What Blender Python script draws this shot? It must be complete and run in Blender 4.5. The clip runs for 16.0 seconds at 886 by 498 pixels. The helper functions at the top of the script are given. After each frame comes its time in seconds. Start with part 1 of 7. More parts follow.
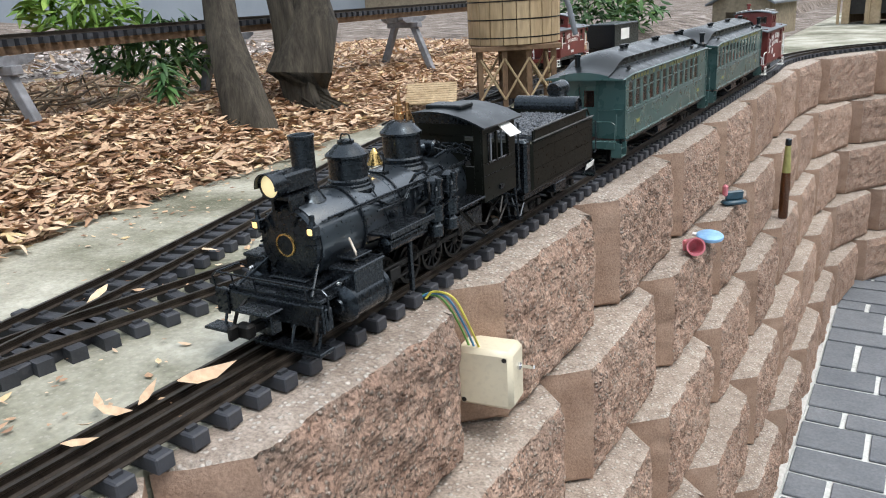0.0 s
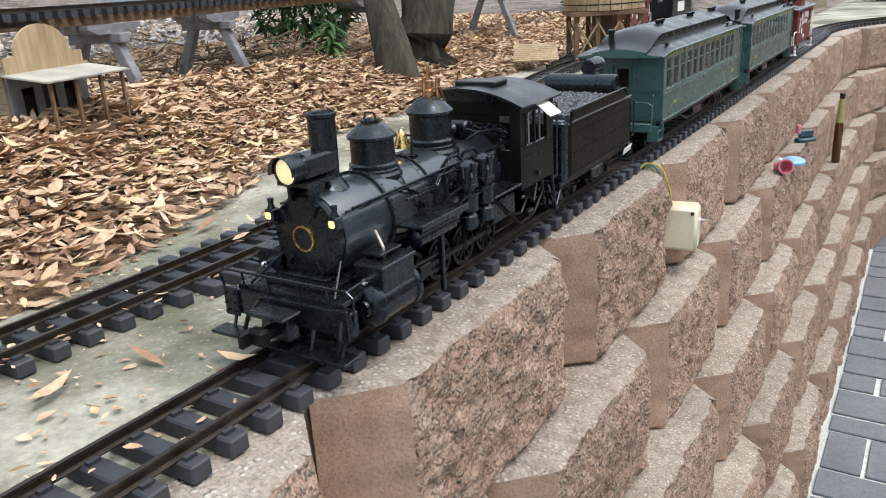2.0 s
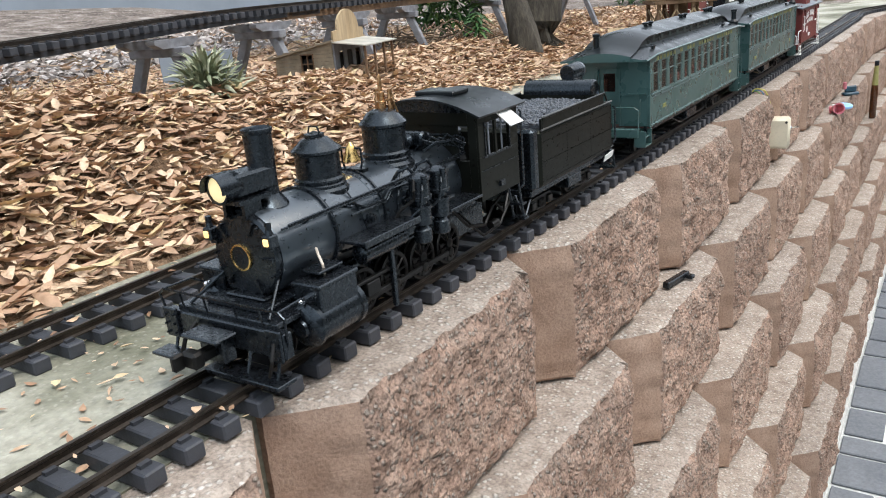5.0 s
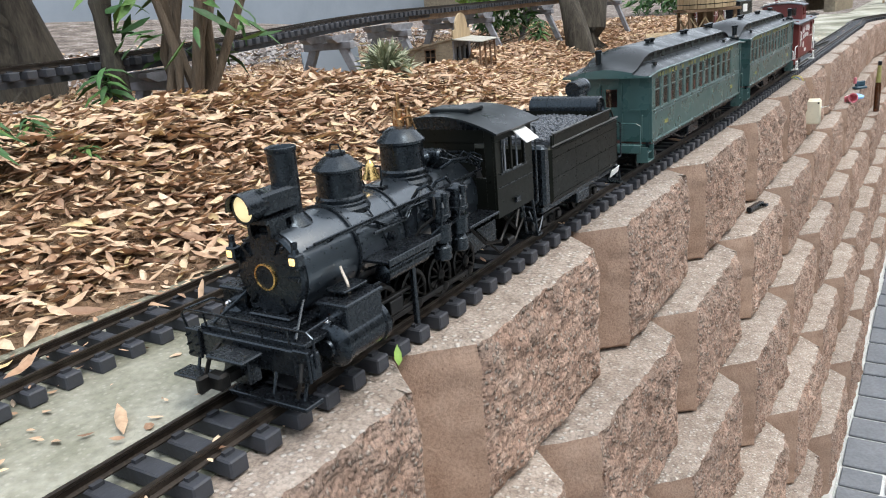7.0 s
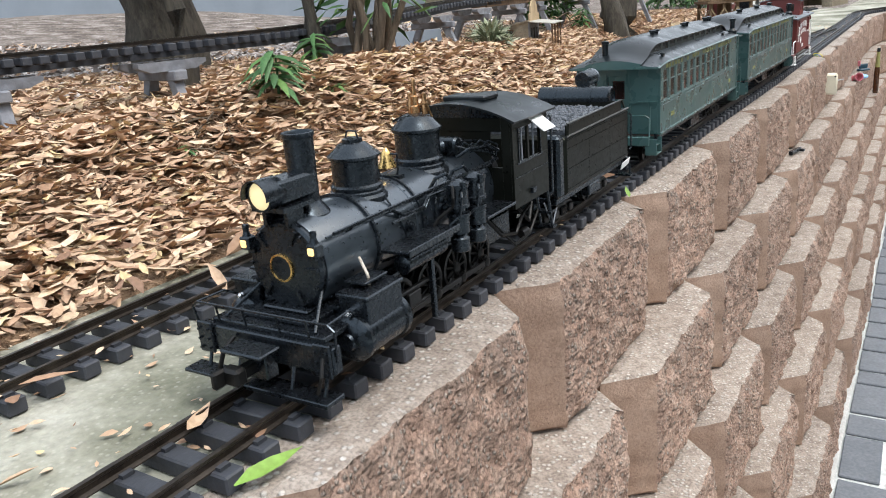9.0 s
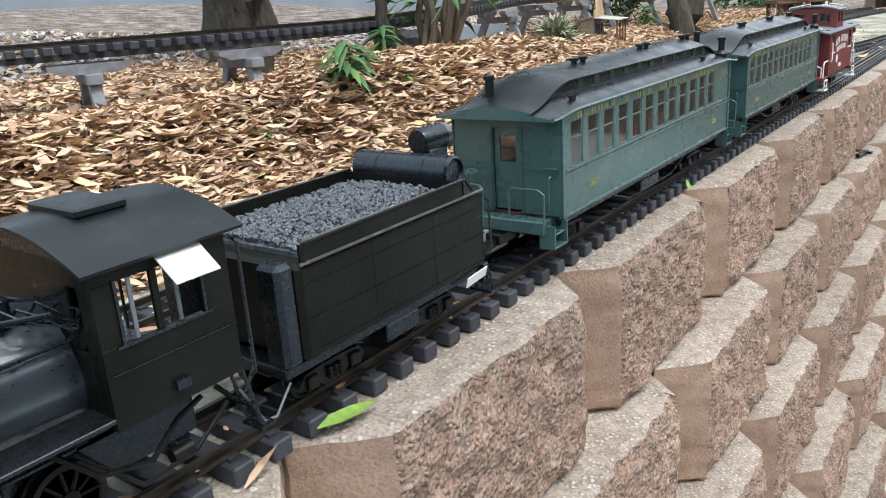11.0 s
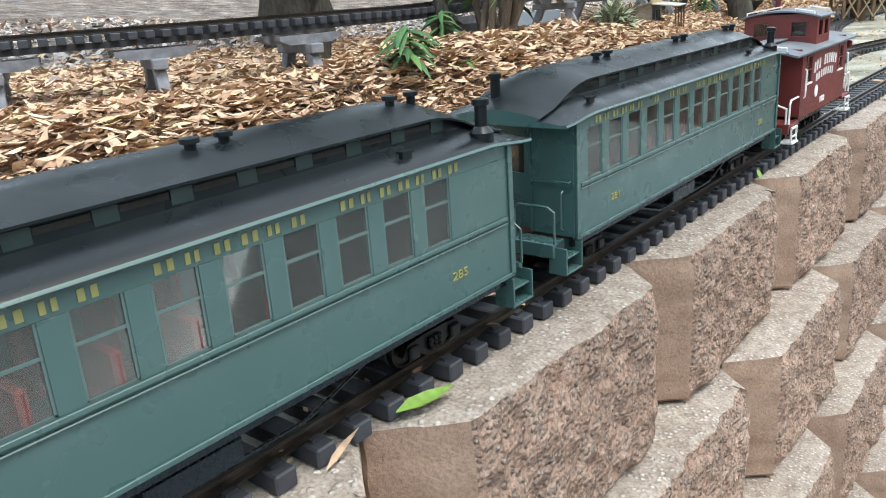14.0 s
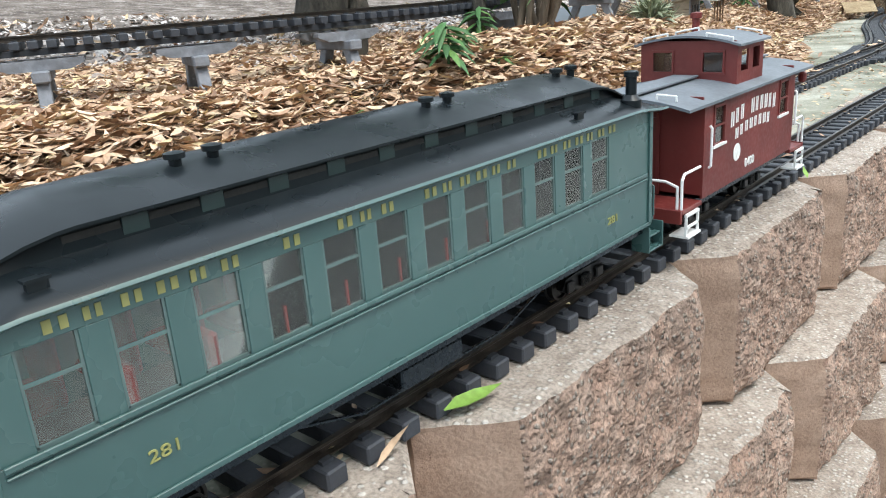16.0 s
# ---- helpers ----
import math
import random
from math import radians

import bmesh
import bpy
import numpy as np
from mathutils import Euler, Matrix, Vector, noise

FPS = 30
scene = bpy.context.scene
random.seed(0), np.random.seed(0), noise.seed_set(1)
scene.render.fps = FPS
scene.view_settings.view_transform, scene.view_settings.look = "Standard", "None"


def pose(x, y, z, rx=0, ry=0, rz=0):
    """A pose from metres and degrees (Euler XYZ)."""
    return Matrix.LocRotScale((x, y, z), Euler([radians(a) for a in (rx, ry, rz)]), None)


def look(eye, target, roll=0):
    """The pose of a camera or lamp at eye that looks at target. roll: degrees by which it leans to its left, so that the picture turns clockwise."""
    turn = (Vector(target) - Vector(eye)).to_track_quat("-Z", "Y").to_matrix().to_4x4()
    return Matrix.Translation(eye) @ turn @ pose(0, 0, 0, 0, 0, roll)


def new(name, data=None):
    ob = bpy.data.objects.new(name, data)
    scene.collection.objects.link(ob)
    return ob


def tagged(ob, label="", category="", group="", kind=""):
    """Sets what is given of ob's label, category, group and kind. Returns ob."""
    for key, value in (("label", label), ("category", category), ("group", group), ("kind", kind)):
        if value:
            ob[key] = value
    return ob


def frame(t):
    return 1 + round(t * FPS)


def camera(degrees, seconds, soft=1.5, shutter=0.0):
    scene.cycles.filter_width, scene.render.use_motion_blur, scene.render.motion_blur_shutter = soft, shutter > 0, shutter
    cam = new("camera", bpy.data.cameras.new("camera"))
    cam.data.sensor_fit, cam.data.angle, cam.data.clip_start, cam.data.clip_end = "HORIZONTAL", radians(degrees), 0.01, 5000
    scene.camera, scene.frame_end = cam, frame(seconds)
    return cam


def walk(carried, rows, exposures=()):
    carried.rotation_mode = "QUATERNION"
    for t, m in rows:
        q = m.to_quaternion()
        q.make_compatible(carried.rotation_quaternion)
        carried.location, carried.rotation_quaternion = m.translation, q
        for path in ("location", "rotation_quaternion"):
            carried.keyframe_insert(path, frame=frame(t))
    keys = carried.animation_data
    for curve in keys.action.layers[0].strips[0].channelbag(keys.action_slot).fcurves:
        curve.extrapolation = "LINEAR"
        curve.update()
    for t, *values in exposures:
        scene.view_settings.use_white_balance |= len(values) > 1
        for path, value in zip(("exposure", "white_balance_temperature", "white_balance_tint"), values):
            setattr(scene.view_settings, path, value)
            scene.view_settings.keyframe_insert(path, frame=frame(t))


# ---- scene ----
cam = camera(59.51, 16.0, soft=1.05, shutter=0.0)
PATH = [
    (0.0, pose(0.3606, 1.1547, 0.2910, 71.944, 3.248, 31.161)),
    (0.5, pose(0.3613, 1.0377, 0.2807, 71.545, 3.088, 31.366)),
    (1.0, pose(0.3319, 0.9116, 0.2724, 71.105, 3.003, 31.359)),
    (1.5, pose(0.3008, 0.7894, 0.2738, 70.752, 3.025, 31.273)),
    (2.0, pose(0.2973, 0.6932, 0.2743, 70.882, 3.169, 31.511)),
    (2.5, pose(0.3214, 0.5874, 0.2691, 70.984, 3.287, 31.816)),
    (3.0, pose(0.3456, 0.4705, 0.2627, 70.965, 3.569, 31.804)),
    (3.5, pose(0.3326, 0.3340, 0.2607, 70.844, 4.036, 31.365)),
    (6.0, pose(0.3201, -0.2649, 0.2770, 71.905, 4.863, 33.156)),
    (6.5, pose(0.2973, -0.4062, 0.2730, 72.107, 4.850, 32.620)),
    (7.0, pose(0.3033, -0.5279, 0.2754, 72.415, 4.725, 31.864)),
    (7.5, pose(0.3231, -0.6614, 0.2616, 72.489, 4.606, 31.130)),
    (8.0, pose(0.3177, -0.7844, 0.2634, 72.473, 4.549, 30.741)),
    (8.5, pose(0.2902, -0.9226, 0.2627, 72.424, 4.575, 30.532)),
    (9.0, pose(0.2718, -1.0260, 0.2655, 72.228, 4.440, 30.953)),
    (11.5, pose(0.2853, -1.0696, 0.2632, 72.302, 3.563, 36.213)),
    (12.0, pose(0.2789, -1.0712, 0.2645, 72.259, 3.621, 36.763)),
    (12.5, pose(0.2710, -1.0722, 0.2640, 72.071, 3.647, 37.228)),
    (13.0, pose(0.2634, -1.0741, 0.2617, 71.897, 3.697, 37.673)),
    (13.5, pose(0.2608, -1.0769, 0.2615, 71.758, 3.716, 38.181)),
    (14.0, pose(0.2608, -1.0784, 0.2599, 71.634, 3.770, 38.644)),
    (14.5, pose(0.2589, -1.0799, 0.2626, 71.561, 3.819, 39.152)),
    (15.0, pose(0.2517, -1.0782, 0.2605, 71.480, 3.844, 39.572)),
    (15.5, pose(0.2478, -1.0796, 0.2589, 71.406, 3.943, 40.078)),
    (16.0, pose(0.2510, -1.0855, 0.2623, 71.471, 4.050, 40.862)),
]
walk(cam, PATH, [(0.0, 0.90, 6440, 9), (6.0, 0.98, 6420, 9), (9.0, 1.00, 6400, 9), (11.5, 1.10, 6280, 6), (16.0, 1.17, 6210, 4)])


# ---- world, sun, exposure ----
world = bpy.data.worlds.new("overcast_sky")
scene.world = world
world.use_nodes = True
wn, wl = world.node_tree.nodes, world.node_tree.links
sky = wn.new("ShaderNodeTexSky")
sky.sky_type, sky.sun_disc = "NISHITA", False
sky.sun_elevation, sky.sun_rotation = radians(58), radians(60)
sky.air_density, sky.dust_density, sky.ozone_density = 1.0, 6.0, 0.6
haze = wn.new("ShaderNodeMix")
haze.data_type = "RGBA"
haze.inputs["Factor"].default_value = 0.6
haze.inputs["B"].default_value = (8.7, 9.4, 10.2, 1)
wl.new(sky.outputs["Color"], haze.inputs["A"])
wl.new(haze.outputs["Result"], wn["Background"].inputs["Color"])
wn["Background"].inputs["Strength"].default_value = 0.115
sun = new("sun", bpy.data.lights.new("sun", "SUN"))
sun.data.energy, sun.data.angle, sun.data.color = 1.1, radians(18), (1.0, 0.98, 0.95)
sun.matrix_world = look((1.4, 0.5, 3.0), (0, 0.9, 0))
scene.view_settings.exposure = 1.19


# ---- materials ----
def tree_of(name):
    m = bpy.data.materials.new(name)
    m.use_nodes = True
    nt = m.node_tree
    return m, nt, nt.nodes["Principled BSDF"]


def ramp(nt, fac, stops):
    r = nt.nodes.new("ShaderNodeValToRGB")
    while len(r.color_ramp.elements) < len(stops):
        r.color_ramp.elements.new(0.5)
    for e, (p, c) in zip(r.color_ramp.elements, stops):
        e.position, e.color = p, (*c, 1)
    nt.links.new(fac, r.inputs["Fac"])
    return r.outputs["Color"]


def tex(nt, kind, scale, coord, **kw):
    n = nt.nodes.new(kind)
    n.inputs["Scale"].default_value = scale
    for k, v in kw.items():
        n.inputs[k].default_value = v
    nt.links.new(coord, n.inputs["Vector"])
    return n


def blend(nt, fac, a, b, mode="MIX"):
    n = nt.nodes.new("ShaderNodeMix")
    n.data_type, n.blend_type = "RGBA", mode
    for sock, v in (("Factor", fac), ("A", a), ("B", b)):
        if isinstance(v, (int, float)):
            n.inputs[sock].default_value = v
        elif isinstance(v, tuple):
            n.inputs[sock].default_value = (*v, 1)
        else:
            nt.links.new(v, n.inputs[sock])
    return n.outputs["Result"]


def bump(nt, bsdf, height, strength, distance):
    b = nt.nodes.new("ShaderNodeBump")
    b.inputs["Strength"].default_value, b.inputs["Distance"].default_value = strength, distance
    nt.links.new(height, b.inputs["Height"])
    prev = bsdf.inputs["Normal"].links
    if prev:
        nt.links.new(prev[0].from_socket, b.inputs["Normal"])
    nt.links.new(b.outputs["Normal"], bsdf.inputs["Normal"])


def coords(nt, world_space=False):
    if world_space:
        return nt.nodes.new("ShaderNodeNewGeometry").outputs["Position"]
    return nt.nodes.new("ShaderNodeTexCoord").outputs["Object"]


def paint(name, colour, rough=0.4, metal=0.0, wear=0.25, scale=60.0, dust=None, relief=0.1, coat=0.0):
    """Paint or plastic with faint mottling, dust and fine relief."""
    m, nt, b = tree_of(name)
    co = coords(nt)
    n1 = tex(nt, "ShaderNodeTexNoise", scale, co, Detail=5.0)
    n2 = tex(nt, "ShaderNodeTexNoise", scale * 9, co, Detail=3.0)
    dark = tuple(c * (1 - wear) for c in colour)
    light = tuple(min(1, c * (1 + wear) + 0.004) for c in colour)
    c = ramp(nt, n1.outputs["Fac"], [(0.3, dark), (0.7, light)])
    if dust:
        c = blend(nt, ramp(nt, n2.outputs["Fac"], [(0.52, (0, 0, 0)), (0.75, (0.35, 0.35, 0.35))]), c, dust)
    nt.links.new(c, b.inputs["Base Color"])
    b.inputs["Metallic"].default_value = metal
    nt.links.new(ramp(nt, n2.outputs["Fac"], [(0.3, (rough - 0.08,) * 3), (0.7, (rough + 0.1,) * 3)]), b.inputs["Roughness"])
    bump(nt, b, n2.outputs["Fac"], relief, 0.0006)
    if coat:
        b.inputs["Coat Weight"].default_value, b.inputs["Coat Roughness"].default_value = coat, 0.12
    return m


def glow(name, colour, strength):
    m, nt, b = tree_of(name)
    b.inputs["Base Color"].default_value = (*colour, 1)
    b.inputs["Emission Color"].default_value = (*colour, 1)
    b.inputs["Emission Strength"].default_value = strength
    return m


def glass(name, tint=(0.9, 0.92, 0.9)):
    m, nt, b = tree_of(name)
    nt.nodes.remove(b)
    t, g = nt.nodes.new("ShaderNodeBsdfTransparent"), nt.nodes.new("ShaderNodeBsdfGlossy")
    t.inputs["Color"].default_value, g.inputs["Roughness"].default_value = (*tint, 1), 0.04
    f = nt.nodes.new("ShaderNodeFresnel")
    f.inputs["IOR"].default_value = 1.6
    mix = nt.nodes.new("ShaderNodeMixShader")
    nt.links.new(f.outputs["Fac"], mix.inputs["Fac"])
    nt.links.new(t.outputs["BSDF"], mix.inputs[1])
    nt.links.new(g.outputs["BSDF"], mix.inputs[2])
    d, m2 = nt.nodes.new("ShaderNodeBsdfDiffuse"), nt.nodes.new("ShaderNodeMixShader")
    d.inputs["Color"].default_value, m2.inputs["Fac"].default_value = (0.5, 0.5, 0.47, 1), 0.008
    nt.links.new(mix.outputs["Shader"], m2.inputs[1])
    nt.links.new(d.outputs["BSDF"], m2.inputs[2])
    nt.links.new(m2.outputs["Shader"], nt.nodes["Material Output"].inputs["Surface"])
    return m


def concrete_block(name, kind):
    """Tan cast concrete: 0 smooth flank with pores, 1 split face, 2 worn top with pale aggregate."""
    m, nt, b = tree_of(name)
    co = coords(nt, True)
    big = tex(nt, "ShaderNodeTexNoise", 7.0, co, Detail=4.0)
    mid = tex(nt, "ShaderNodeTexNoise", {0: 22.0, 1: 45.0, 2: 60.0}[kind], co, Detail=6.0, Roughness=0.65)
    fine = tex(nt, "ShaderNodeTexNoise", 330.0, co, Detail=5.0, Roughness=0.6)
    stones = tex(nt, "ShaderNodeTexVoronoi", {0: 240.0, 1: 190.0, 2: 170.0}[kind], co, Randomness=1.0)
    inf = nt.nodes.new("ShaderNodeObjectInfo")
    if kind == 1:
        c = ramp(nt, mid.outputs["Fac"], [(0.28, (0.30, 0.195, 0.148)), (0.48, (0.52, 0.362, 0.282)), (0.72, (0.66, 0.505, 0.412))])
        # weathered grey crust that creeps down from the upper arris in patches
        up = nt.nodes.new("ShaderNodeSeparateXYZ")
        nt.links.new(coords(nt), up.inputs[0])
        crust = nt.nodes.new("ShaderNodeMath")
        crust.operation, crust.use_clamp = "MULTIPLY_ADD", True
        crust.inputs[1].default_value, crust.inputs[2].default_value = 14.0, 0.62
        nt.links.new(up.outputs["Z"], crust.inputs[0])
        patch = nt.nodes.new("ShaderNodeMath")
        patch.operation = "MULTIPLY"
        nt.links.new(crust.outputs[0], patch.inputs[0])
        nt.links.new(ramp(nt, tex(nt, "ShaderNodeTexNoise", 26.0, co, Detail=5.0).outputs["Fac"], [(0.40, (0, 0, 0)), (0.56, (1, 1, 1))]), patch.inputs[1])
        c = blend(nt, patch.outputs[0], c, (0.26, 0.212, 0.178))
        pebble, amount = (0.74, 0.66, 0.58), [(0.0, (0.9,) * 3), (0.30, (0.6,) * 3), (0.44, (0, 0, 0))]
    elif kind == 2:
        c = ramp(nt, mid.outputs["Fac"], [(0.3, (0.30, 0.250, 0.212)), (0.5, (0.445, 0.385, 0.332)), (0.72, (0.56, 0.50, 0.44))])
        pebble, amount = (0.82, 0.78, 0.72), [(0.0, (0.95,) * 3), (0.30, (0.75,) * 3), (0.44, (0, 0, 0))]
    else:
        c = ramp(nt, mid.outputs["Fac"], [(0.3, (0.37, 0.252, 0.186)), (0.55, (0.48, 0.342, 0.260)), (0.75, (0.55, 0.408, 0.318))])
        pebble, amount = (0.12, 0.075, 0.055), [(0.0, (0.8,) * 3), (0.12, (0.6,) * 3), (0.20, (0, 0, 0))]
    shade = ramp(nt, stones.outputs["Color"], [(0.0, (0.50,) * 3), (1.0, (1.0,) * 3)])
    spots = ramp(nt, stones.outputs["Distance"], amount)
    pick = nt.nodes.new("ShaderNodeMath")
    pick.operation = "GREATER_THAN"
    pick.inputs[1].default_value = {0: 0.80, 1: 0.50, 2: 0.46}[kind]
    nt.links.new(stones.outputs["Color"], pick.inputs[0])
    pm = nt.nodes.new("ShaderNodeMath")
    pm.operation = "MULTIPLY"
    nt.links.new(spots, pm.inputs[0])
    nt.links.new(pick.outputs[0], pm.inputs[1])
    c = blend(nt, pm.outputs[0], c, blend(nt, 1.0, pebble, shade, "MULTIPLY"))
    c = blend(nt, 0.6, c, ramp(nt, big.outputs["Fac"], [(0.3, (0.70, 0.67, 0.65)), (0.7, (1.0, 1.0, 1.0))]), "MULTIPLY")
    c = blend(nt, 0.45, c, ramp(nt, inf.outputs["Random"], [(0.0, (0.70, 0.68, 0.67)), (1.0, (1.0, 0.97, 0.94))]), "MULTIPLY")
    c = blend(nt, 0.6, c, ramp(nt, fine.outputs["Fac"], [(0.36, ({0: 0.62, 1: 0.30, 2: 0.40}[kind],) * 3), (0.58, (1.0,) * 3)]), "MULTIPLY")
    nt.links.new(c, b.inputs["Base Color"])
    b.inputs["Roughness"].default_value = 0.93
    b.inputs["Specular IOR Level"].default_value = 0.2
    bump(nt, b, mid.outputs["Fac"], {0: 0.3, 1: 1.0, 2: 0.5}[kind], {0: 0.003, 1: 0.007, 2: 0.003}[kind])
    if kind:
        bump(nt, b, ramp(nt, stones.outputs["Distance"], [(0.0, (1,) * 3), (0.6, (0,) * 3)]), 0.9 if kind == 1 else 0.5, 0.0030 if kind == 1 else 0.0018)
    bump(nt, b, pm.outputs[0], 0.6 if kind else -0.7, 0.0015 if kind else 0.002)
    bump(nt, b, fine.outputs["Fac"], 0.8, 0.0030 if kind == 1 else 0.0014)
    return m


def ground_mat(name, stops, scale, fine_scale, rough=0.95, relief=0.6, depth=0.004, spots=None):
    m, nt, b = tree_of(name)
    co = coords(nt, True)
    n1 = tex(nt, "ShaderNodeTexNoise", scale, co, Detail=7.0, Roughness=0.62)
    n2 = tex(nt, "ShaderNodeTexNoise", fine_scale, co, Detail=4.0)
    c = ramp(nt, n1.outputs["Fac"], stops)
    c = blend(nt, 0.6, c, ramp(nt, n2.outputs["Fac"], [(0.3, (0.55,) * 3), (0.7, (1.0,) * 3)]), "MULTIPLY")
    if spots:
        v = tex(nt, "ShaderNodeTexVoronoi", spots[0], co, Randomness=1.0)
        c = blend(nt, ramp(nt, v.outputs["Distance"], [(0.16, (spots[2],) * 3), (0.3, (0, 0, 0))]), c, spots[1])
        bump(nt, b, v.outputs["Distance"], 0.4, 0.003)
    nt.links.new(c, b.inputs["Base Color"])
    b.inputs["Roughness"].default_value = rough
    bump(nt, b, n2.outputs["Fac"], relief, depth)
    bump(nt, b, n1.outputs["Fac"], relief, depth * 2)
    return m


def leaf_mat(name, stops, trans=0.0, rough=0.55):
    """Leaves, told apart island by island."""
    m, nt, b = tree_of(name)
    g = nt.nodes.new("ShaderNodeNewGeometry")
    c = ramp(nt, g.outputs["Random Per Island"], stops)
    n = tex(nt, "ShaderNodeTexNoise", 160.0, g.outputs["Position"], Detail=4.0)
    c = blend(nt, 0.7, c, ramp(nt, n.outputs["Fac"], [(0.3, (0.6, 0.56, 0.52)), (0.65, (1.0,) * 3)]), "MULTIPLY")
    nt.links.new(c, b.inputs["Base Color"])
    b.inputs["Roughness"].default_value = rough
    b.inputs["Specular IOR Level"].default_value = 0.35
    bump(nt, b, n.outputs["Fac"], 0.35, 0.001)
    return m


def wood_mat(name, a, c2, scale=30.0, stretch=(1, 1, 0.08), rough=0.8):
    m, nt, b = tree_of(name)
    mp = nt.nodes.new("ShaderNodeMapping")
    mp.inputs["Scale"].default_value = stretch
    nt.links.new(coords(nt), mp.inputs["Vector"])
    n = tex(nt, "ShaderNodeTexNoise", scale, mp.outputs["Vector"], Detail=8.0, Roughness=0.7)
    n2 = tex(nt, "ShaderNodeTexNoise", scale * 5, mp.outputs["Vector"], Detail=4.0)
    c = ramp(nt, n.outputs["Fac"], [(0.3, a), (0.7, c2)])
    c = blend(nt, 0.5, c, ramp(nt, n2.outputs["Fac"], [(0.35, (0.5,) * 3), (0.65, (1.0,) * 3)]), "MULTIPLY")
    nt.links.new(c, b.inputs["Base Color"])
    b.inputs["Roughness"].default_value = rough
    bump(nt, b, n.outputs["Fac"], 0.8, 0.006)
    bump(nt, b, n2.outputs["Fac"], 0.4, 0.002)
    return m


M_BLACK = paint("black_engine_paint", (0.0036, 0.0046, 0.0062), 0.27, 0.0, 0.3, 40, (0.008, 0.008, 0.009), 0.06)
M_BOILER = paint("boiler_black_paint", (0.0125, 0.0165, 0.0215), 0.33, 0.0, 0.2, 30, (0.016, 0.020, 0.025), 0.03, 0.6)
M_BOILER.node_tree.nodes["Principled BSDF"].inputs["Specular IOR Level"].default_value = 1.0
for mat in (M_BOILER, M_BLACK):
    mat.node_tree.nodes["Principled BSDF"].inputs["Specular Tint"].default_value = (0.72, 0.87, 1.0, 1)
M_STEEL = paint("dark_oily_steel", (0.007, 0.0068, 0.0066), 0.36, 0.3, 0.3, 90)
M_BRASS = paint("brass", (0.62, 0.42, 0.16), 0.25, 1.0, 0.2, 80)
# paler grey that stands in for the highlight on the tender's edges
M_EDGELIGHT = paint("pale_edge_highlight", (0.10, 0.10, 0.095), 0.35, 0.4, 0.4, 120)
M_COPPER = paint("dull_copper", (0.40, 0.235, 0.115), 0.3, 1.0, 0.25, 80)
M_PALECOPPER = paint("pale_wire", (0.55, 0.48, 0.40), 0.4, 0.3, 0.1, 80)
M_CHROME = paint("bright_metal", (0.75, 0.76, 0.78), 0.15, 1.0, 0.05, 80)
M_TENDER = paint("tender_black_paint", (0.0052, 0.0058, 0.0046), 0.34, 0.0, 0.2, 25, (0.008, 0.0085, 0.007), 0.03)
M_GREEN = paint("coach_green_paint", (0.048, 0.100, 0.096), 0.29, 0.0, 0.07, 4, None, 0.01, 0.2)
M_ROOF = paint("roof_black_paint", (0.0045, 0.0075, 0.0095), 0.30, 0.0, 0.10, 4, None, 0.01)
M_ROOF.node_tree.nodes["Principled BSDF"].inputs["Specular IOR Level"].default_value = 0.3
M_TRIM = paint("dark_green_trim", (0.018, 0.034, 0.033), 0.4, 0.0, 0.1, 20)
M_SASH = paint("pale_sash_edge", (0.10, 0.145, 0.14), 0.4, 0.0, 0.1, 30)
M_RED = paint("boxcar_red_paint", (0.145, 0.022, 0.018), 0.45, 0.0, 0.18, 25, (0.18, 0.05, 0.04))
M_GREYROOF = paint("grey_roof_paint", (0.13, 0.145, 0.165), 0.6, 0.0, 0.2, 25, (0.2, 0.2, 0.2))
M_WHITE = paint("white_paint", (0.78, 0.78, 0.76), 0.45, 0.0, 0.06, 30)
M_GOLD = paint("gold_lettering", (0.30, 0.29, 0.10), 0.5, 0.0, 0.15, 90)
M_CREAM = paint("cream_plastic", (0.68, 0.62, 0.47), 0.4, 0.0, 0.08, 20, (0.5, 0.45, 0.35))
M_SEAT = paint("red_plush", (0.26, 0.04, 0.036), 0.85, 0.0, 0.3, 60)
M_INSIDE = paint("car_lining", (0.11, 0.04, 0.032), 0.6, 0.0, 0.2, 30)
M_COAL = paint("coal", (0.085, 0.095, 0.11), 0.35, 0.0, 0.7, 300, None, 0.6)
M_GLASS = glass("window_glass")
M_HEAD = glow("lit_headlight", (0.95, 0.78, 0.42), 0.30)
M_MARK = glow("lit_marker", (1.0, 0.72, 0.30), 0.45)
M_TIE = paint("weathered_plastic_tie", (0.028, 0.031, 0.039), 0.62, 0.0, 0.4, 40, (0.085, 0.083, 0.08), 0.4)
M_STEEL.node_tree.nodes["Principled BSDF"].inputs["Specular IOR Level"].default_value = 0.3
M_BLACK.node_tree.nodes["Principled BSDF"].inputs["Specular IOR Level"].default_value = 0.55
M_TENDER.node_tree.nodes["Principled BSDF"].inputs["Specular IOR Level"].default_value = 0.16
M_TENDER.node_tree.nodes["Principled BSDF"].inputs["Specular Tint"].default_value = (0.95, 1.0, 0.84, 1)
M_RAIL = paint("tarnished_rail", (0.038, 0.030, 0.024), 0.38, 0.6, 0.35, 60, (0.12, 0.09, 0.07))
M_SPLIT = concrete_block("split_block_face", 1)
M_TOP = concrete_block("block_top", 2)
M_SIDE = concrete_block("block_side", 0)
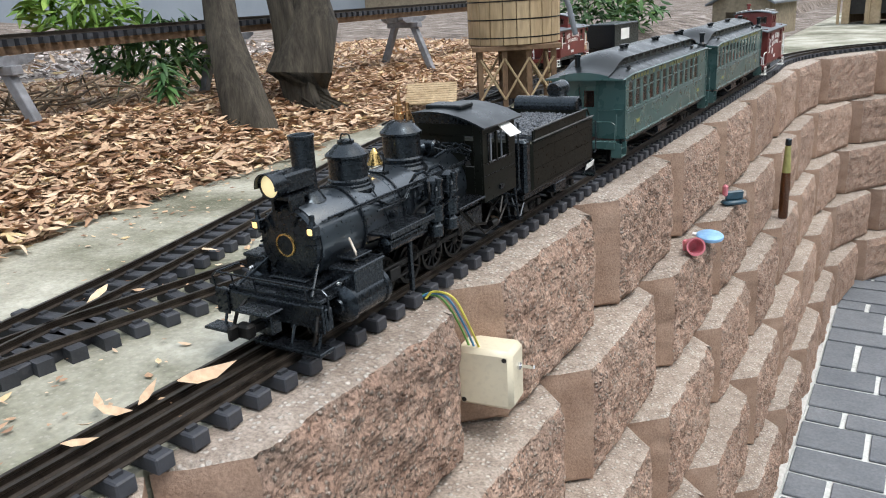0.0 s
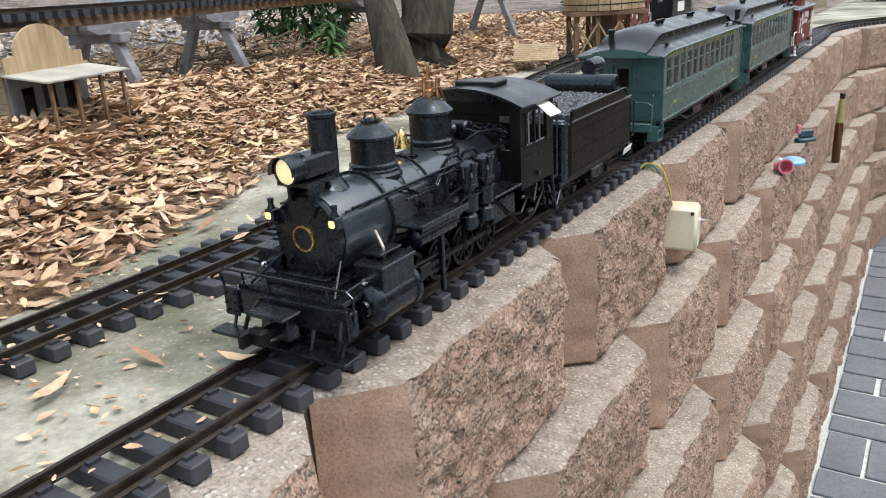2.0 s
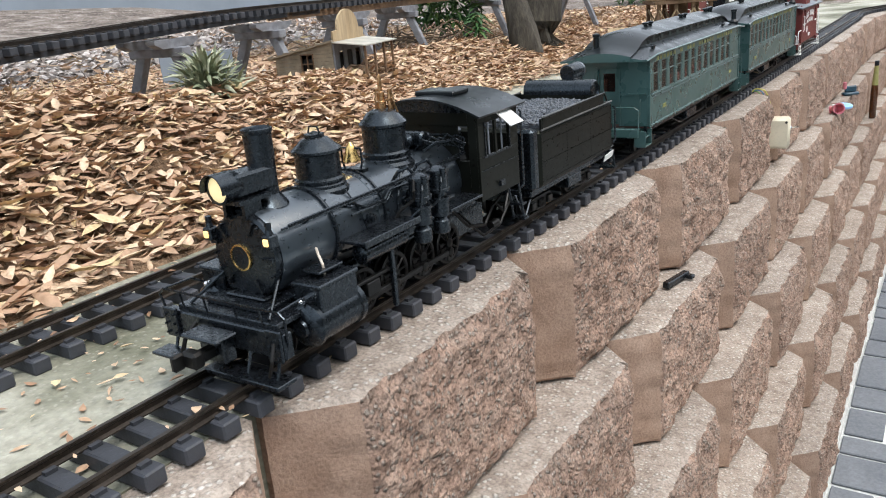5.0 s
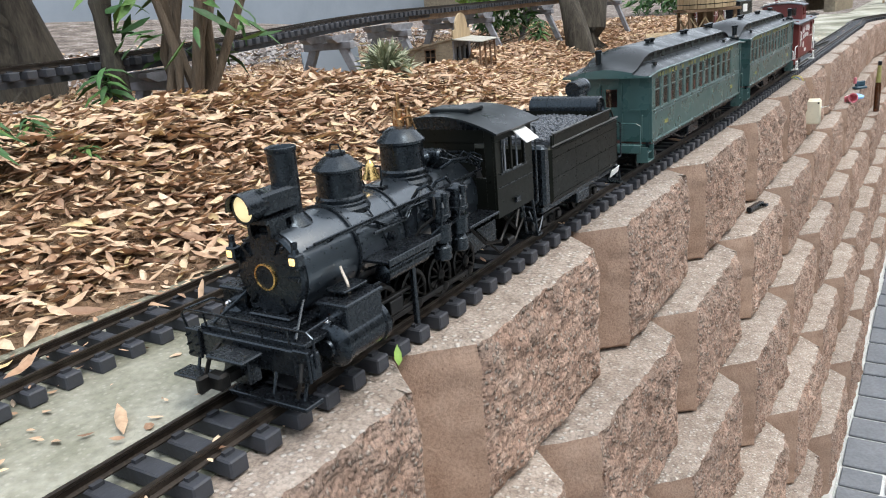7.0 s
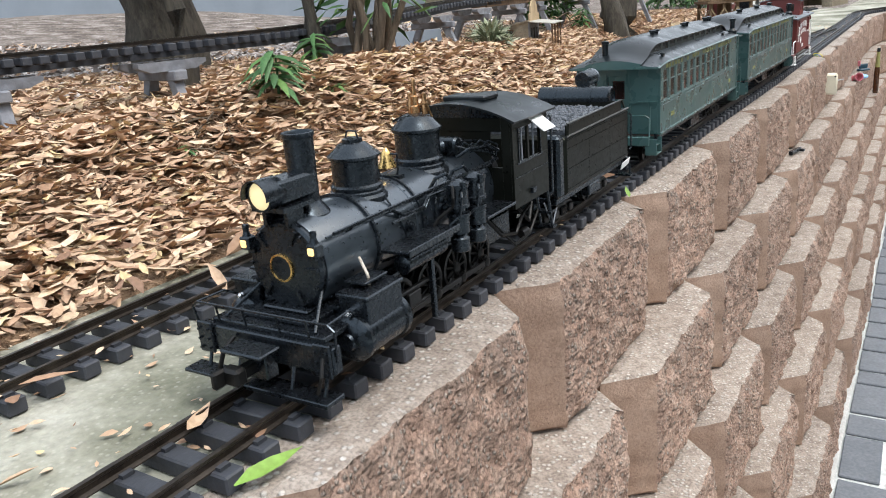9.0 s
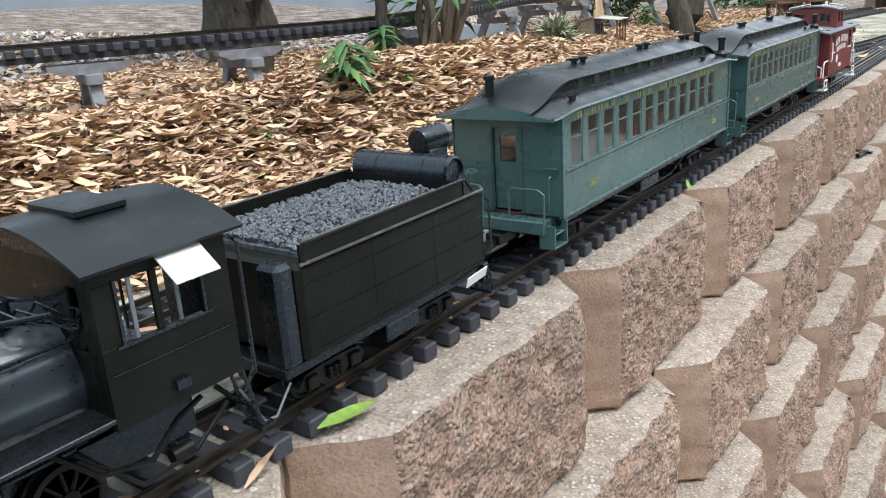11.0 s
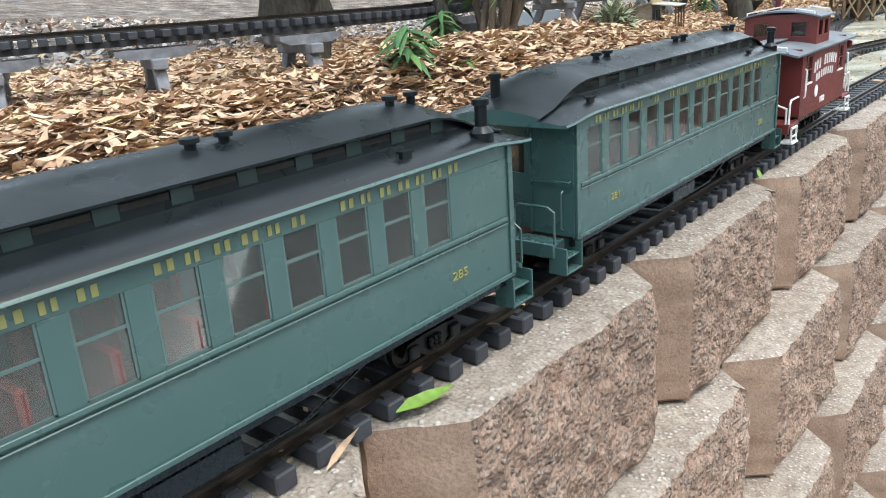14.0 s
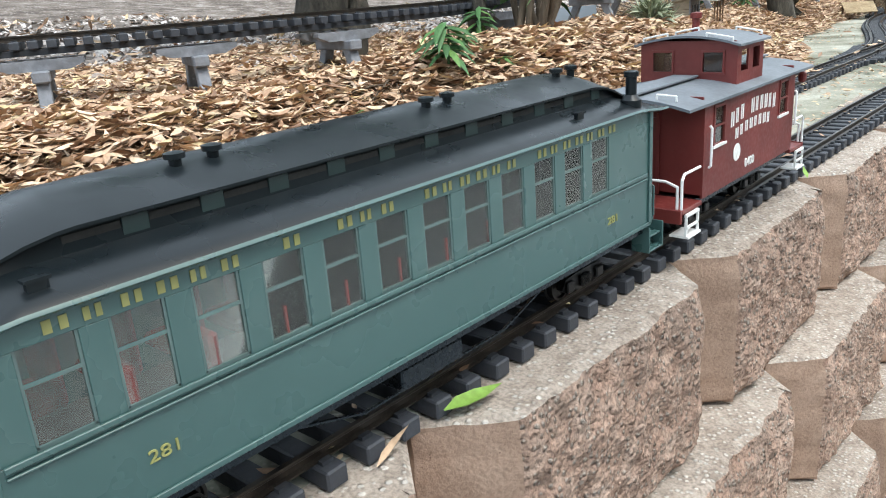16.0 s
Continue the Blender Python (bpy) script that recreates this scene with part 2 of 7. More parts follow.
M_SLAB = ground_mat("mossy_concrete", [(0.34, (0.12, 0.122, 0.08)), (0.46, (0.25, 0.248, 0.19)), (0.57, (0.40, 0.392, 0.325)), (0.70, (0.58, 0.57, 0.50))], 4.2, 150.0, 0.95, 0.5, 0.003, (160.0, (0.50, 0.48, 0.42), 0.25))
M_SOIL = ground_mat("dark_leaf_mould", [(0.3, (0.19, 0.115, 0.068)), (0.7, (0.38, 0.25, 0.15))], 40.0, 200.0, 1.0, 0.8, 0.01)
M_GRAVEL = ground_mat("pale_gravel", [(0.38, (0.07, 0.052, 0.040)), (0.55, (0.19, 0.155, 0.13)), (0.72, (0.42, 0.385, 0.36))], 9.0, 60.0, 1.0, 0.8, 0.01, (40.0, (0.62, 0.58, 0.55), 0.4))
M_PAVER = ground_mat("slate_grey_paver", [(0.3, (0.13, 0.145, 0.165)), (0.7, (0.20, 0.215, 0.235))], 8.0, 150.0, 0.8, 0.3, 0.002)
M_MORTAR = ground_mat("pale_mortar", [(0.3, (0.58, 0.60, 0.58)), (0.7, (0.76, 0.78, 0.76))], 20.0, 150.0, 0.95, 0.4, 0.002)
M_EDGE = ground_mat("white_concrete_edging", [(0.3, (0.50, 0.50, 0.48)), (0.7, (0.66, 0.66, 0.64))], 12.0, 120.0, 0.95, 0.4, 0.002)
M_LITTER = leaf_mat("dry_leaf", [(0.0, (0.22, 0.128, 0.082)), (0.2, (0.41, 0.258, 0.164)), (0.55, (0.59, 0.418, 0.280)), (0.85, (0.74, 0.572, 0.412)), (1.0, (0.64, 0.50, 0.27))])
M_LEAF = leaf_mat("green_leaf", [(0.0, (0.035, 0.09, 0.03)), (0.6, (0.07, 0.17, 0.055)), (1.0, (0.14, 0.26, 0.07))])
M_LIME = leaf_mat("lime_leaf", [(0.0, (0.12, 0.26, 0.04)), (1.0, (0.30, 0.46, 0.10))])
M_SAGE = leaf_mat("sage_leaf", [(0.0, (0.17, 0.21, 0.13)), (0.6, (0.33, 0.37, 0.24)), (1.0, (0.52, 0.53, 0.40))])
M_BARK = wood_mat("bark", (0.018, 0.015, 0.012), (0.105, 0.092, 0.070), 55.0, (1, 1, 0.12), 0.95)
M_TWIG = wood_mat("twig_bark", (0.06, 0.042, 0.028), (0.18, 0.135, 0.09), 60.0)
M_GREYWOOD = wood_mat("weathered_grey_wood", (0.13, 0.135, 0.15), (0.30, 0.31, 0.34), 40.0, (0.3, 0.3, 0.3))
M_BROWNWOOD = wood_mat("brown_timber", (0.10, 0.055, 0.03), (0.24, 0.15, 0.085), 40.0, (0.4, 0.4, 0.3))
M_TANWOOD = wood_mat("tan_planks", (0.34, 0.24, 0.13), (0.55, 0.42, 0.26), 25.0, (1, 1, 0.15))
M_SHEDWOOD = wood_mat("grey_tan_boards", (0.20, 0.16, 0.11), (0.38, 0.32, 0.23), 30.0, (0.4, 0.4, 0.4))
M_TIN = paint("pale_tin_roof", (0.42, 0.41, 0.36), 0.6, 0.1, 0.2, 30)
M_DARKVOID = paint("dark_inside", (0.02, 0.018, 0.016), 0.8)
M_HOUSE = paint("pale_blue_grey_wall", (0.20, 0.235, 0.275), 0.8, 0.0, 0.06, 2.0)
M_CHIP = leaf_mat("pale_stone_chip", [(0.0, (0.30, 0.25, 0.22)), (0.5, (0.58, 0.52, 0.49)), (1.0, (0.78, 0.74, 0.72))], 0.0, 0.9)
# kept dark so the added east wall reflects little into the train
M_EASTWALL = paint("added_east_wall_grey", (0.15, 0.155, 0.14), 0.85, 0.0, 0.08, 2.0)
M_SAND = ground_mat("sandstone", [(0.3, (0.45, 0.33, 0.20)), (0.7, (0.62, 0.48, 0.32))], 12.0, 80.0)


# ---- building helpers ----
def finish(name, bm, mats, smooth=None):
    me = bpy.data.meshes.new(name)
    bm.normal_update()
    bm.to_mesh(me)
    bm.free()
    for m in (mats if isinstance(mats, (list, tuple)) else [mats]):
        me.materials.append(m)
    if smooth is not None:
        me.shade_smooth()
        me.set_sharp_from_angle(angle=radians(smooth))
    return me


def part(name, bm, material, parent=None, label="", smooth=None):
    ob = new(name, finish(name, bm, material, smooth))
    if parent:
        ob.parent = parent
    if label:
        ob["label"] = label
    return ob


def piece(name, me, parent, m=None):
    ob = new(name, me)
    if parent:
        ob.parent = parent
    if m is not None:
        ob.matrix_basis = m
    return ob


def thing(name, label, category, m=None, group="", kind=""):
    ob = new(name)
    ob.empty_display_size = 0.05
    if m is not None:
        ob.matrix_world = m
    return tagged(ob, label, category, group, kind)


def box(bm, x0, x1, y0, y1, z0, z1, bevel=0.0, m=None):
    mat = Matrix.Translation(((x0 + x1) / 2, (y0 + y1) / 2, (z0 + z1) / 2)) @ Matrix.Diagonal((x1 - x0, y1 - y0, z1 - z0, 1))
    r = bmesh.ops.create_cube(bm, size=1, matrix=(m @ mat) if m is not None else mat)
    if bevel:
        edges = list({e for v in r["verts"] for e in v.link_edges})
        bmesh.ops.bevel(bm, geom=edges, offset=bevel, segments=1, affect="EDGES", profile=0.5)
    return bm


def boxes(*rows, bevel=0.0):
    bm = bmesh.new()
    for r in rows:
        box(bm, *r, bevel=bevel)
    return bm


def rod(bm, a, b, r0, r1=None, seg=10, caps=True):
    a, b = Vector(a), Vector(b)
    d = b - a
    m = Matrix.Translation((a + b) / 2) @ d.to_track_quat("Z", "Y").to_matrix().to_4x4()
    bmesh.ops.create_cone(bm, cap_ends=caps, segments=seg, radius1=r0, radius2=r0 if r1 is None else r1, depth=d.length, matrix=m)
    return bm


def pipe(bm, pts, r, seg=7):
    for a, b in zip(pts, pts[1:]):
        rod(bm, a, b, r, seg=seg)
    for p in pts[1:-1]:
        bmesh.ops.create_icosphere(bm, subdivisions=1, radius=r * 1.02, matrix=Matrix.Translation(p))
    return bm


def lathe(bm, profile, m=None, seg=28):
    """A solid of revolution about z; profile is (radius, height) from below to above."""
    m = m or Matrix()
    rings = []
    for r, z in profile:
        rings.append([bm.verts.new(m @ Vector((r * math.cos(6.28318531 * i / seg), r * math.sin(6.28318531 * i / seg), z))) for i in range(seg)])
    for a, b in zip(rings, rings[1:]):
        for i in range(seg):
            j = (i + 1) % seg
            bm.faces.new((a[i], a[j], b[j], b[i]))
    bm.faces.new(rings[0][::-1])
    bm.faces.new(rings[-1])
    return bm


ALONG = pose(0, 0, 0, -90)   # turns z to y
ACROSS = pose(0, 0, 0, 0, 90)   # turns z to x


def extrude_profile(bm, prof, y0, y1, caps=True):
    """A prism along y of a closed profile of (x, z)."""
    a = [bm.verts.new((x, y0, z)) for x, z in prof]
    b = [bm.verts.new((x, y1, z)) for x, z in prof]
    n = len(prof)
    for i in range(n):
        j = (i + 1) % n
        bm.faces.new((a[i], a[j], b[j], b[i]))
    if caps:
        bm.faces.new(a[::-1])
        bm.faces.new(b)
    bmesh.ops.recalc_face_normals(bm, faces=bm.faces)
    return bm


def lettering(name, text, size, m, mat, parent, depth=0.0004):
    cu = bpy.data.curves.new(name, "FONT")
    cu.body, cu.size, cu.extrude, cu.align_x, cu.align_y = text, size, depth, "CENTER", "CENTER"
    tmp = bpy.data.objects.new(name, cu)
    me = bpy.data.meshes.new_from_object(tmp)
    bpy.data.objects.remove(tmp)
    me.materials.clear()
    me.materials.append(mat)
    return piece(name, me, parent, m)


# ---- plan ----
PITCH, RISE, COURSES, STEP = 0.3625, 0.1645, 5, 0.0425
XC, XL, ZR = -0.086, -0.306, 0.025
TOP = 0.003
PAVE = TOP - COURSES * RISE - 0.004
BEND_Y, BEND_R = 4.0, 0.85


def smooth01(a):
    a = max(0.0, min(1.0, a))
    return a * a * (3 - 2 * a)


def sway(y):
    """The wall and the main line wander a centimetre towards the walkway further on."""
    return 0.010 * smooth01((y - 0.35) / 0.75)


def joint(i, half):
    """Where the i-th upright joint of a course lies along the wall."""
    y = -0.062 + PITCH * i - (PITCH / 2 + 0.024 if half else 0.0)
    return y + 0.036 * smooth01((y - 0.7) / 0.6) * (1 - smooth01((y - 2.4) / 0.8))


def slab_edge(y):
    return -0.405 - 0.26 * smooth01((y - 1.05) / 0.8) - 0.10 * smooth01((y - 1.9) / 0.9) + 0.012 * math.sin(y * 9)


def ground_z(x, y):
    d = slab_edge(y) - x
    if d < -0.02:
        return -0.06
    top = 0.110 + 0.035 * smooth01((y + 0.4) / 0.4) * (1 - 0.9 * smooth01((d - 0.30) / 0.15)) - 0.047 * smooth01((y - 0.5) / 1.0)
    z = 0.006 + top * smooth01(d / (0.36 - 0.08 * smooth01((y + 0.4) / 0.3) * (1 - smooth01((y - 0.4) / 0.6)) + 0.25 * smooth01((y - 1.8) / 1.0)))
    return z + 0.012 * noise.noise((x * 4, y * 4, 0.3)) * smooth01(d / 0.2) + 0.055 * smooth01((d - 1.2) / 4.0) + 0.30 * smooth01((d - 1.2) / 4.5) * (1 - smooth01((y - 3.5) / 2.5))


# ground: one sheet with the planted bank, reaching far
def build_ground():
    bm = bmesh.new()
    xs = [-30, -18, -11, -7, -5, -3.6, -2.8, -2.2, -1.9] + [-1.7 + 0.05 * i for i in range(30)] + [-0.2]
    ys = [-30, -15, -8, -4, -2.6] + [-2 + 0.08 * i for i in range(88)] + [5.4, 6, 7, 9, 13, 20, 30]
    grid = [[bm.verts.new((x, y, ground_z(x, y))) for x in xs] for y in ys]
    for j in range(len(ys) - 1):
        for i in range(len(xs) - 1):
            f = bm.faces.new((grid[j][i], grid[j][i + 1], grid[j + 1][i + 1], grid[j + 1][i]))
            f.material_index = 1 if (xs[i] < -1.45 or ys[j] > 4.9 or ys[j] < -2.3) else 0
    ob = part("ground", bm, [M_SOIL, M_GRAVEL], None, "", 60)
    tagged(ob, "brown leaf mould bank with pale gravel behind", "ground", kind="structure")


# concrete slab under the tracks
def build_slab():
    bm = bmesh.new()
    ys = [-2.2 + 0.06 * i for i in range(125)]
    rows = []
    for y in ys:
        bend = 0.0 if y < BEND_Y else BEND_R - math.sqrt(max(0.01, BEND_R ** 2 - min(0.8, y - BEND_Y) ** 2))
        x1, x0 = -0.064 + bend + sway(y), slab_edge(y) - 0.05
        row = []
        for i in range(13):
            x = x0 + (x1 - x0) * i / 12
            z = TOP + 0.0010 + 0.0018 * noise.noise((x * 9, y * 9, 2.0)) - (0.003 if i == 0 else 0)
            row.append(bm.verts.new((x, y, z)))
        rows.append(row)
    for a, b in zip(rows, rows[1:]):
        for i in range(12):
            bm.faces.new((a[i], a[i + 1], b[i + 1], b[i]))
    r = bmesh.ops.extrude_face_region(bm, geom=bm.faces[:])
    low = [v for v in r["geom"] if isinstance(v, bmesh.types.BMVert)]
    for v in low:
        v.co.z = -0.08
    bmesh.ops.recalc_face_normals(bm, faces=bm.faces)
    ob = part("concrete_slab", bm, M_SLAB, None, "", 40)
    tagged(ob, "mossy weathered concrete bed under the tracks", "concrete slab", kind="structure")


# retaining wall of split-face blocks
def block_mesh(seed, far=False):
    """One block: notch-back corner at the origin, length along y, rough face towards +x, top at z = 0."""
    rnd = random.Random(seed)
    bm = bmesh.new()
    L, T, T2, D, B, H = PITCH - 0.004, 0.046, 0.044, 0.055, 0.10, RISE - 0.003
    nu, nv = (18, 12) if far else (72, 44)
    drop = rnd.uniform(0.3, 1.0)

    def face_point(u, v):
        y = T + (L - T - T2) * u
        z = -H * (1 - v)
        e, ev = min(u, 1 - u) * (L - T - T2), min(v, 1 - v) * H
        big = noise.noise((y * 9 + seed * 2, z * 9, seed * 9.7))
        lump = noise.fractal((y * 26 + seed * 7.1, z * 26, seed * 3.3), 0.9, 2.0, 3)
        crag = noise.noise((y * 75 + seed * 5, z * 75, seed * 1.7))
        grit = noise.noise((y * 170 + seed, z * 170, seed * 2.1))
        k = smooth01((e + 0.002) / 0.022) * smooth01((ev + 0.006) / 0.02)
        x = 0.0045 * big * k + (0.0050 * lump + 0.0034 * crag + 0.0022 * grit) * (0.4 + 0.6 * k) + 0.004 * k
        top = 1 - smooth01((1 - v) * H / 0.03)
        x -= 0.010 * drop * top * (0.55 + 0.9 * abs(noise.noise((y * 18, seed * 2.3, 1.1))))
        x -= 0.005 * (1 - smooth01(v * H / 0.012))
        if v > 0.99:
            z -= 0.0015 + 0.0045 * abs(noise.noise((y * 48, seed * 4.0, 0.2)))
        inside = 0.01 < u < 0.99
        if inside and (u < 0.10 or u > 0.90):
            y += 0.0050 * noise.noise((z * 45, seed + 0.5, 7.0 * u))
        if not inside:
            x = -0.002 + 0.0022 * noise.noise((z * 55, seed * 1.3, 11.0 * u)) - 0.003 * top
        return D + x, y, z

    g = [[bm.verts.new(face_point(i / nu, j / nv)) for i in range(nu + 1)] for j in range(nv + 1)]
    for j in range(nv):
        for i in range(nu):
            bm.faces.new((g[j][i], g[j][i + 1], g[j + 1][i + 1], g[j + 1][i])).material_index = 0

    def flank(yb, col, sign):
        """A smooth tapered flank in six strips, a little hollow, its foot drawn in."""
        rows = [col]
        for s in (0.8, 0.6, 0.4, 0.2, 0.0):
            row = []
            for j in range(nv + 1):
                p = col[j].co
                y = yb + (p.y - yb) * s + sign * 0.0012 * noise.noise((s * 4 + seed, j * 0.2, yb * 9))
                row.append(bm.verts.new((p.x * s, y + sign * (0.004 if j == 0 else 0.0), p.z - (0.0012 if j == nv else 0) * rnd.random())))
            rows.append(row)
        for a, b in zip(rows, rows[1:]):
            for j in range(nv):
                bm.faces.new((b[j], a[j], a[j + 1], b[j + 1])).material_index = 2
        return rows

    fl, fr = flank(0.0, [row[0] for row in g], 1), flank(L, [row[-1] for row in g], -1)
    # top: a worn rim inside the arris, then the back
    rim_src = [r[nv] for r in fl[::-1]] + g[nv][1:-1] + [r[nv] for r in fr]
    cy = L / 2
    rim = []
    for v in rim_src:
        p = v.co
        q = 1 if p.y < cy else -1
        near_flank = p.y < T or p.y > L - T2
        rim.append(bm.verts.new((p.x - (0.001 if near_flank else 0.006 + 0.004 * rnd.random()), p.y + q * (0.004 if near_flank else 0.0), 0.0007 * noise.noise((p.y * 50, seed, 3)))))
    for i in range(len(rim) - 1):
        bm.faces.new((rim_src[i], rim_src[i + 1], rim[i + 1], rim[i])).material_index = 1
    bl, br = bm.verts.new((-B, 0.003, 0)), bm.verts.new((-B, L - 0.003, 0))
    bm.faces.new([bl] + rim + [br]).material_index = 1
    lb, rb = bm.verts.new((-B, 0, -H)), bm.verts.new((-B, L, -H))
    l, r = fl[-1], fr[-1]
    bm.faces.new((lb, *l, rim[0], bl)).material_index = 2
    bm.faces.new((*r[::-1], rb, br, rim[-1])).material_index = 2
    bm.faces.new((lb, rb) + tuple(q[0] for q in fr[::-1]) + tuple(v for v in g[0][1:-1][::-1]) + tuple(q[0] for q in fl)).material_index = 2
    bmesh.ops.recalc_face_normals(bm, faces=bm.faces)
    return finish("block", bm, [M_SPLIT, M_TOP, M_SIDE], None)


def build_wall():
    wall = thing("retaining_wall", "stepped retaining wall of tan split-face concrete blocks", "retaining wall", kind="structure")
    near = [block_mesh(s) for s in range(11)]
    far = [block_mesh(s + 20, True) for s in range(4)]
    rnd = random.Random(5)
    for c in range(COURSES):
        x = -0.057 + STEP * c
        for i in range(-7, 12):
            y, y1 = joint(i, c % 2), joint(i + 1, c % 2)
            if y > BEND_Y - PITCH * 0.6:
                break
            me = (near if y < 2.9 else far)[rnd.randrange(11 if y < 2.9 else 4)]
            piece("block", me, wall, pose(x + sway(y + PITCH / 2) + rnd.uniform(-0.003, 0.003), y, TOP - RISE * c - (0.001 if c else 0), rnd.uniform(-0.2, 0.2), rnd.uniform(-0.3, 0.3), rnd.uniform(-0.5, 0.5)) @ Matrix.Diagonal((1, (y1 - y) / PITCH, 1, 1)))
        # the far end bends round towards the walkway
        R = BEND_R + 0.05 - STEP * c
        turn_step = PITCH / R
        a = (y - BEND_Y) / R
        for k in range(6):
            a0 = a + k * turn_step
            if a0 > 1.45:
                break
            px, py = BEND_R - R * math.cos(max(a0, 0)), BEND_Y + R * math.sin(max(a0, 0)) + min(0, a0) * R
            turn = -math.degrees(a0 + turn_step * 0.5) if a0 > -turn_step * 0.4 else 0
            piece("block", far[rnd.randrange(4)], wall, pose(px, py, TOP - RISE * c, 0, 0, turn))
        for k in range(7):
            px = BEND_R + 0.02 + k * PITCH - (PITCH / 2 if c % 2 else 0)
            piece("block", far[rnd.randrange(4)], wall, pose(px, BEND_Y + R, TOP - RISE * c, 0, 0, -90))


# paved walkway
def build_walkway():
    # the unseen bed past the pavers stays bare and pale to bounce light
    bm = boxes((-1.2, 14, -12, BEND_Y + 1.4, PAVE - 0.12, PAVE))
    tagged(part("pavement", bm, M_MORTAR), "walkway bed of pale mortar, left bare past the pavers to reflect light", "pavement", kind="structure")
    pave = bpy.data.objects["pavement"]
    bm = boxes((0.166, 0.186, -6, BEND_Y + 0.3, PAVE, PAVE + 0.018), bevel=0.004)
    tagged(part("edging", bm, M_EDGE), "white concrete edging strip along the wall", "edging", kind="structure")
    depths, rnd, gap = (0.12, 0.197, 0.111, 0.174, 0.085, 0.141, 0.102, 0.122, 0.133, 0.085, 0.14), random.Random(17), 0.013
    mesh, rest = {}, bmesh.new()
    rows, y = [], 1.97
    while y < 5.4:
        rows.append((y, depths[len(rows) % 11]))
        y += rows[-1][1]
    y, k = 1.97, 10
    while y > -5.5:
        y -= depths[k % 11]
        rows.append((y, depths[k % 11]))
        k -= 1
    for r, (y, d) in enumerate(rows):
        x = 0.190
        for col in range(7):
            w = (0.095, 0.21, 0.16)[r % 3] if col == 0 else 0.21
            m = pose(x + rnd.uniform(-0.002, 0.002), y + rnd.uniform(-0.002, 0.002), PAVE, 0, 0, rnd.uniform(-0.8, 0.8))
            if -1.3 < y < 3.6:
                if (w, d) not in mesh:
                    bm = bmesh.new()
                    box(bm, 0, w - gap, 0, d - gap, 0, 0.007, bevel=0.002)
                    mesh[w, d] = finish("paver", bm, M_PAVER)
                piece("paver", mesh[w, d], pave, m)
            else:
                box(rest, 0, w - gap, 0, d - gap, 0, 0.007, m=m)
            x += w
    tagged(part("far_pavers", rest, M_PAVER), "slate grey brick pavers", "pavers", kind="stuff")


# ---- tracks ----
def offset_line(pts, d):
    out = []
    for i, p in enumerate(pts):
        a, b = pts[max(0, i - 1)], pts[min(len(pts) - 1, i + 1)]
        t = Vector((b[0] - a[0], b[1] - a[1])).normalized()
        out.append((p[0] + t.y * d, p[1] - t.x * d, p[2] if len(p) > 2 else 0))
    return out


def sweep(bm, pts, prof):
    rows = []
    for i, p in enumerate(pts):
        a, b = pts[max(0, i - 1)], pts[min(len(pts) - 1, i + 1)]
        t = Vector((b[0] - a[0], b[1] - a[1])).normalized()
        rows.append([bm.verts.new((p[0] + t.y * u, p[1] - t.x * u, p[2] + w)) for u, w in prof])
    n = len(prof)
    for a, b in zip(rows, rows[1:]):
        for k in range(n):
            bm.faces.new((a[k], a[(k + 1) % n], b[(k + 1) % n], b[k]))
    bm.faces.new(rows[0])
    bm.faces.new(rows[-1][::-1])


RAIL = [(-0.0035, 0), (0.0035, 0), (0.0035, 0.001), (0.0009, 0.0022), (0.0009, 0.0056), (0.0017, 0.0064), (0.0017, 0.0084), (-0.0017, 0.0084), (-0.0017, 0.0064), (-0.0009, 0.0056), (-0.0009, 0.0022), (-0.0035, 0.001)]


def resample(pts, step):
    out, acc = [Vector(pts[0])], 0.0
    for a, b in zip(pts, pts[1:]):
        a, b = Vector(a), Vector(b)
        L = (b - a).length
        s = step - acc
        while s < L:
            out.append(a.lerp(b, s / L))
            s += step
        acc = (acc + L) % step
    return out


def curve_points(ctrl, n=14):
    """A smooth line through control points."""
    p = [Vector(c) for c in ctrl]
    p = [2 * p[0] - p[1]] + p + [2 * p[-1] - p[-2]]
    out = []
    for i in range(1, len(p) - 2):
        for k in range(n):
            t = k / n
            a, b, c, d = p[i - 1], p[i], p[i + 1], p[i + 2]
            out.append(0.5 * ((2 * b) + (c - a) * t + (2 * a - 5 * b + 4 * c - d) * t * t + (3 * b - a - 3 * c + d) * t ** 3))
    out.append(p[-2])
    return out


TIE_MESH = {}


def tie_mesh(width):
    if width not in TIE_MESH:
        bm = bmesh.new()
        box(bm, -width / 2, width / 2, -0.0075, 0.0075, 0, 0.0125, bevel=0.0012)
        for s in (-1, 1):
            for q in (-0.0065, 0.0065):
                box(bm, s * 0.024 + q - 0.002, s * 0.024 + q + 0.002, -0.004, 0.004, 0.0125, 0.0150)
        TIE_MESH[width] = finish("tie", bm, M_TIE)
    return TIE_MESH[width]


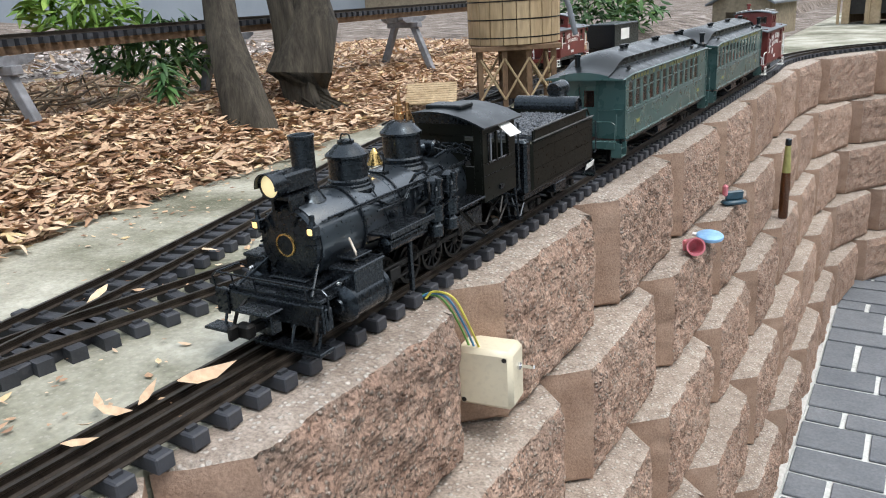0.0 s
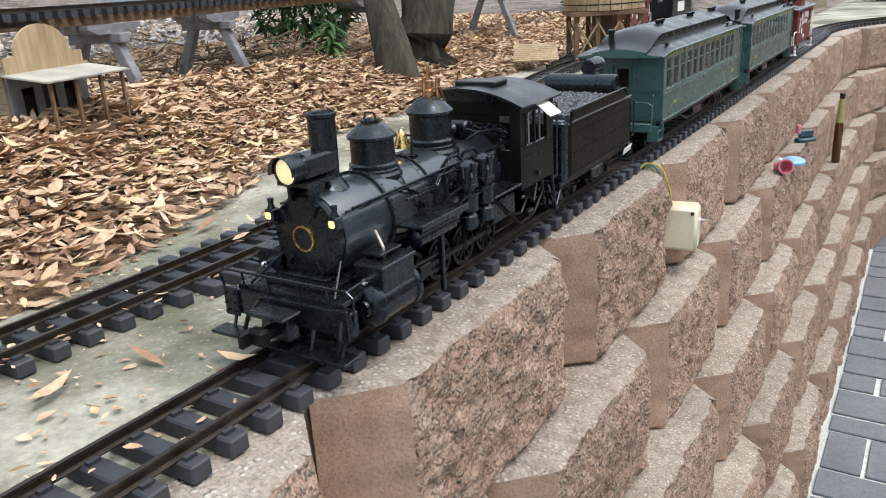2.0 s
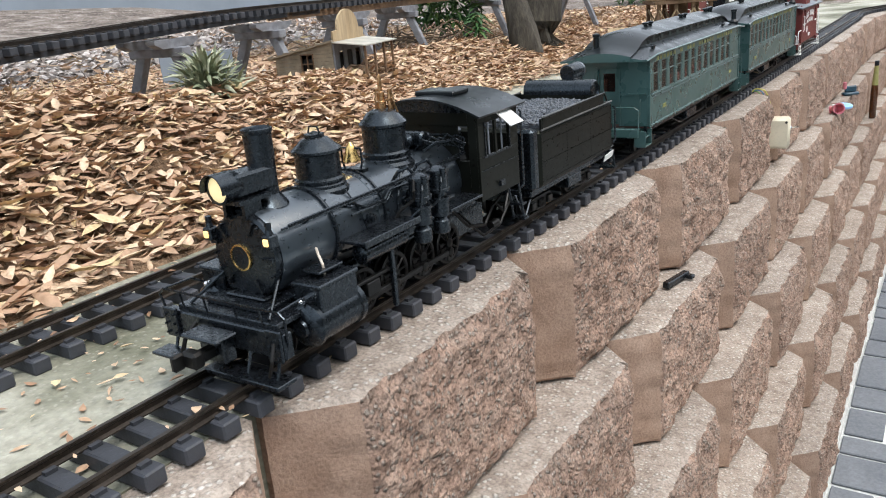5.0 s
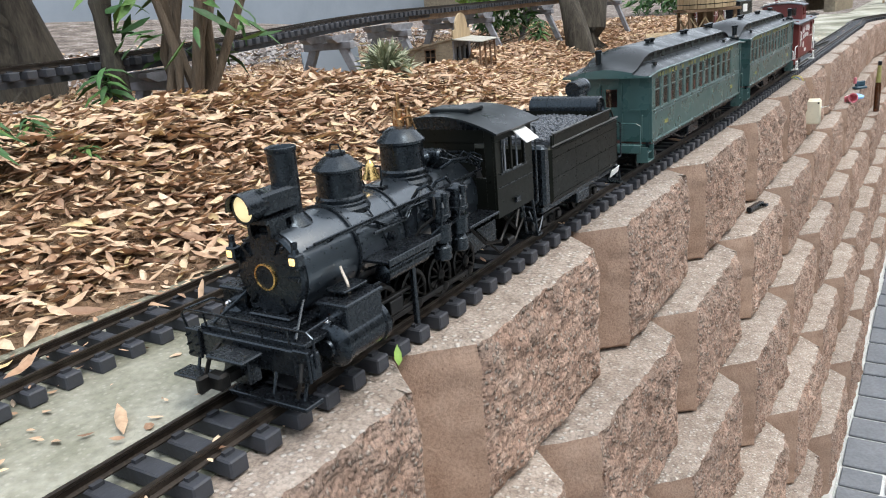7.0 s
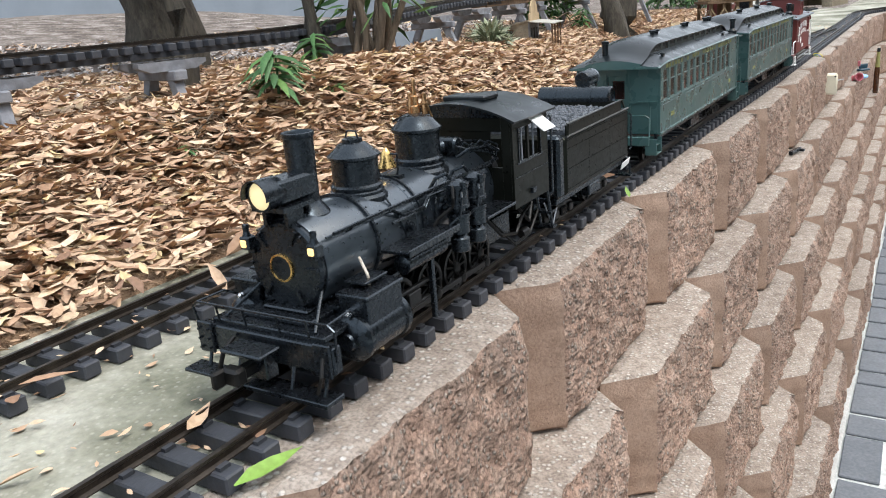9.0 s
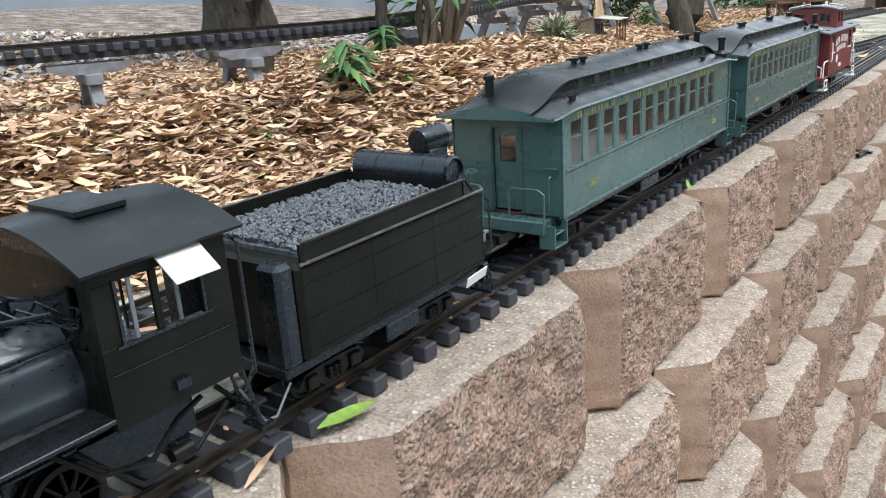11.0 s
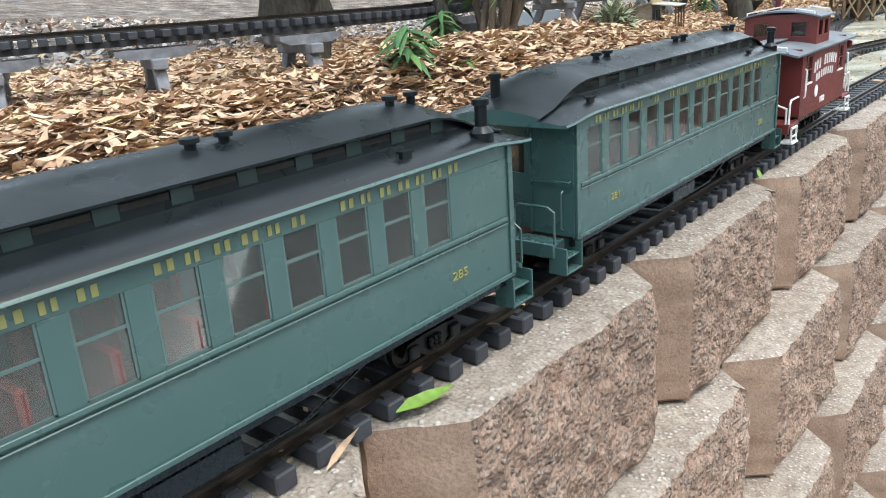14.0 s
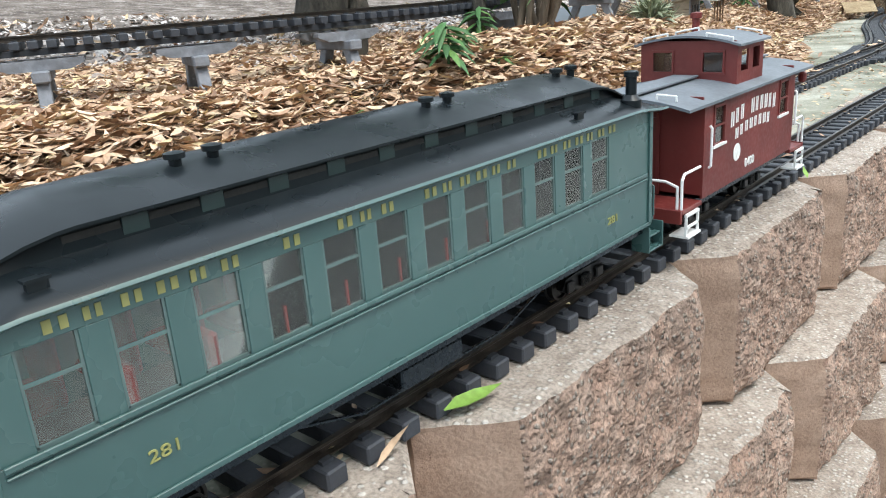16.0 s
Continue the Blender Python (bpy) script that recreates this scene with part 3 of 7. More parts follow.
def build_track(label, pts, width=0.082, pitch=0.0305, near=None, widen=None):
    """Rails and ties along a line of points at the ties' underside."""
    tr = thing("track", label, "model railway track", kind="structure")
    gauge = 0.0475 / 2
    for s in (-1, 1):
        bm = bmesh.new()
        sweep(bm, [(x, y, z + 0.0122) for x, y, z in offset_line(pts, s * gauge)], RAIL)
        part("rail", bm, M_RAIL, tr, "", 30)
    rest = bmesh.new()
    rnd = random.Random(len(label))
    locs = resample(pts, pitch)
    used = 0
    for i, p in enumerate(locs):
        q = locs[min(len(locs) - 1, i + 1)] - locs[max(0, i - 1)]
        w = widen(p) if widen else width
        m = Matrix.Translation(p) @ Matrix.Rotation(math.atan2(q.y, q.x) - math.pi / 2 + rnd.uniform(-0.02, 0.02), 4, "Z")
        if near and near[0] < p.y < near[1] and used < 290:
            piece("tie", tie_mesh(round(w, 2)), tr, m)
            used += 1
        else:
            box(rest, -w / 2, w / 2, -0.0075, 0.0075, 0, 0.0125, m=m)
    if len(rest.verts):
        ob = part("far_ties", rest, M_TIE, tr)
        ob["kind"] = "stuff"
    else:
        rest.free()
    return tr


Z0 = ZR - 0.0206


def build_tracks():
    main = [(XC + sway(-2.2 + 0.2 * i), -2.2 + 0.2 * i, Z0) for i in range(31)]
    r = BEND_R - XC
    main = [p for p in main if p[1] < BEND_Y] + [(BEND_R - r * math.cos(a / 16), BEND_Y + r * math.sin(a / 16), Z0) for a in range(0, 26)] + [(BEND_R + 1.2, BEND_Y + r, Z0), (BEND_R + 3, BEND_Y + r, Z0)]
    build_track("main line of dark rails on weathered plastic ties", main, near=(-1.3, 3.6))
    left = curve_points([(XL, -2.2, Z0), (XL, -1.2, Z0), (XL, 0, Z0), (XL, 0.9, Z0), (XL, 1.3, Z0), (-0.35, 1.62, Z0), (-0.43, 1.95, Z0), (-0.55, 2.4, Z0), (-0.62, 2.9, Z0), (-0.62, 3.5, Z0), (-0.56, 4.3, Z0), (-0.45, 5.2, Z0)])
    build_track("passing track of dark rails with dry leaves on it", left, near=(-1.2, 2.6), widen=lambda p: 0.082 + 0.05 * smooth01((p.y - 1.1) / 0.1) * (1 - smooth01((p.y - 1.5) / 0.1)))
    cross = curve_points([(XL + 0.003, 1.30, Z0), (-0.288, 1.5, Z0), (-0.245, 1.72, Z0), (-0.19, 2.0, Z0), (-0.13, 2.4, Z0), (-0.093, 2.8, Z0)])
    bm_t = build_track("crossover track joining the two lines", cross, near=(1.55, 2.4), pitch=0.031)
    bm = bmesh.new()
    for s in (-0.0125, 0.0125):
        sweep(bm, [(XC + sway(1.4) + s, 1.26, Z0 + 0.0122), (XC + sway(1.4) + s * 0.7, 1.32, Z0 + 0.0122), (XC + sway(1.4) + s * 0.7, 1.85, Z0 + 0.0122)], RAIL)
    g = part("guard_rails", bm, M_RAIL, None, "", 30)
    tagged(g, "pair of inner guard rails on the main line", "guard rail", kind="structure")
    siding = curve_points([(-0.66, 2.9, Z0), (-0.74, 3.5, 0.01), (-0.72, 4.4, 0.01), (-0.60, 5.4, 0.01)])
    build_track("far siding with parked cars", siding, near=None)


# ---- dry leaves ----
def leaf_field(rows, bm_name, label, mat, kind="stuff"):
    """rows: x, y, z, length, width, yaw, pitch, roll, curl; one bent blade each."""
    r = np.array(rows)
    n = len(r)
    s = np.array([-0.5, -0.22, 0.1, 0.5])
    w = np.array([0.10, 0.92, 0.86, 0.0])
    V = []
    cy, sy, cp, sp, cr, sr = np.cos(r[:, 5]), np.sin(r[:, 5]), np.cos(r[:, 6]), np.sin(r[:, 6]), np.cos(r[:, 7]), np.sin(r[:, 7])
    for k in range(4):
        for side in ((-1, 0, 1) if k < 3 else (0,)):
            a = r[:, 3] * s[k]
            b = r[:, 4] * 0.5 * w[k] * side
            c = r[:, 8] * r[:, 3] * (s[k] ** 2) * 2 + (np.abs(b) * 0.55 * np.sign(r[:, 8] + 1e-6) if side else 0)
            y1, z1 = b * cr - c * sr, b * sr + c * cr
            x2, z2 = a * cp + z1 * sp, -a * sp + z1 * cp
            V.append(np.stack([r[:, 0] + x2 * cy - y1 * sy, r[:, 1] + x2 * sy + y1 * cy, r[:, 2] + z2], 1))
    V = np.stack(V, 1)
    faces = [(0, 1, 4, 3), (1, 2, 5, 4), (3, 4, 7, 6), (4, 5, 8, 7), (6, 7, 9), (7, 8, 9)]
    base = (np.arange(n) * 10)[:, None]
    quads = np.concatenate([base + np.array(f)[None] for f in faces[:4]], 0)
    tris = np.concatenate([base + np.array(f)[None] for f in faces[4:]], 0)
    me = bpy.data.meshes.new(bm_name)
    me.vertices.add(n * 10)
    me.vertices.foreach_set("co", V.reshape(-1))
    loops = np.concatenate([quads.reshape(-1), tris.reshape(-1)])
    me.loops.add(len(loops))
    me.loops.foreach_set("vertex_index", loops.astype(np.int32))
    starts = np.concatenate([np.arange(len(quads)) * 4, len(quads) * 4 + np.arange(len(tris)) * 3])
    me.polygons.add(len(starts))
    me.polygons.foreach_set("loop_start", starts.astype(np.int32))
    me.update(calc_edges=True)
    me.validate()
    me.materials.append(mat)
    ob = new(bm_name, me)
    return tagged(ob, label, "leaves", kind=kind)


def build_litter():
    rnd = random.Random(11)
    rows = []
    while len(rows) < 85000:
        y = rnd.uniform(-1.5, 4.6)
        d = rnd.uniform(-0.02, 1.45)
        if rnd.random() < 0.35:
            d = rnd.uniform(-0.01, 0.55)
        x = slab_edge(y) - d
        if d < 0.04 and rnd.random() < 0.45:
            continue
        z = max(ground_z(x, y), 0.003) + rnd.uniform(0.002, 0.022)
        L = rnd.uniform(0.020, 0.046) * (0.75 if rnd.random() < 0.3 else 1.0)
        rows.append((x, y, z, L, L * rnd.uniform(0.22, 0.36), rnd.uniform(0, 6.283), rnd.gauss(0.0, 0.20), rnd.gauss(0, 0.32), rnd.choice((-1, 1)) * rnd.uniform(0.05, 0.5)))
    chips = []
    while len(chips) < 15000:
        x, y = -1.22 - 2.2 * rnd.random() ** 1.6, rnd.uniform(-1.8, 4.4)
        if x > -1.5 and noise.noise((x * 5, y * 5, 4.0)) > (-1.28 - x) * 4:
            continue
        L = rnd.uniform(0.016, 0.042)
        chips.append((x, y, ground_z(x, y) + rnd.uniform(0.002, 0.016), L, L * rnd.uniform(0.5, 0.9), rnd.uniform(0, 6.283), rnd.gauss(0, 0.4), rnd.gauss(0, 0.5), rnd.uniform(-0.5, -0.2)))
        if rnd.random() < 0.16:
            L = rnd.uniform(0.03, 0.06)
            rows.append((x, y, ground_z(x, y) + 0.018, L, L * 0.25, rnd.uniform(0, 6.283), rnd.gauss(0, 0.3), rnd.gauss(0, 0.5), 0.3))
    chip = leaf_field(chips, "gravel", "pale stone chips behind the leaf bank", M_CHIP)
    chip["category"] = "gravel"
    leaf_field(rows, "leaf_litter", "thick litter of dry tan and brown leaves", M_LITTER)
    rows = []
    for i in range(110):
        y = rnd.uniform(-1.0, 3.2)
        x = XL + rnd.gauss(-0.01, 0.05) if i % 3 else rnd.uniform(slab_edge(y), XC + 0.03)
        L = rnd.uniform(0.022, 0.05)
        rows.append((x, y, (0.023 if abs(x - XL) < 0.05 or abs(x - XC) < 0.05 else 0.011), L, L * 0.22, rnd.uniform(0, 6.28), rnd.gauss(0, 0.2), rnd.gauss(0, 0.35), rnd.uniform(-0.4, 0.4)))
    bits = []
    while len(bits) < 2600:
        y = rnd.uniform(-1.2, 3.4)
        x = rnd.uniform(slab_edge(y), XC + 0.03)
        if noise.noise((x * 7, y * 5, 8.0)) < rnd.uniform(-0.5, 0.5) - 0.05:
            continue
        on = min(abs(x - XL), abs(x - XC)) < 0.05
        L = rnd.uniform(0.004, 0.014)
        bits.append((x, y, 0.0075 + (0.0125 if on and rnd.random() < 0.25 else 0), L, L * rnd.uniform(0.25, 0.6), rnd.uniform(0, 6.28), rnd.gauss(0, 0.15), rnd.gauss(0, 0.2), rnd.uniform(-0.3, 0.3)))
    leaf_field(bits, "leaf_crumbs", "small brown leaf crumbs scattered on the slab", M_LITTER)
    leaf_field(rows, "fallen_leaves", "single dry leaves lying on the tracks and slab", M_LITTER)


# ---- far surroundings ----
def build_surroundings():
    bm = boxes((-9.4, -9.2, -20, 30, -0.1, 3.2))
    tagged(part("wall_west", bm, M_HOUSE), "plain pale blue-grey house wall far behind", "wall", kind="structure")
    # unseen wall added to block low light and reflections from the east
    bm = boxes((4.2, 4.4, -20, 20, -1.2, 2.4))
    tagged(part("wall_east", bm, M_EASTWALL), "unseen grey wall added beyond the walkway to cut light", "wall", kind="structure")
    # added boundary that hides the low sky to the north
    bm = boxes((-30, 30, 14.0, 14.3, -1.2, 1.5))
    tagged(part("wall_north", bm, M_SHEDWOOD), "brown boundary added far behind the layout to cut low sky", "wall", kind="structure")


build_ground()
build_slab()
build_wall()
build_walkway()
build_tracks()
build_litter()
build_surroundings()


# ---- train: every car has its origin on the rail tops, nose towards -y ----
WHEELS = []


def wheelset(parent, y, r, spokes=0, half=0.0222):
    """One axle with two wheels, turning about its own centre."""
    bm = bmesh.new()
    for s in (-1, 1):
        m = Matrix.Translation((s * half, 0, 0)) @ ACROSS @ Matrix.Diagonal((1, 1, s, 1))
        if spokes:
            lathe(bm, [(r * 1.0, -0.002), (r * 1.0, 0.0035), (r * 0.86, 0.0038), (r * 0.80, 0.0030), (r * 0.80, -0.002)], m, 30)
            lathe(bm, [(r * 0.27, -0.001), (r * 0.27, 0.0052), (r * 0.16, 0.0066)], m, 14)
            for k in range(spokes):
                a = 6.28318 * k / spokes
                rod(bm, m @ Vector((0.2 * r * math.cos(a), 0.2 * r * math.sin(a), 0.0032)), m @ Vector((0.84 * r * math.cos(a), 0.84 * r * math.sin(a), 0.0032)), 0.0012, 0.0010, 5)
            a0, a1 = 2.4, 3.9
            for k in range(5):
                a = a0 + (a1 - a0) * k / 4
                rod(bm, m @ Vector((0.5 * r * math.cos(a), 0.5 * r * math.sin(a), 0.002)), m @ Vector((0.82 * r * math.cos(a), 0.82 * r * math.sin(a), 0.002)), 0.0028, 0.0034, 6)
        else:
            lathe(bm, [(r, -0.0025), (r, 0.003), (r * 0.84, 0.0034), (r * 0.78, 0.0016), (r * 0.36, 0.0018), (r * 0.30, 0.0044), (r * 0.12, 0.0050)], m, 24)
        lathe(bm, [(r * 1.09, -0.0034), (r * 1.10, -0.0026), (r, -0.002)], m, 28)
    rod(bm, (-half, 0, 0), (half, 0, 0), 0.0022, seg=8)
    bmesh.ops.recalc_face_normals(bm, faces=bm.faces)
    w = part("wheelset", bm, M_STEEL, parent, "", 40)
    WHEELS.append((w, (0, y, r), r))
    return w


def truck(car, y, r=0.0125, half_base=0.020, colour=None):
    """A two-axle truck: side frames, bolster, springs and two wheelsets."""
    colour = colour or M_STEEL
    for s in (-1, 1):
        bm = bmesh.new()
        x0, x1 = (0.0275, 0.0325)
        prof = [(-0.031, 0.012), (-0.026, 0.019), (-0.012, 0.0205), (0.012, 0.0205), (0.026, 0.019), (0.031, 0.012), (0.026, 0.0085), (0.015, 0.010), (0.009, 0.0055), (-0.009, 0.0055), (-0.015, 0.010), (-0.026, 0.0085)]
        a = [bm.verts.new((s * x0, y + u, v)) for u, v in prof]
        b = [bm.verts.new((s * x1, y + u, v)) for u, v in prof]
        for i in range(12):
            j = (i + 1) % 12
            bm.faces.new((a[i], a[j], b[j], b[i]))
        bm.faces.new(a)
        bm.faces.new(b[::-1])
        for q in (-half_base, half_base):
            box(bm, s * 0.0335 - 0.002, s * 0.0335 + 0.002, y + q - 0.005, y + q + 0.005, 0.008, 0.017, bevel=0.001)
        bmesh.ops.recalc_face_normals(bm, faces=bm.faces)
        part("side_frame", bm, colour, car)
        bm = bmesh.new()
        for q in (-0.0045, 0.0, 0.0045):
            lathe(bm, [(0.0016, 0.008), (0.0022, 0.0095), (0.0016, 0.011), (0.0022, 0.0125), (0.0016, 0.014), (0.0022, 0.0155), (0.0016, 0.017)], Matrix.Translation((s * 0.034, y + q, 0)), 8)
        part("spring", bm, M_STEEL, car)
    part("bolster", boxes((-0.03, 0.03, y - 0.008, y + 0.008, 0.010, 0.022), bevel=0.001), colour, car)
    for q in (-half_base, half_base):
        wheelset(car, y + q, r)


def coupler(car, y, sign, z=0.022):
    bm = bmesh.new()
    box(bm, -0.004, 0.004, min(y, y + sign * 0.018), max(y, y + sign * 0.018), z - 0.004, z + 0.004, bevel=0.001)
    box(bm, -0.009, 0.006, min(y + sign * 0.016, y + sign * 0.026), max(y + sign * 0.016, y + sign * 0.026), z - 0.006, z + 0.006, bevel=0.002)
    box(bm, -0.010, -0.005, min(y + sign * 0.024, y + sign * 0.034), max(y + sign * 0.024, y + sign * 0.034), z - 0.006, z + 0.006, bevel=0.0015)
    part("coupler", bm, M_STEEL, car)


def bar_text(name, words, start, pitch, size, car, mat, side=1, x=0.0636, z=0.0, arc=0.0):
    """Writing drawn as plain bars of letter size along a car's side; each word is a part."""
    y = start
    total = sum(words) * pitch + (len(words) - 1) * pitch * 1.2
    for w in words:
        bm = bmesh.new()
        for k in range(w):
            f = (y - start) / total * 2 - 1
            zz = z + arc * (1 - f * f)
            q = pitch * (0.62, 0.48, 0.56)[k % 3]
            for b, c in ((0.0, 0.36), (0.66, 1.0)):
                box(bm, x, x + 0.0004, y + q * b, y + q * c, zz - size * 0.47, zz + size * 0.47)
            y += pitch
        y += pitch * 1.2
        part(name, bm, mat, car)


def panels(name, mat, parent, *rows, bevel=0.0003):
    """Every row of extents becomes a part of its own."""
    return [part(name, boxes(r, bevel=bevel), mat, parent) for r in rows]


def build_locomotive():
    L = thing("locomotive", "black steam locomotive with lit brass-rimmed headlight on the main line", "locomotive")
    at = lambda x, y, z: Matrix.Translation((x, y, z))
    BZ = 0.078
    # boiler and smokebox
    prof = [(0.0325, 0.002), (0.0335, 0.004), (0.0335, 0.060), (0.0345, 0.0605), (0.0345, 0.064), (0.0340, 0.0645), (0.0340, 0.110), (0.0346, 0.1105), (0.0346, 0.1140), (0.0340, 0.1145), (0.0348, 0.165), (0.0355, 0.1655), (0.0355, 0.169), (0.035, 0.1695), (0.037, 0.232)]
    part("boiler", lathe(bmesh.new(), prof, at(0, 0, BZ) @ ALONG, 48), M_BOILER, L, "", 35)
    bm = bmesh.new()
    lathe(bm, [(0.0318, 0.004), (0.0318, -0.001), (0.0300, -0.003), (0.0230, -0.0035), (0.0150, -0.0052), (0.004, -0.006)], at(0, 0, BZ) @ ALONG, 40)
    for k in range(14):
        a = 6.2832 * k / 14
        rod(bm, (0.0285 * math.cos(a), -0.006, BZ + 0.0285 * math.sin(a)), (0.0285 * math.cos(a), 0, BZ + 0.0285 * math.sin(a)), 0.0010, seg=6)
    for a in (0.5, 1.57, 2.64, 3.9, 5.5):
        box(bm, -0.0012, 0.0012, -0.0058, -0.002, 0.019, 0.0295, m=at(0, 0, BZ) @ Matrix.Rotation(a, 4, "Y"))
    bmesh.ops.recalc_face_normals(bm, faces=bm.faces)
    part("smokebox_front", bm, M_BLACK, L, "", 35)
    bm = bmesh.new()
    lathe(bm, [(0.0100, -0.005), (0.0100, -0.0075), (0.0086, -0.0078), (0.0084, -0.0065)], at(0, 0, BZ) @ ALONG, 30)
    part("number_plate_ring", bm, M_BRASS, L, "brass-rimmed round plate", 30)
    part("number_plate", lathe(bmesh.new(), [(0.0085, -0.0050), (0.0085, -0.0070), (0.003, -0.0071)], at(0, 0, BZ) @ ALONG, 24), M_BLACK, L)
    for y in (0.062, 0.112, 0.167):
        bm = bmesh.new()
        for k in range(30):
            a = 6.2832 * k / 30
            bmesh.ops.create_icosphere(bm, subdivisions=1, radius=0.0008, matrix=at(0.0347 * math.cos(a), y, BZ + 0.0347 * math.sin(a)))
        part("rivet_band", bm, M_BLACK, L)
    # stack
    part("smokestack", lathe(bmesh.new(), [(0.0165, 0.108), (0.0135, 0.112), (0.0100, 0.1165), (0.0096, 0.119), (0.0104, 0.1605), (0.0112, 0.1615), (0.0114, 0.1640), (0.0104, 0.1645), (0.0094, 0.163), (0.0090, 0.140)], at(0, 0.026, 0), 28), M_BLACK, L, "", 35)
    # domes on stepped, ringed bases
    d1 = [(0.0235, 0.102), (0.0228, 0.1065), (0.0205, 0.1085), (0.0205, 0.1105), (0.0192, 0.1115), (0.0198, 0.1130), (0.0198, 0.1145), (0.0178, 0.1160), (0.0176, 0.1340), (0.0196, 0.1352), (0.0198, 0.1372), (0.0150, 0.1410), (0.0108, 0.1452), (0.0078, 0.1464), (0.0076, 0.1490), (0.0030, 0.1502)]
    part("sand_dome", lathe(bmesh.new(), d1, at(0, 0.084, 0), 36), M_BLACK, L, "", 35)
    d2 = [(0.0255, 0.102), (0.0245, 0.1070), (0.0215, 0.1095), (0.0215, 0.1120), (0.0200, 0.1132), (0.0210, 0.1150), (0.0210, 0.1168), (0.0190, 0.1185), (0.0188, 0.1385), (0.0208, 0.1400), (0.0210, 0.1422), (0.0165, 0.1465), (0.0128, 0.1512), (0.0090, 0.1530), (0.0030, 0.1540)]
    part("steam_dome", lathe(bmesh.new(), d2, at(0, 0.171, 0), 36), M_BLACK, L, "", 35)
    bm = bmesh.new()
    pipe(bm, [(-0.006, 0.084, 0.149), (-0.004, 0.084, 0.1545), (0.004, 0.084, 0.1545), (0.006, 0.084, 0.149)], 0.0007, 6)
    part("lifting_eye", bm, M_BLACK, L)
    # whistle and valves
    bm = bmesh.new()
    lathe(bm, [(0.0042, 0.149), (0.0042, 0.155), (0.0030, 0.156), (0.0036, 0.163), (0.0022, 0.164), (0.0015, 0.172), (0.0018, 0.176), (0.0006, 0.178)], at(0, 0.172, 0.0045), 14)
    for s in (-1, 1):
        lathe(bm, [(0.0028, 0.149), (0.0030, 0.158), (0.0020, 0.160), (0.0022, 0.166), (0.0006, 0.167)], at(s * 0.0068, 0.176, 0.0035), 12)
    pipe(bm, [(0.003, 0.172, 0.160), (0.010, 0.174, 0.162), (0.012, 0.178, 0.150)], 0.0010, 6)
    part("whistle", bm, M_COPPER, L, "brass whistle and safety valves", 35)
    # bell
    bm = bmesh.new()
    pipe(bm, [(-0.0085, 0.125, 0.112), (-0.0102, 0.125, 0.117), (-0.0102, 0.125, 0.1290), (0.0102, 0.125, 0.1290), (0.0102, 0.125, 0.117), (0.0085, 0.125, 0.112)], 0.0009, 7)
    box(bm, -0.013, 0.013, 0.121, 0.129, 0.109, 0.1125)
    part("bell_yoke", bm, M_BLACK, L)
    part("bell", lathe(bmesh.new(), [(0.0078, 0.1185), (0.0074, 0.1200), (0.0052, 0.1245), (0.0045, 0.1290), (0.0026, 0.1320), (0.0010, 0.1340)], at(0, 0.125, 0), 24), M_BRASS, L, "polished brass bell", 35)
    # headlight
    bm = boxes((-0.0100, 0.0100, -0.008, 0.030, 0.1215, 0.1380), bevel=0.002)
    lathe(bm, [(0.0104, -0.003), (0.0108, 0.0), (0.0108, 0.010), (0.0096, 0.012)], at(0, -0.013, 0.1300) @ ALONG, 26)
    box(bm, -0.014, 0.014, -0.012, 0.018, 0.1180, 0.1210)
    box(bm, -0.011, -0.008, -0.006, 0.010, 0.106, 0.1185)
    box(bm, 0.008, 0.011, -0.006, 0.010, 0.106, 0.1185)
    h = part("headlight", bm, M_BLACK, L, "", 35)
    part("lens", lathe(bmesh.new(), [(0.0092, -0.0036), (0.0074, -0.0050), (0.004, -0.0060), (0.001, -0.0062)], at(0, -0.013, 0.1300) @ ALONG, 24), M_HEAD, h, "glowing headlight lens", 40)
    part("headlight_rim", lathe(bmesh.new(), [(0.0106, -0.001), (0.0106, -0.0046), (0.0092, -0.0048), (0.0092, -0.0034)], at(0, -0.013, 0.1300) @ ALONG, 26), M_BLACK, h)
    bm = bmesh.new()
    rows = [[bm.verts.new((r * math.sin(a), y, 0.1300 + r * math.cos(a))) for a in [-1.75 + 3.5 * k / 14 for k in range(15)]] for r, y in ((0.0110, -0.008), (0.0114, -0.0225), (0.0107, -0.0225), (0.0103, -0.008))]
    for a, b in zip(rows, rows[1:] + rows[:1]):
        for k in range(14):
            bm.faces.new((a[k], a[k + 1], b[k + 1], b[k]))
    bmesh.ops.recalc_face_normals(bm, faces=bm.faces)
    part("visor", bm, M_BLACK, h, "", 35)
    # marker lamps on brackets
    for s in (-1, 1):
        bm = boxes((s * 0.030 - 0.0042, s * 0.030 + 0.0042, -0.009, -0.0005, 0.088, 0.0975), bevel=0.001)
        lathe(bm, [(0.0032, 0.0975), (0.0020, 0.101), (0.0024, 0.1035), (0.0024, 0.1055)], at(s * 0.030, -0.005, 0), 10)
        box(bm, min(s * 0.024, s * 0.030), max(s * 0.024, s * 0.030), -0.006, -0.002, 0.0855, 0.0885)
        k = part("marker_lamp", bm, M_BLACK, L)
        part("lens", boxes((s * 0.030 - 0.0026, s * 0.030 + 0.0026, -0.0100, -0.0088, 0.0902, 0.0955), bevel=0.0008), M_MARK, k, "small glowing marker lens")
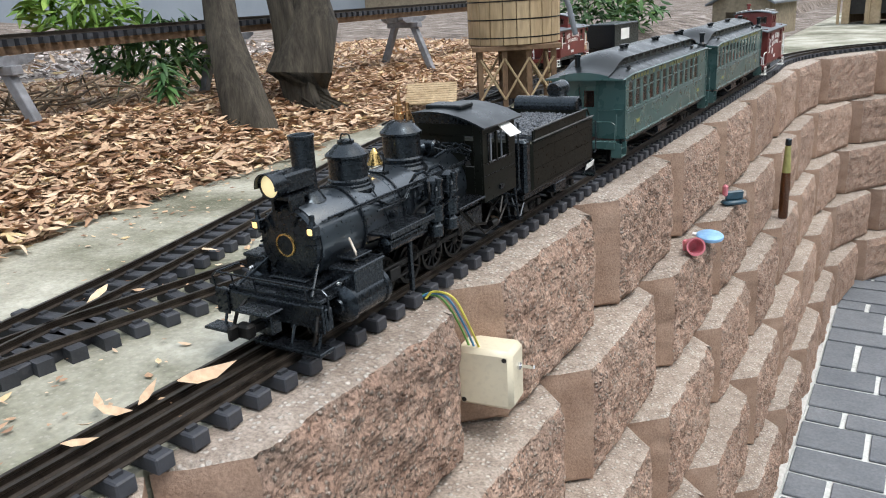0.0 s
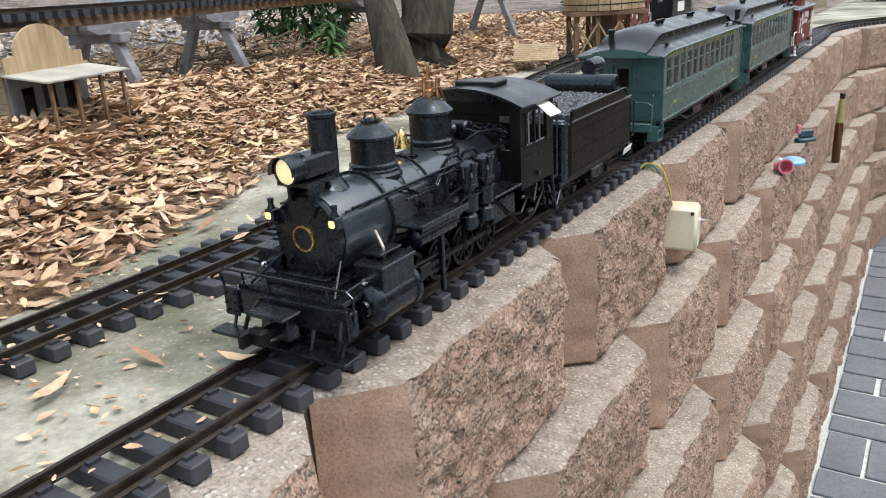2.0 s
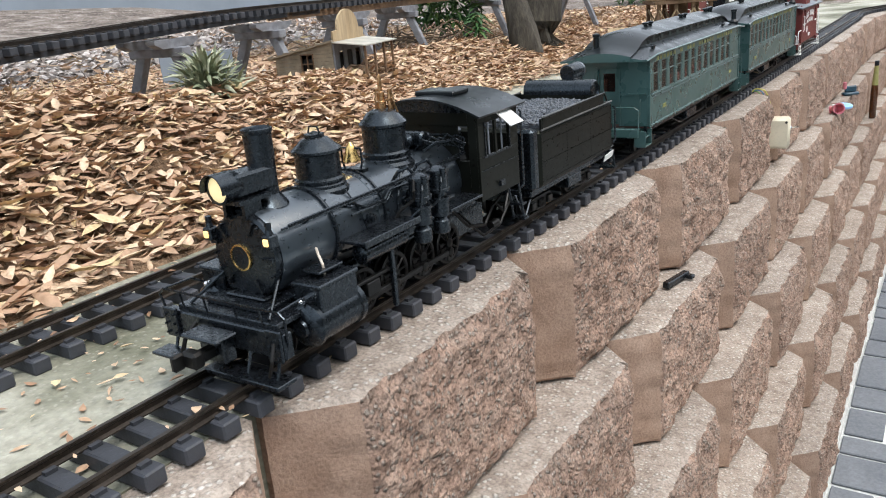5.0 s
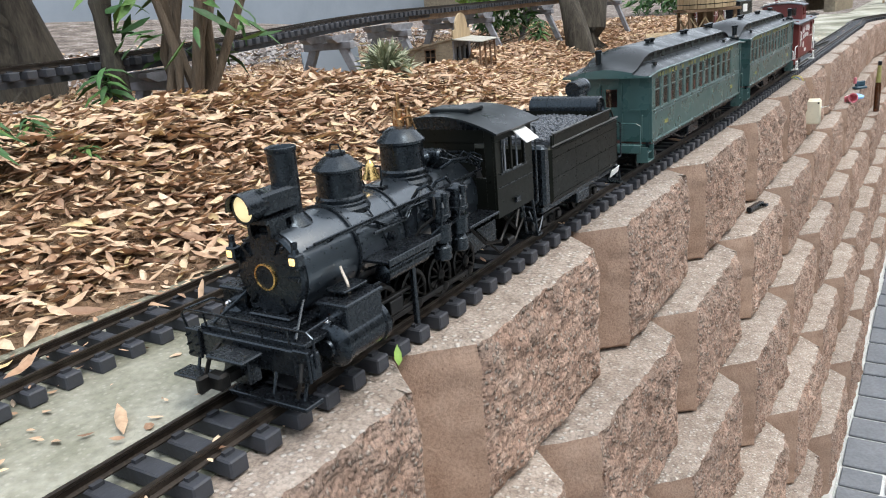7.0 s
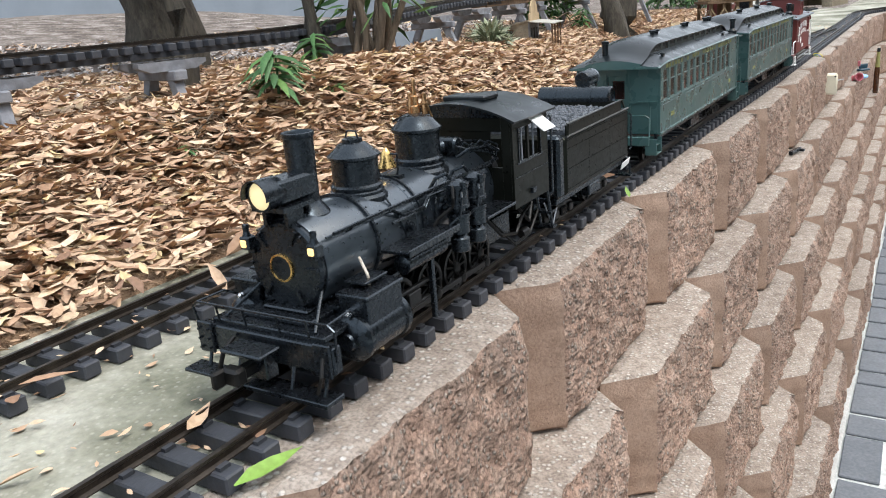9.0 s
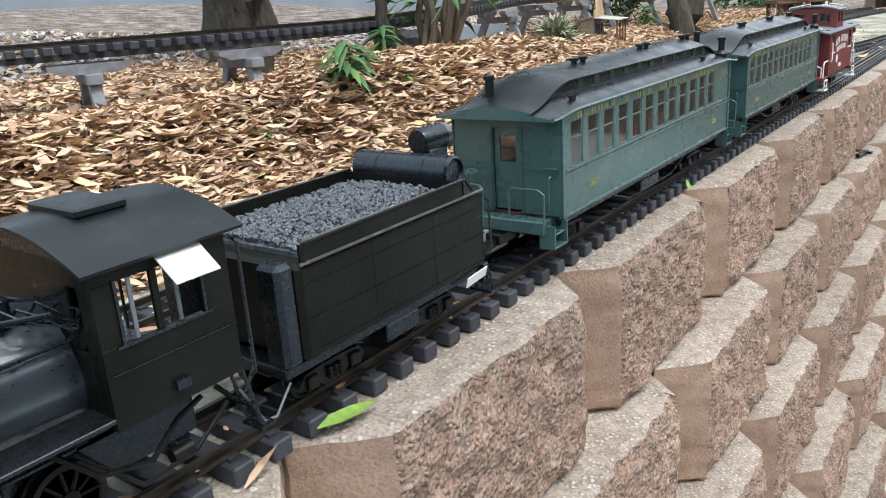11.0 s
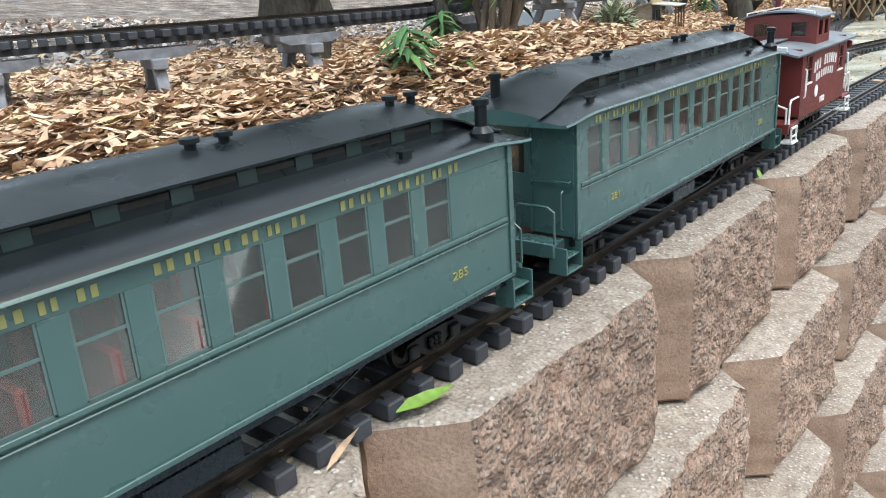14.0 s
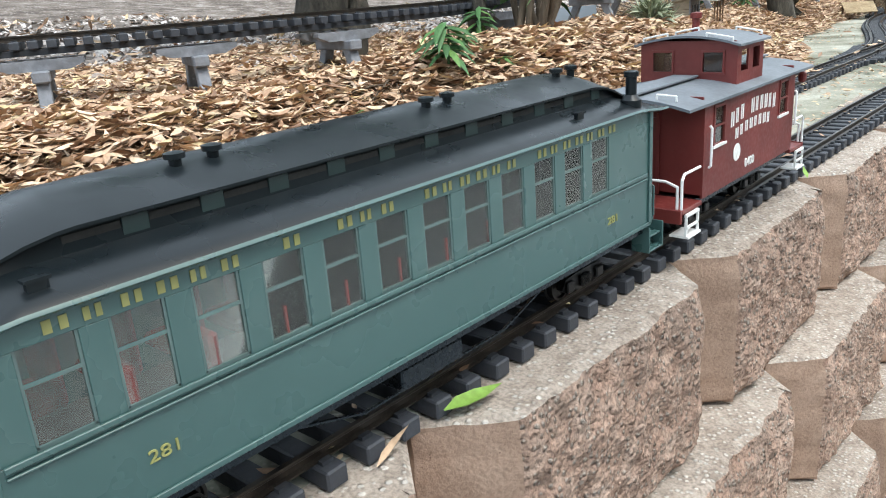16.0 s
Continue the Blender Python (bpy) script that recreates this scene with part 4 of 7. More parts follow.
    # handrails and pipes along the boiler
    for s in (-1, 1):
        bm = bmesh.new()
        pipe(bm, [(s * 0.031, 0.006, 0.098), (s * 0.0335, 0.05, 0.098), (s * 0.034, 0.115, 0.0985), (s * 0.035, 0.170, 0.099), (s * 0.038, 0.230, 0.100)], 0.0009, 6)
        for y in (0.03, 0.075, 0.12, 0.165, 0.205):
            rod(bm, (s * 0.028, y, 0.095), (s * 0.035, y, 0.0985), 0.0009, seg=6)
        part("handrail", bm, M_BLACK, L)
        bm = bmesh.new()
        pipe(bm, [(s * 0.024, 0.085, 0.106), (s * 0.034, 0.088, 0.088), (s * 0.037, 0.092, 0.07), (s * 0.036, 0.094, 0.05)], 0.0008, 6)
        pipe(bm, [(s * 0.020, 0.18, 0.108), (s * 0.030, 0.15, 0.1035), (s * 0.036, 0.135, 0.088), (s * 0.0375, 0.132, 0.076)], 0.0011, 6)
        pipe(bm, [(s * 0.036, 0.075, 0.089), (s * 0.0358, 0.12, 0.0885), (s * 0.0355, 0.128, 0.096), (s * 0.036, 0.15, 0.0955)], 0.0012, 6)
        part("pipework", bm, M_BLACK, L)
        bm = bmesh.new()
        lathe(bm, [(0.0042, 0), (0.0042, 0.003), (0.0024, 0.004), (0.0026, 0.007), (0.0012, 0.0075)], at(s * 0.034, 0.145, 0.082) @ Matrix.Rotation(s * 1.57, 4, "Y"), 12)
        part("check_valve", bm, M_BLACK, L)
    for y in (0.058, 0.118):
        bm = bmesh.new()
        lathe(bm, [(0.0338, -0.0012), (0.0356, -0.0008), (0.0358, 0.0), (0.0356, 0.0008), (0.0338, 0.0012)], at(0, y, BZ) @ ALONG, 44)
        part("boiler_band", bm, M_BLACK, L, "", 40)
    bm = bmesh.new()
    pipe(bm, [(0.0345, 0.010, 0.100), (0.0375, 0.060, 0.1015), (0.0385, 0.120, 0.1020), (0.0400, 0.180, 0.1030), (0.0430, 0.231, 0.1050)], 0.0013, 7)
    part("handrail", bm, M_BLACK, L)
    bm = bmesh.new()
    pipe(bm, [(0.0290, 0.070, 0.0990), (0.0330, 0.082, 0.0960), (0.0352, 0.092, 0.0905), (0.0358, 0.118, 0.0900), (0.0352, 0.126, 0.0955), (0.0340, 0.140, 0.0990)], 0.0012, 7)
    part("sand_pipe", bm, M_BLACK, L)
    bm = bmesh.new()
    pipe(bm, [(0.0480, 0.146, 0.098), (0.0520, 0.136, 0.102), (0.0545, 0.132, 0.094), (0.0510, 0.136, 0.086), (0.0420, 0.128, 0.078), (0.0380, 0.118, 0.066)], 0.0013, 7)
    part("pump_feed", bm, M_STEEL, L)
    for y, z in ((0.150, 0.086), (0.098, 0.080)):
        bm = bmesh.new()
        lathe(bm, [(0.0045, 0.0), (0.0045, 0.003), (0.0030, 0.0034), (0.0030, 0.0060), (0.0012, 0.0064)], at(0.0330, y, z) @ ACROSS, 12)
        part("washout_plug", bm, M_BLACK, L, "", 35)
    bm = bmesh.new()
    for k in range(5):
        y = 0.196 + 0.007 * k
        pipe(bm, [(0.012 + 0.004 * k, y, 0.112), (0.020 + 0.004 * k, y + 0.004, 0.121 + 0.002 * (k % 2)), (0.030 + 0.003 * k, y + 0.010, 0.117), (0.040, 0.232, 0.110 - 0.002 * k)], 0.0008, 6)
    part("backhead_pipes", bm, M_BLACK, L)
    # pilot deck, beam, rails, footboards
    part("pilot_deck", boxes((-0.050, 0.050, -0.030, 0.024, 0.0400, 0.0440), (-0.030, 0.030, -0.02, 0.03, 0.0440, 0.0475), bevel=0.0008), M_BLACK, L)
    bm = boxes((-0.060, 0.060, -0.0345, -0.026, 0.0215, 0.0405), bevel=0.001)
    for s in (-1, 1):
        box(bm, s * 0.052 - 0.007, s * 0.052 + 0.007, -0.037, -0.0345, 0.020, 0.043, bevel=0.0008)
        for zz in (0.024, 0.031, 0.038):
            for q in (-0.004, 0.004):
                rod(bm, (s * 0.052 + q, -0.039, zz), (s * 0.052 + q, -0.036, zz), 0.0010, seg=6)
    part("pilot_beam", bm, M_BLACK, L)
    part("footboard", boxes((-0.064, -0.034, -0.050, -0.034, 0.0090, 0.0115), bevel=0.0006), M_BLACK, L)
    part("footboard", boxes((-0.012, 0.060, -0.046, -0.028, 0.0035, 0.0070), bevel=0.0006), M_BLACK, L)
    for s in (-1, 1):
        for q in (0.024, 0.052):
            part("footboard_bracket", rod(bmesh.new(), (s * q, -0.032, 0.024), (s * q, -0.038, 0.007), 0.0013, seg=6), M_BLACK, L)
    bm = bmesh.new()
    pipe(bm, [(-0.060, -0.031, 0.030), (-0.063, -0.034, 0.052), (-0.058, -0.034, 0.0560), (0.058, -0.034, 0.0560), (0.063, -0.034, 0.052), (0.060, -0.031, 0.030)], 0.0010, 7)
    for x in (-0.04, -0.015, 0.015, 0.04):
        rod(bm, (x, -0.032, 0.043), (x, -0.034, 0.0560), 0.0008, seg=6)
    pipe(bm, [(-0.058, -0.034, 0.0560), (-0.056, -0.01, 0.0560), (-0.054, 0.004, 0.0475)], 0.0009, 6)
    pipe(bm, [(0.058, -0.034, 0.0560), (0.056, -0.01, 0.0560), (0.054, 0.004, 0.0475)], 0.0009, 6)
    part("pilot_rail", bm, M_BLACK, L)
    for s in (-1, 1):
        bm = bmesh.new()
        rod(bm, (s * 0.026, 0.002, 0.064), (s * 0.040, -0.026, 0.0445), 0.0012, seg=7)
        part("smokebox_brace", bm, M_BLACK, L)
    part("coupler_pocket", boxes((-0.012, 0.012, -0.046, -0.0345, 0.014, 0.0335), (-0.018, 0.018, -0.056, -0.036, 0.0335, 0.0365), bevel=0.001), M_BLACK, L)
    coupler(L, -0.040, -1, 0.023)
    bm = bmesh.new()
    pipe(bm, [(-0.024, -0.036, 0.036), (-0.025, -0.046, 0.030), (-0.028, -0.050, 0.016), (-0.030, -0.046, 0.008)], 0.0016, 7)
    part("air_hose", bm, M_STEEL, L)
    bm = bmesh.new()
    pipe(bm, [(0.056, -0.040, 0.036), (0.0585, -0.046, 0.026), (0.054, -0.046, 0.014)], 0.0013, 7)
    part("air_hose", bm, M_STEEL, L)
    part("tool_box", boxes((-0.020, 0.020, -0.010, 0.012, 0.0475, 0.0500), (0.022, 0.034, 0.006, 0.020, 0.0440, 0.0500), (-0.034, -0.022, 0.006, 0.020, 0.0440, 0.0500), bevel=0.001), M_BLACK, L)
    # frame, saddle
    part("main_frame", boxes((-0.016, -0.012, -0.026, 0.30, 0.014, 0.040), (0.012, 0.016, -0.026, 0.30, 0.014, 0.040), (-0.016, 0.016, 0.04, 0.30, 0.036, 0.046), bevel=0.0006), M_BLACK, L)
    part("saddle", boxes((-0.036, 0.036, 0.006, 0.046, 0.020, 0.050), (-0.024, 0.024, 0.010, 0.042, 0.050, 0.062), bevel=0.003), M_BLACK, L)
    # cylinders with steam chests
    for s in (-1, 1):
        bm = bmesh.new()
        c = at(s * 0.0485, 0.0, 0.031) @ ALONG
        lathe(bm, [(0.0060, -0.008), (0.0068, -0.006), (0.0120, -0.0045), (0.0150, -0.002), (0.0165, 0.0), (0.0165, 0.0035), (0.0152, 0.004), (0.0152, 0.043), (0.0165, 0.0435), (0.0165, 0.048), (0.010, 0.050)], c, 30)
        part("cylinder", bm, M_BLACK, L, "", 35)
        bm = boxes((s * 0.0485 - 0.0125, s * 0.0485 + 0.0125, 0.004, 0.044, 0.040, 0.0585), (s * 0.0485 - 0.0138, s * 0.0485 + 0.0138, 0.0025, 0.0455, 0.0575, 0.0610), bevel=0.001)
        part("steam_chest", bm, M_BLACK, L)
        bm = bmesh.new()
        rod(bm, (s * 0.0485, -0.0015, 0.050), (s * 0.0485, 0.004, 0.050), 0.0026, seg=12)
        bmesh.ops.create_icosphere(bm, subdivisions=2, radius=0.0022, matrix=at(s * 0.0485, -0.003, 0.050))
        part("valve_cap", bm, M_CHROME, L, "small bright metal valve cap", 40)
        bm = bmesh.new()
        pipe(bm, [(s * 0.0485, 0.024, 0.061), (s * 0.048, 0.024, 0.068), (s * 0.043, 0.026, 0.0745), (s * 0.036, 0.032, 0.0765)], 0.0011, 7)
        part("oil_line", bm, M_PALECOPPER if s > 0 else M_STEEL, L, "pale copper oil line" if s > 0 else "")
        # running boards
        part("running_board", boxes((s * 0.046 - 0.013, s * 0.046 + 0.013, 0.060, 0.132, 0.0705, 0.0730), (s * 0.0585 - 0.0008, s * 0.0585 + 0.0008, 0.060, 0.132, 0.0690, 0.0745), bevel=0.0005), M_BLACK, L)
        part("running_board", boxes((s * 0.044 - 0.009, s * 0.044 + 0.009, 0.014, 0.040, 0.0640, 0.0660), bevel=0.0005), M_BLACK, L)
        part("cab_step_board", boxes((s * 0.048 - 0.011, s * 0.048 + 0.011, 0.178, 0.232, 0.0640, 0.0665), bevel=0.0005), M_BLACK, L)
        for y in (0.065, 0.095, 0.128):
            part("board_bracket", rod(bmesh.new(), (s * 0.030, y, 0.062), (s * 0.052, y, 0.0705), 0.0011, seg=6), M_BLACK, L)
        # air reservoir below the board
        part("air_tank", lathe(bmesh.new(), [(0.003, 0.064), (0.0072, 0.066), (0.0072, 0.120), (0.003, 0.122)], at(s * 0.047, 0, 0.0605) @ ALONG, 18), M_BLACK, L, "", 40)
        # guides, rods
        bm = boxes((s * 0.0455 - 0.002, s * 0.0455 + 0.002, 0.048, 0.100, 0.0370, 0.0395), (s * 0.0455 - 0.002, s * 0.0455 + 0.002, 0.048, 0.100, 0.0240, 0.0262), (s * 0.0455 - 0.0042, s * 0.0455 + 0.0042, 0.068, 0.084, 0.0262, 0.0370), bevel=0.0005)
        part("crosshead_guide", bm, M_STEEL, L)
        bm = boxes((s * 0.0485 - 0.0022, s * 0.0485 + 0.0022, 0.100, 0.104, 0.006, 0.060), bevel=0.0006)
        part("guide_yoke", bm, M_BLACK, L)
    # air pumps on the engine's right side
    for y in (0.146, 0.174):
        bm = bmesh.new()
        lathe(bm, [(0.0060, 0.062), (0.0085, 0.063), (0.0085, 0.076), (0.0096, 0.0765), (0.0096, 0.079), (0.0060, 0.080), (0.0060, 0.083), (0.0096, 0.084), (0.0096, 0.0865), (0.0088, 0.087), (0.0088, 0.100), (0.0100, 0.1005), (0.0100, 0.103), (0.0072, 0.1045), (0.0030, 0.1065)], at(0.0500, y, 0), 24)
        lathe(bm, [(0.0068, 0.047), (0.0078, 0.048), (0.0078, 0.058), (0.0060, 0.0595), (0.0045, 0.063)], at(0.0500, y, 0), 20)
        part("air_pump", bm, M_BLACK, L, "", 35)
        bm = bmesh.new()
        pipe(bm, [(0.046, y, 0.105), (0.043, y - 0.004, 0.111), (0.036, y - 0.008, 0.108), (0.032, y - 0.012, 0.100)], 0.0014, 7)
        part("pump_pipe", bm, M_BLACK, L)
        bm = bmesh.new()
        pipe(bm, [(0.0575, y - 0.006, 0.098), (0.0600, y - 0.010, 0.094), (0.0585, y - 0.012, 0.080), (0.050, y - 0.016, 0.072)], 0.0011, 7)
        part("pump_pipe", bm, M_BLACK, L)
        part("pump_valve", lathe(bmesh.new(), [(0.0028, 0), (0.0028, 0.006), (0.001, 0.0065)], at(0.0585, y - 0.004, 0.099), 10), M_BLACK, L)
    # backhead plumbing in front of the cab
    bm = bmesh.new()
    rnd = random.Random(3)
    pipe(bm, [(0.022, 0.196, 0.112), (0.030, 0.205, 0.118), (0.040, 0.222, 0.118), (0.044, 0.232, 0.112)], 0.0014, 7)
    pipe(bm, [(-0.010, 0.19, 0.118), (0.004, 0.205, 0.127), (0.018, 0.22, 0.122), (0.024, 0.232, 0.120)], 0.0012, 7)
    lathe(bm, [(0.0050, 0), (0.0062, 0.003), (0.0062, 0.012), (0.0030, 0.015)], at(0.006, 0.206, 0.118) @ Matrix.Rotation(1.3, 4, "X"), 12)
    lathe(bm, [(0.0034, 0), (0.0046, 0.002), (0.0046, 0.012), (0.002, 0.014)], at(0.016, 0.212, 0.112), 12)
    part("injector_plumbing", bm, M_BLACK, L, "", 35)
    bm = bmesh.new()
    lathe(bm, [(0.006, 0), (0.0075, 0.002), (0.0075, 0.024), (0.006, 0.026)], at(-0.006, 0.204, 0.121) @ Matrix.Rotation(1.57, 4, "Y"), 16)
    part("dynamo", bm, M_BLACK, L, "", 35)
    # cab with open windows
    cab = part("cab", boxes((-0.0555, 0.0555, 0.234, 0.306, 0.0585, 0.0615)), M_BLACK, L)
    panels("cab_panel", M_TENDER, cab,
           (-0.058, -0.0555, 0.232, 0.306, 0.0585, 0.099), (-0.058, -0.0555, 0.232, 0.306, 0.129, 0.140), (-0.058, -0.0555, 0.232, 0.246, 0.099, 0.129), (-0.058, -0.0555, 0.288, 0.306, 0.099, 0.129), (-0.058, -0.0555, 0.265, 0.268, 0.099, 0.129),
                            (0.0555, 0.058, 0.232, 0.306, 0.0585, 0.099), (0.0555, 0.058, 0.232, 0.306, 0.129, 0.140), (0.0555, 0.058, 0.232, 0.244, 0.099, 0.129), (0.0555, 0.058, 0.288, 0.306, 0.099, 0.129), (0.0555, 0.058, 0.262, 0.2655, 0.099, 0.129),
                            (-0.0555, -0.047, 0.232, 0.2345, 0.0585, 0.140), (0.047, 0.0555, 0.232, 0.2345, 0.0585, 0.140), (-0.047, 0.047, 0.232, 0.2345, 0.128, 0.140), (-0.047, -0.036, 0.232, 0.2345, 0.0585, 0.096), (0.036, 0.047, 0.232, 0.2345, 0.0585, 0.096), (-0.036, 0.036, 0.233, 0.2345, 0.0585, 0.128))
    bm = bmesh.new()
    prof = []
    for i in range(13):
        u = -1 + 2 * i / 12
        prof.append((u * 0.0635, 0.1375 + 0.0155 * (1 - u * u)))
    extrude_profile(bm, prof + [(x * 0.985, z - 0.0018) for x, z in prof[::-1]], 0.2265, 0.3150)
    part("roof", bm, M_ROOF, cab, "", 30)
    bm = bmesh.new()
    extrude_profile(bm, [(-0.0555, 0.1392)] + [(u * 0.0555, 0.1370 + 0.0155 * (1 - (u * 0.0555 / 0.0635) ** 2)) for u in [-1 + i / 5 for i in range(11)]] + [(0.0555, 0.1392)], 0.2325, 0.2345)
    part("front_gable", bm, M_BLACK, cab)
    part("roof_hatch", boxes((-0.022, 0.022, 0.252, 0.280, 0.1515, 0.1560), bevel=0.001), M_ROOF, cab)
    bm = boxes((0.0581, 0.0590, 0.2395, 0.2925, 0.0975, 0.0990), (0.0581, 0.0590, 0.2425, 0.2440, 0.099, 0.1300), (0.0581, 0.0590, 0.2880, 0.2895, 0.099, 0.1300), (0.0581, 0.0588, 0.234, 0.305, 0.0860, 0.0866), (0.0581, 0.0610, 0.264, 0.272, 0.066, 0.071))
    part("window_trim", bm, M_BLACK, cab)
    panels("window_post", M_GREYROOF, cab, (0.0565, 0.0578, 0.2500, 0.2522, 0.099, 0.129), (0.0565, 0.0578, 0.274, 0.2762, 0.099, 0.129))
    bm = bmesh.new()
    box(bm, -0.0095, 0.0095, -0.0125, 0.0125, -0.0004, 0.0004, m=at(0.0660, 0.2775, 0.1290) @ Matrix.Rotation(radians(38), 4, "Y"))
    part("awning", bm, M_WHITE, cab, "white window awning plate")
    part("backhead", lathe(bmesh.new(), [(0.033, 0.2345), (0.033, 0.252), (0.026, 0.256)], at(0, 0, 0.085) @ ALONG, 24), M_STEEL, cab)
    for s in (-1, 1):
        bm = bmesh.new()
        pipe(bm, [(s * 0.0565, 0.312, 0.130), (s * 0.0585, 0.313, 0.128), (s * 0.0585, 0.313, 0.055), (s * 0.0560, 0.312, 0.052)], 0.0011, 6)
        part("grab_iron", bm, M_BLACK, cab)
    for s in (-1, 1):
        bm = boxes((s * 0.050 - 0.008, s * 0.050 + 0.008, 0.312, 0.322, 0.0180, 0.0200), (s * 0.050 - 0.008, s * 0.050 + 0.008, 0.308, 0.318, 0.0340, 0.0360))
        rod(bm, (s * 0.056, 0.315, 0.018), (s * 0.056, 0.306, 0.0585), 0.0013, seg=6)
        rod(bm, (s * 0.044, 0.315, 0.018), (s * 0.044, 0.306, 0.0585), 0.0013, seg=6)
        part("cab_step", bm, M_BLACK, L)
        bm = bmesh.new()
        pipe(bm, [(s * 0.040, 0.205, 0.058), (s * 0.046, 0.225, 0.036), (s * 0.047, 0.252, 0.030), (s * 0.046, 0.270, 0.044), (s * 0.047, 0.285, 0.050)], 0.0016, 7)
        part("injector_pipe", bm, M_STEEL, L, "", 35)
        bm = bmesh.new()
        pipe(bm, [(s * 0.040, 0.218, 0.050), (s * 0.050, 0.243, 0.022), (s * 0.050, 0.275, 0.024), (s * 0.048, 0.300, 0.040)], 0.0013, 7)
        part("injector_pipe", bm, M_STEEL, L, "", 35)
        part("injector", lathe(bmesh.new(), [(0.004, 0), (0.0045, 0.012), (0.003, 0.013)], at(s * 0.047, 0.262, 0.026) @ ALONG, 12), M_STEEL, L, "", 35)
    bm = bmesh.new()
    pipe(bm, [(0.052, 0.306, 0.045), (0.054, 0.318, 0.020), (0.050, 0.330, 0.016), (0.048, 0.345, 0.030)], 0.0008, 7)
    part("hose", bm, M_GREYROOF, L, "thin grey hose to the tender")
    # wheels and rods
    wheelset(L, -0.006 + 0.005, 0.0118)
    for y in (0.090, 0.133, 0.175, 0.218):
        wheelset(L, y, 0.0195, 11, 0.0222)
    rods = []
    for s in (-1, 1):
        bm = boxes((s * 0.0315 - 0.0014, s * 0.0315 + 0.0014, 0.086, 0.222, -0.0022, 0.0022), bevel=0.0005)
        for y in (0.090, 0.133, 0.175, 0.218):
            lathe(bm, [(0.0042, -0.0018), (0.0042, 0.0018), (0.0022, 0.0030)], at(s * 0.0315, y, 0) @ ACROSS @ Matrix.Diagonal((1, 1, s, 1)), 12)
        bmesh.ops.recalc_face_normals(bm, faces=bm.faces)
        rods.append((part("side_rod", bm, M_STEEL, L, "oily steel side rod", 35), 0.0 if s > 0 else 1.5708))
    for s in (-1, 1):
        part("wheel_guard", boxes((s * 0.020 - 0.003, s * 0.020 + 0.003, 0.080, 0.228, 0.041, 0.0435)), M_BLACK, L)
    part("firebox", boxes((-0.030, 0.030, 0.150, 0.236, 0.044, 0.075), bevel=0.004), M_BLACK, L)
    return L, rods


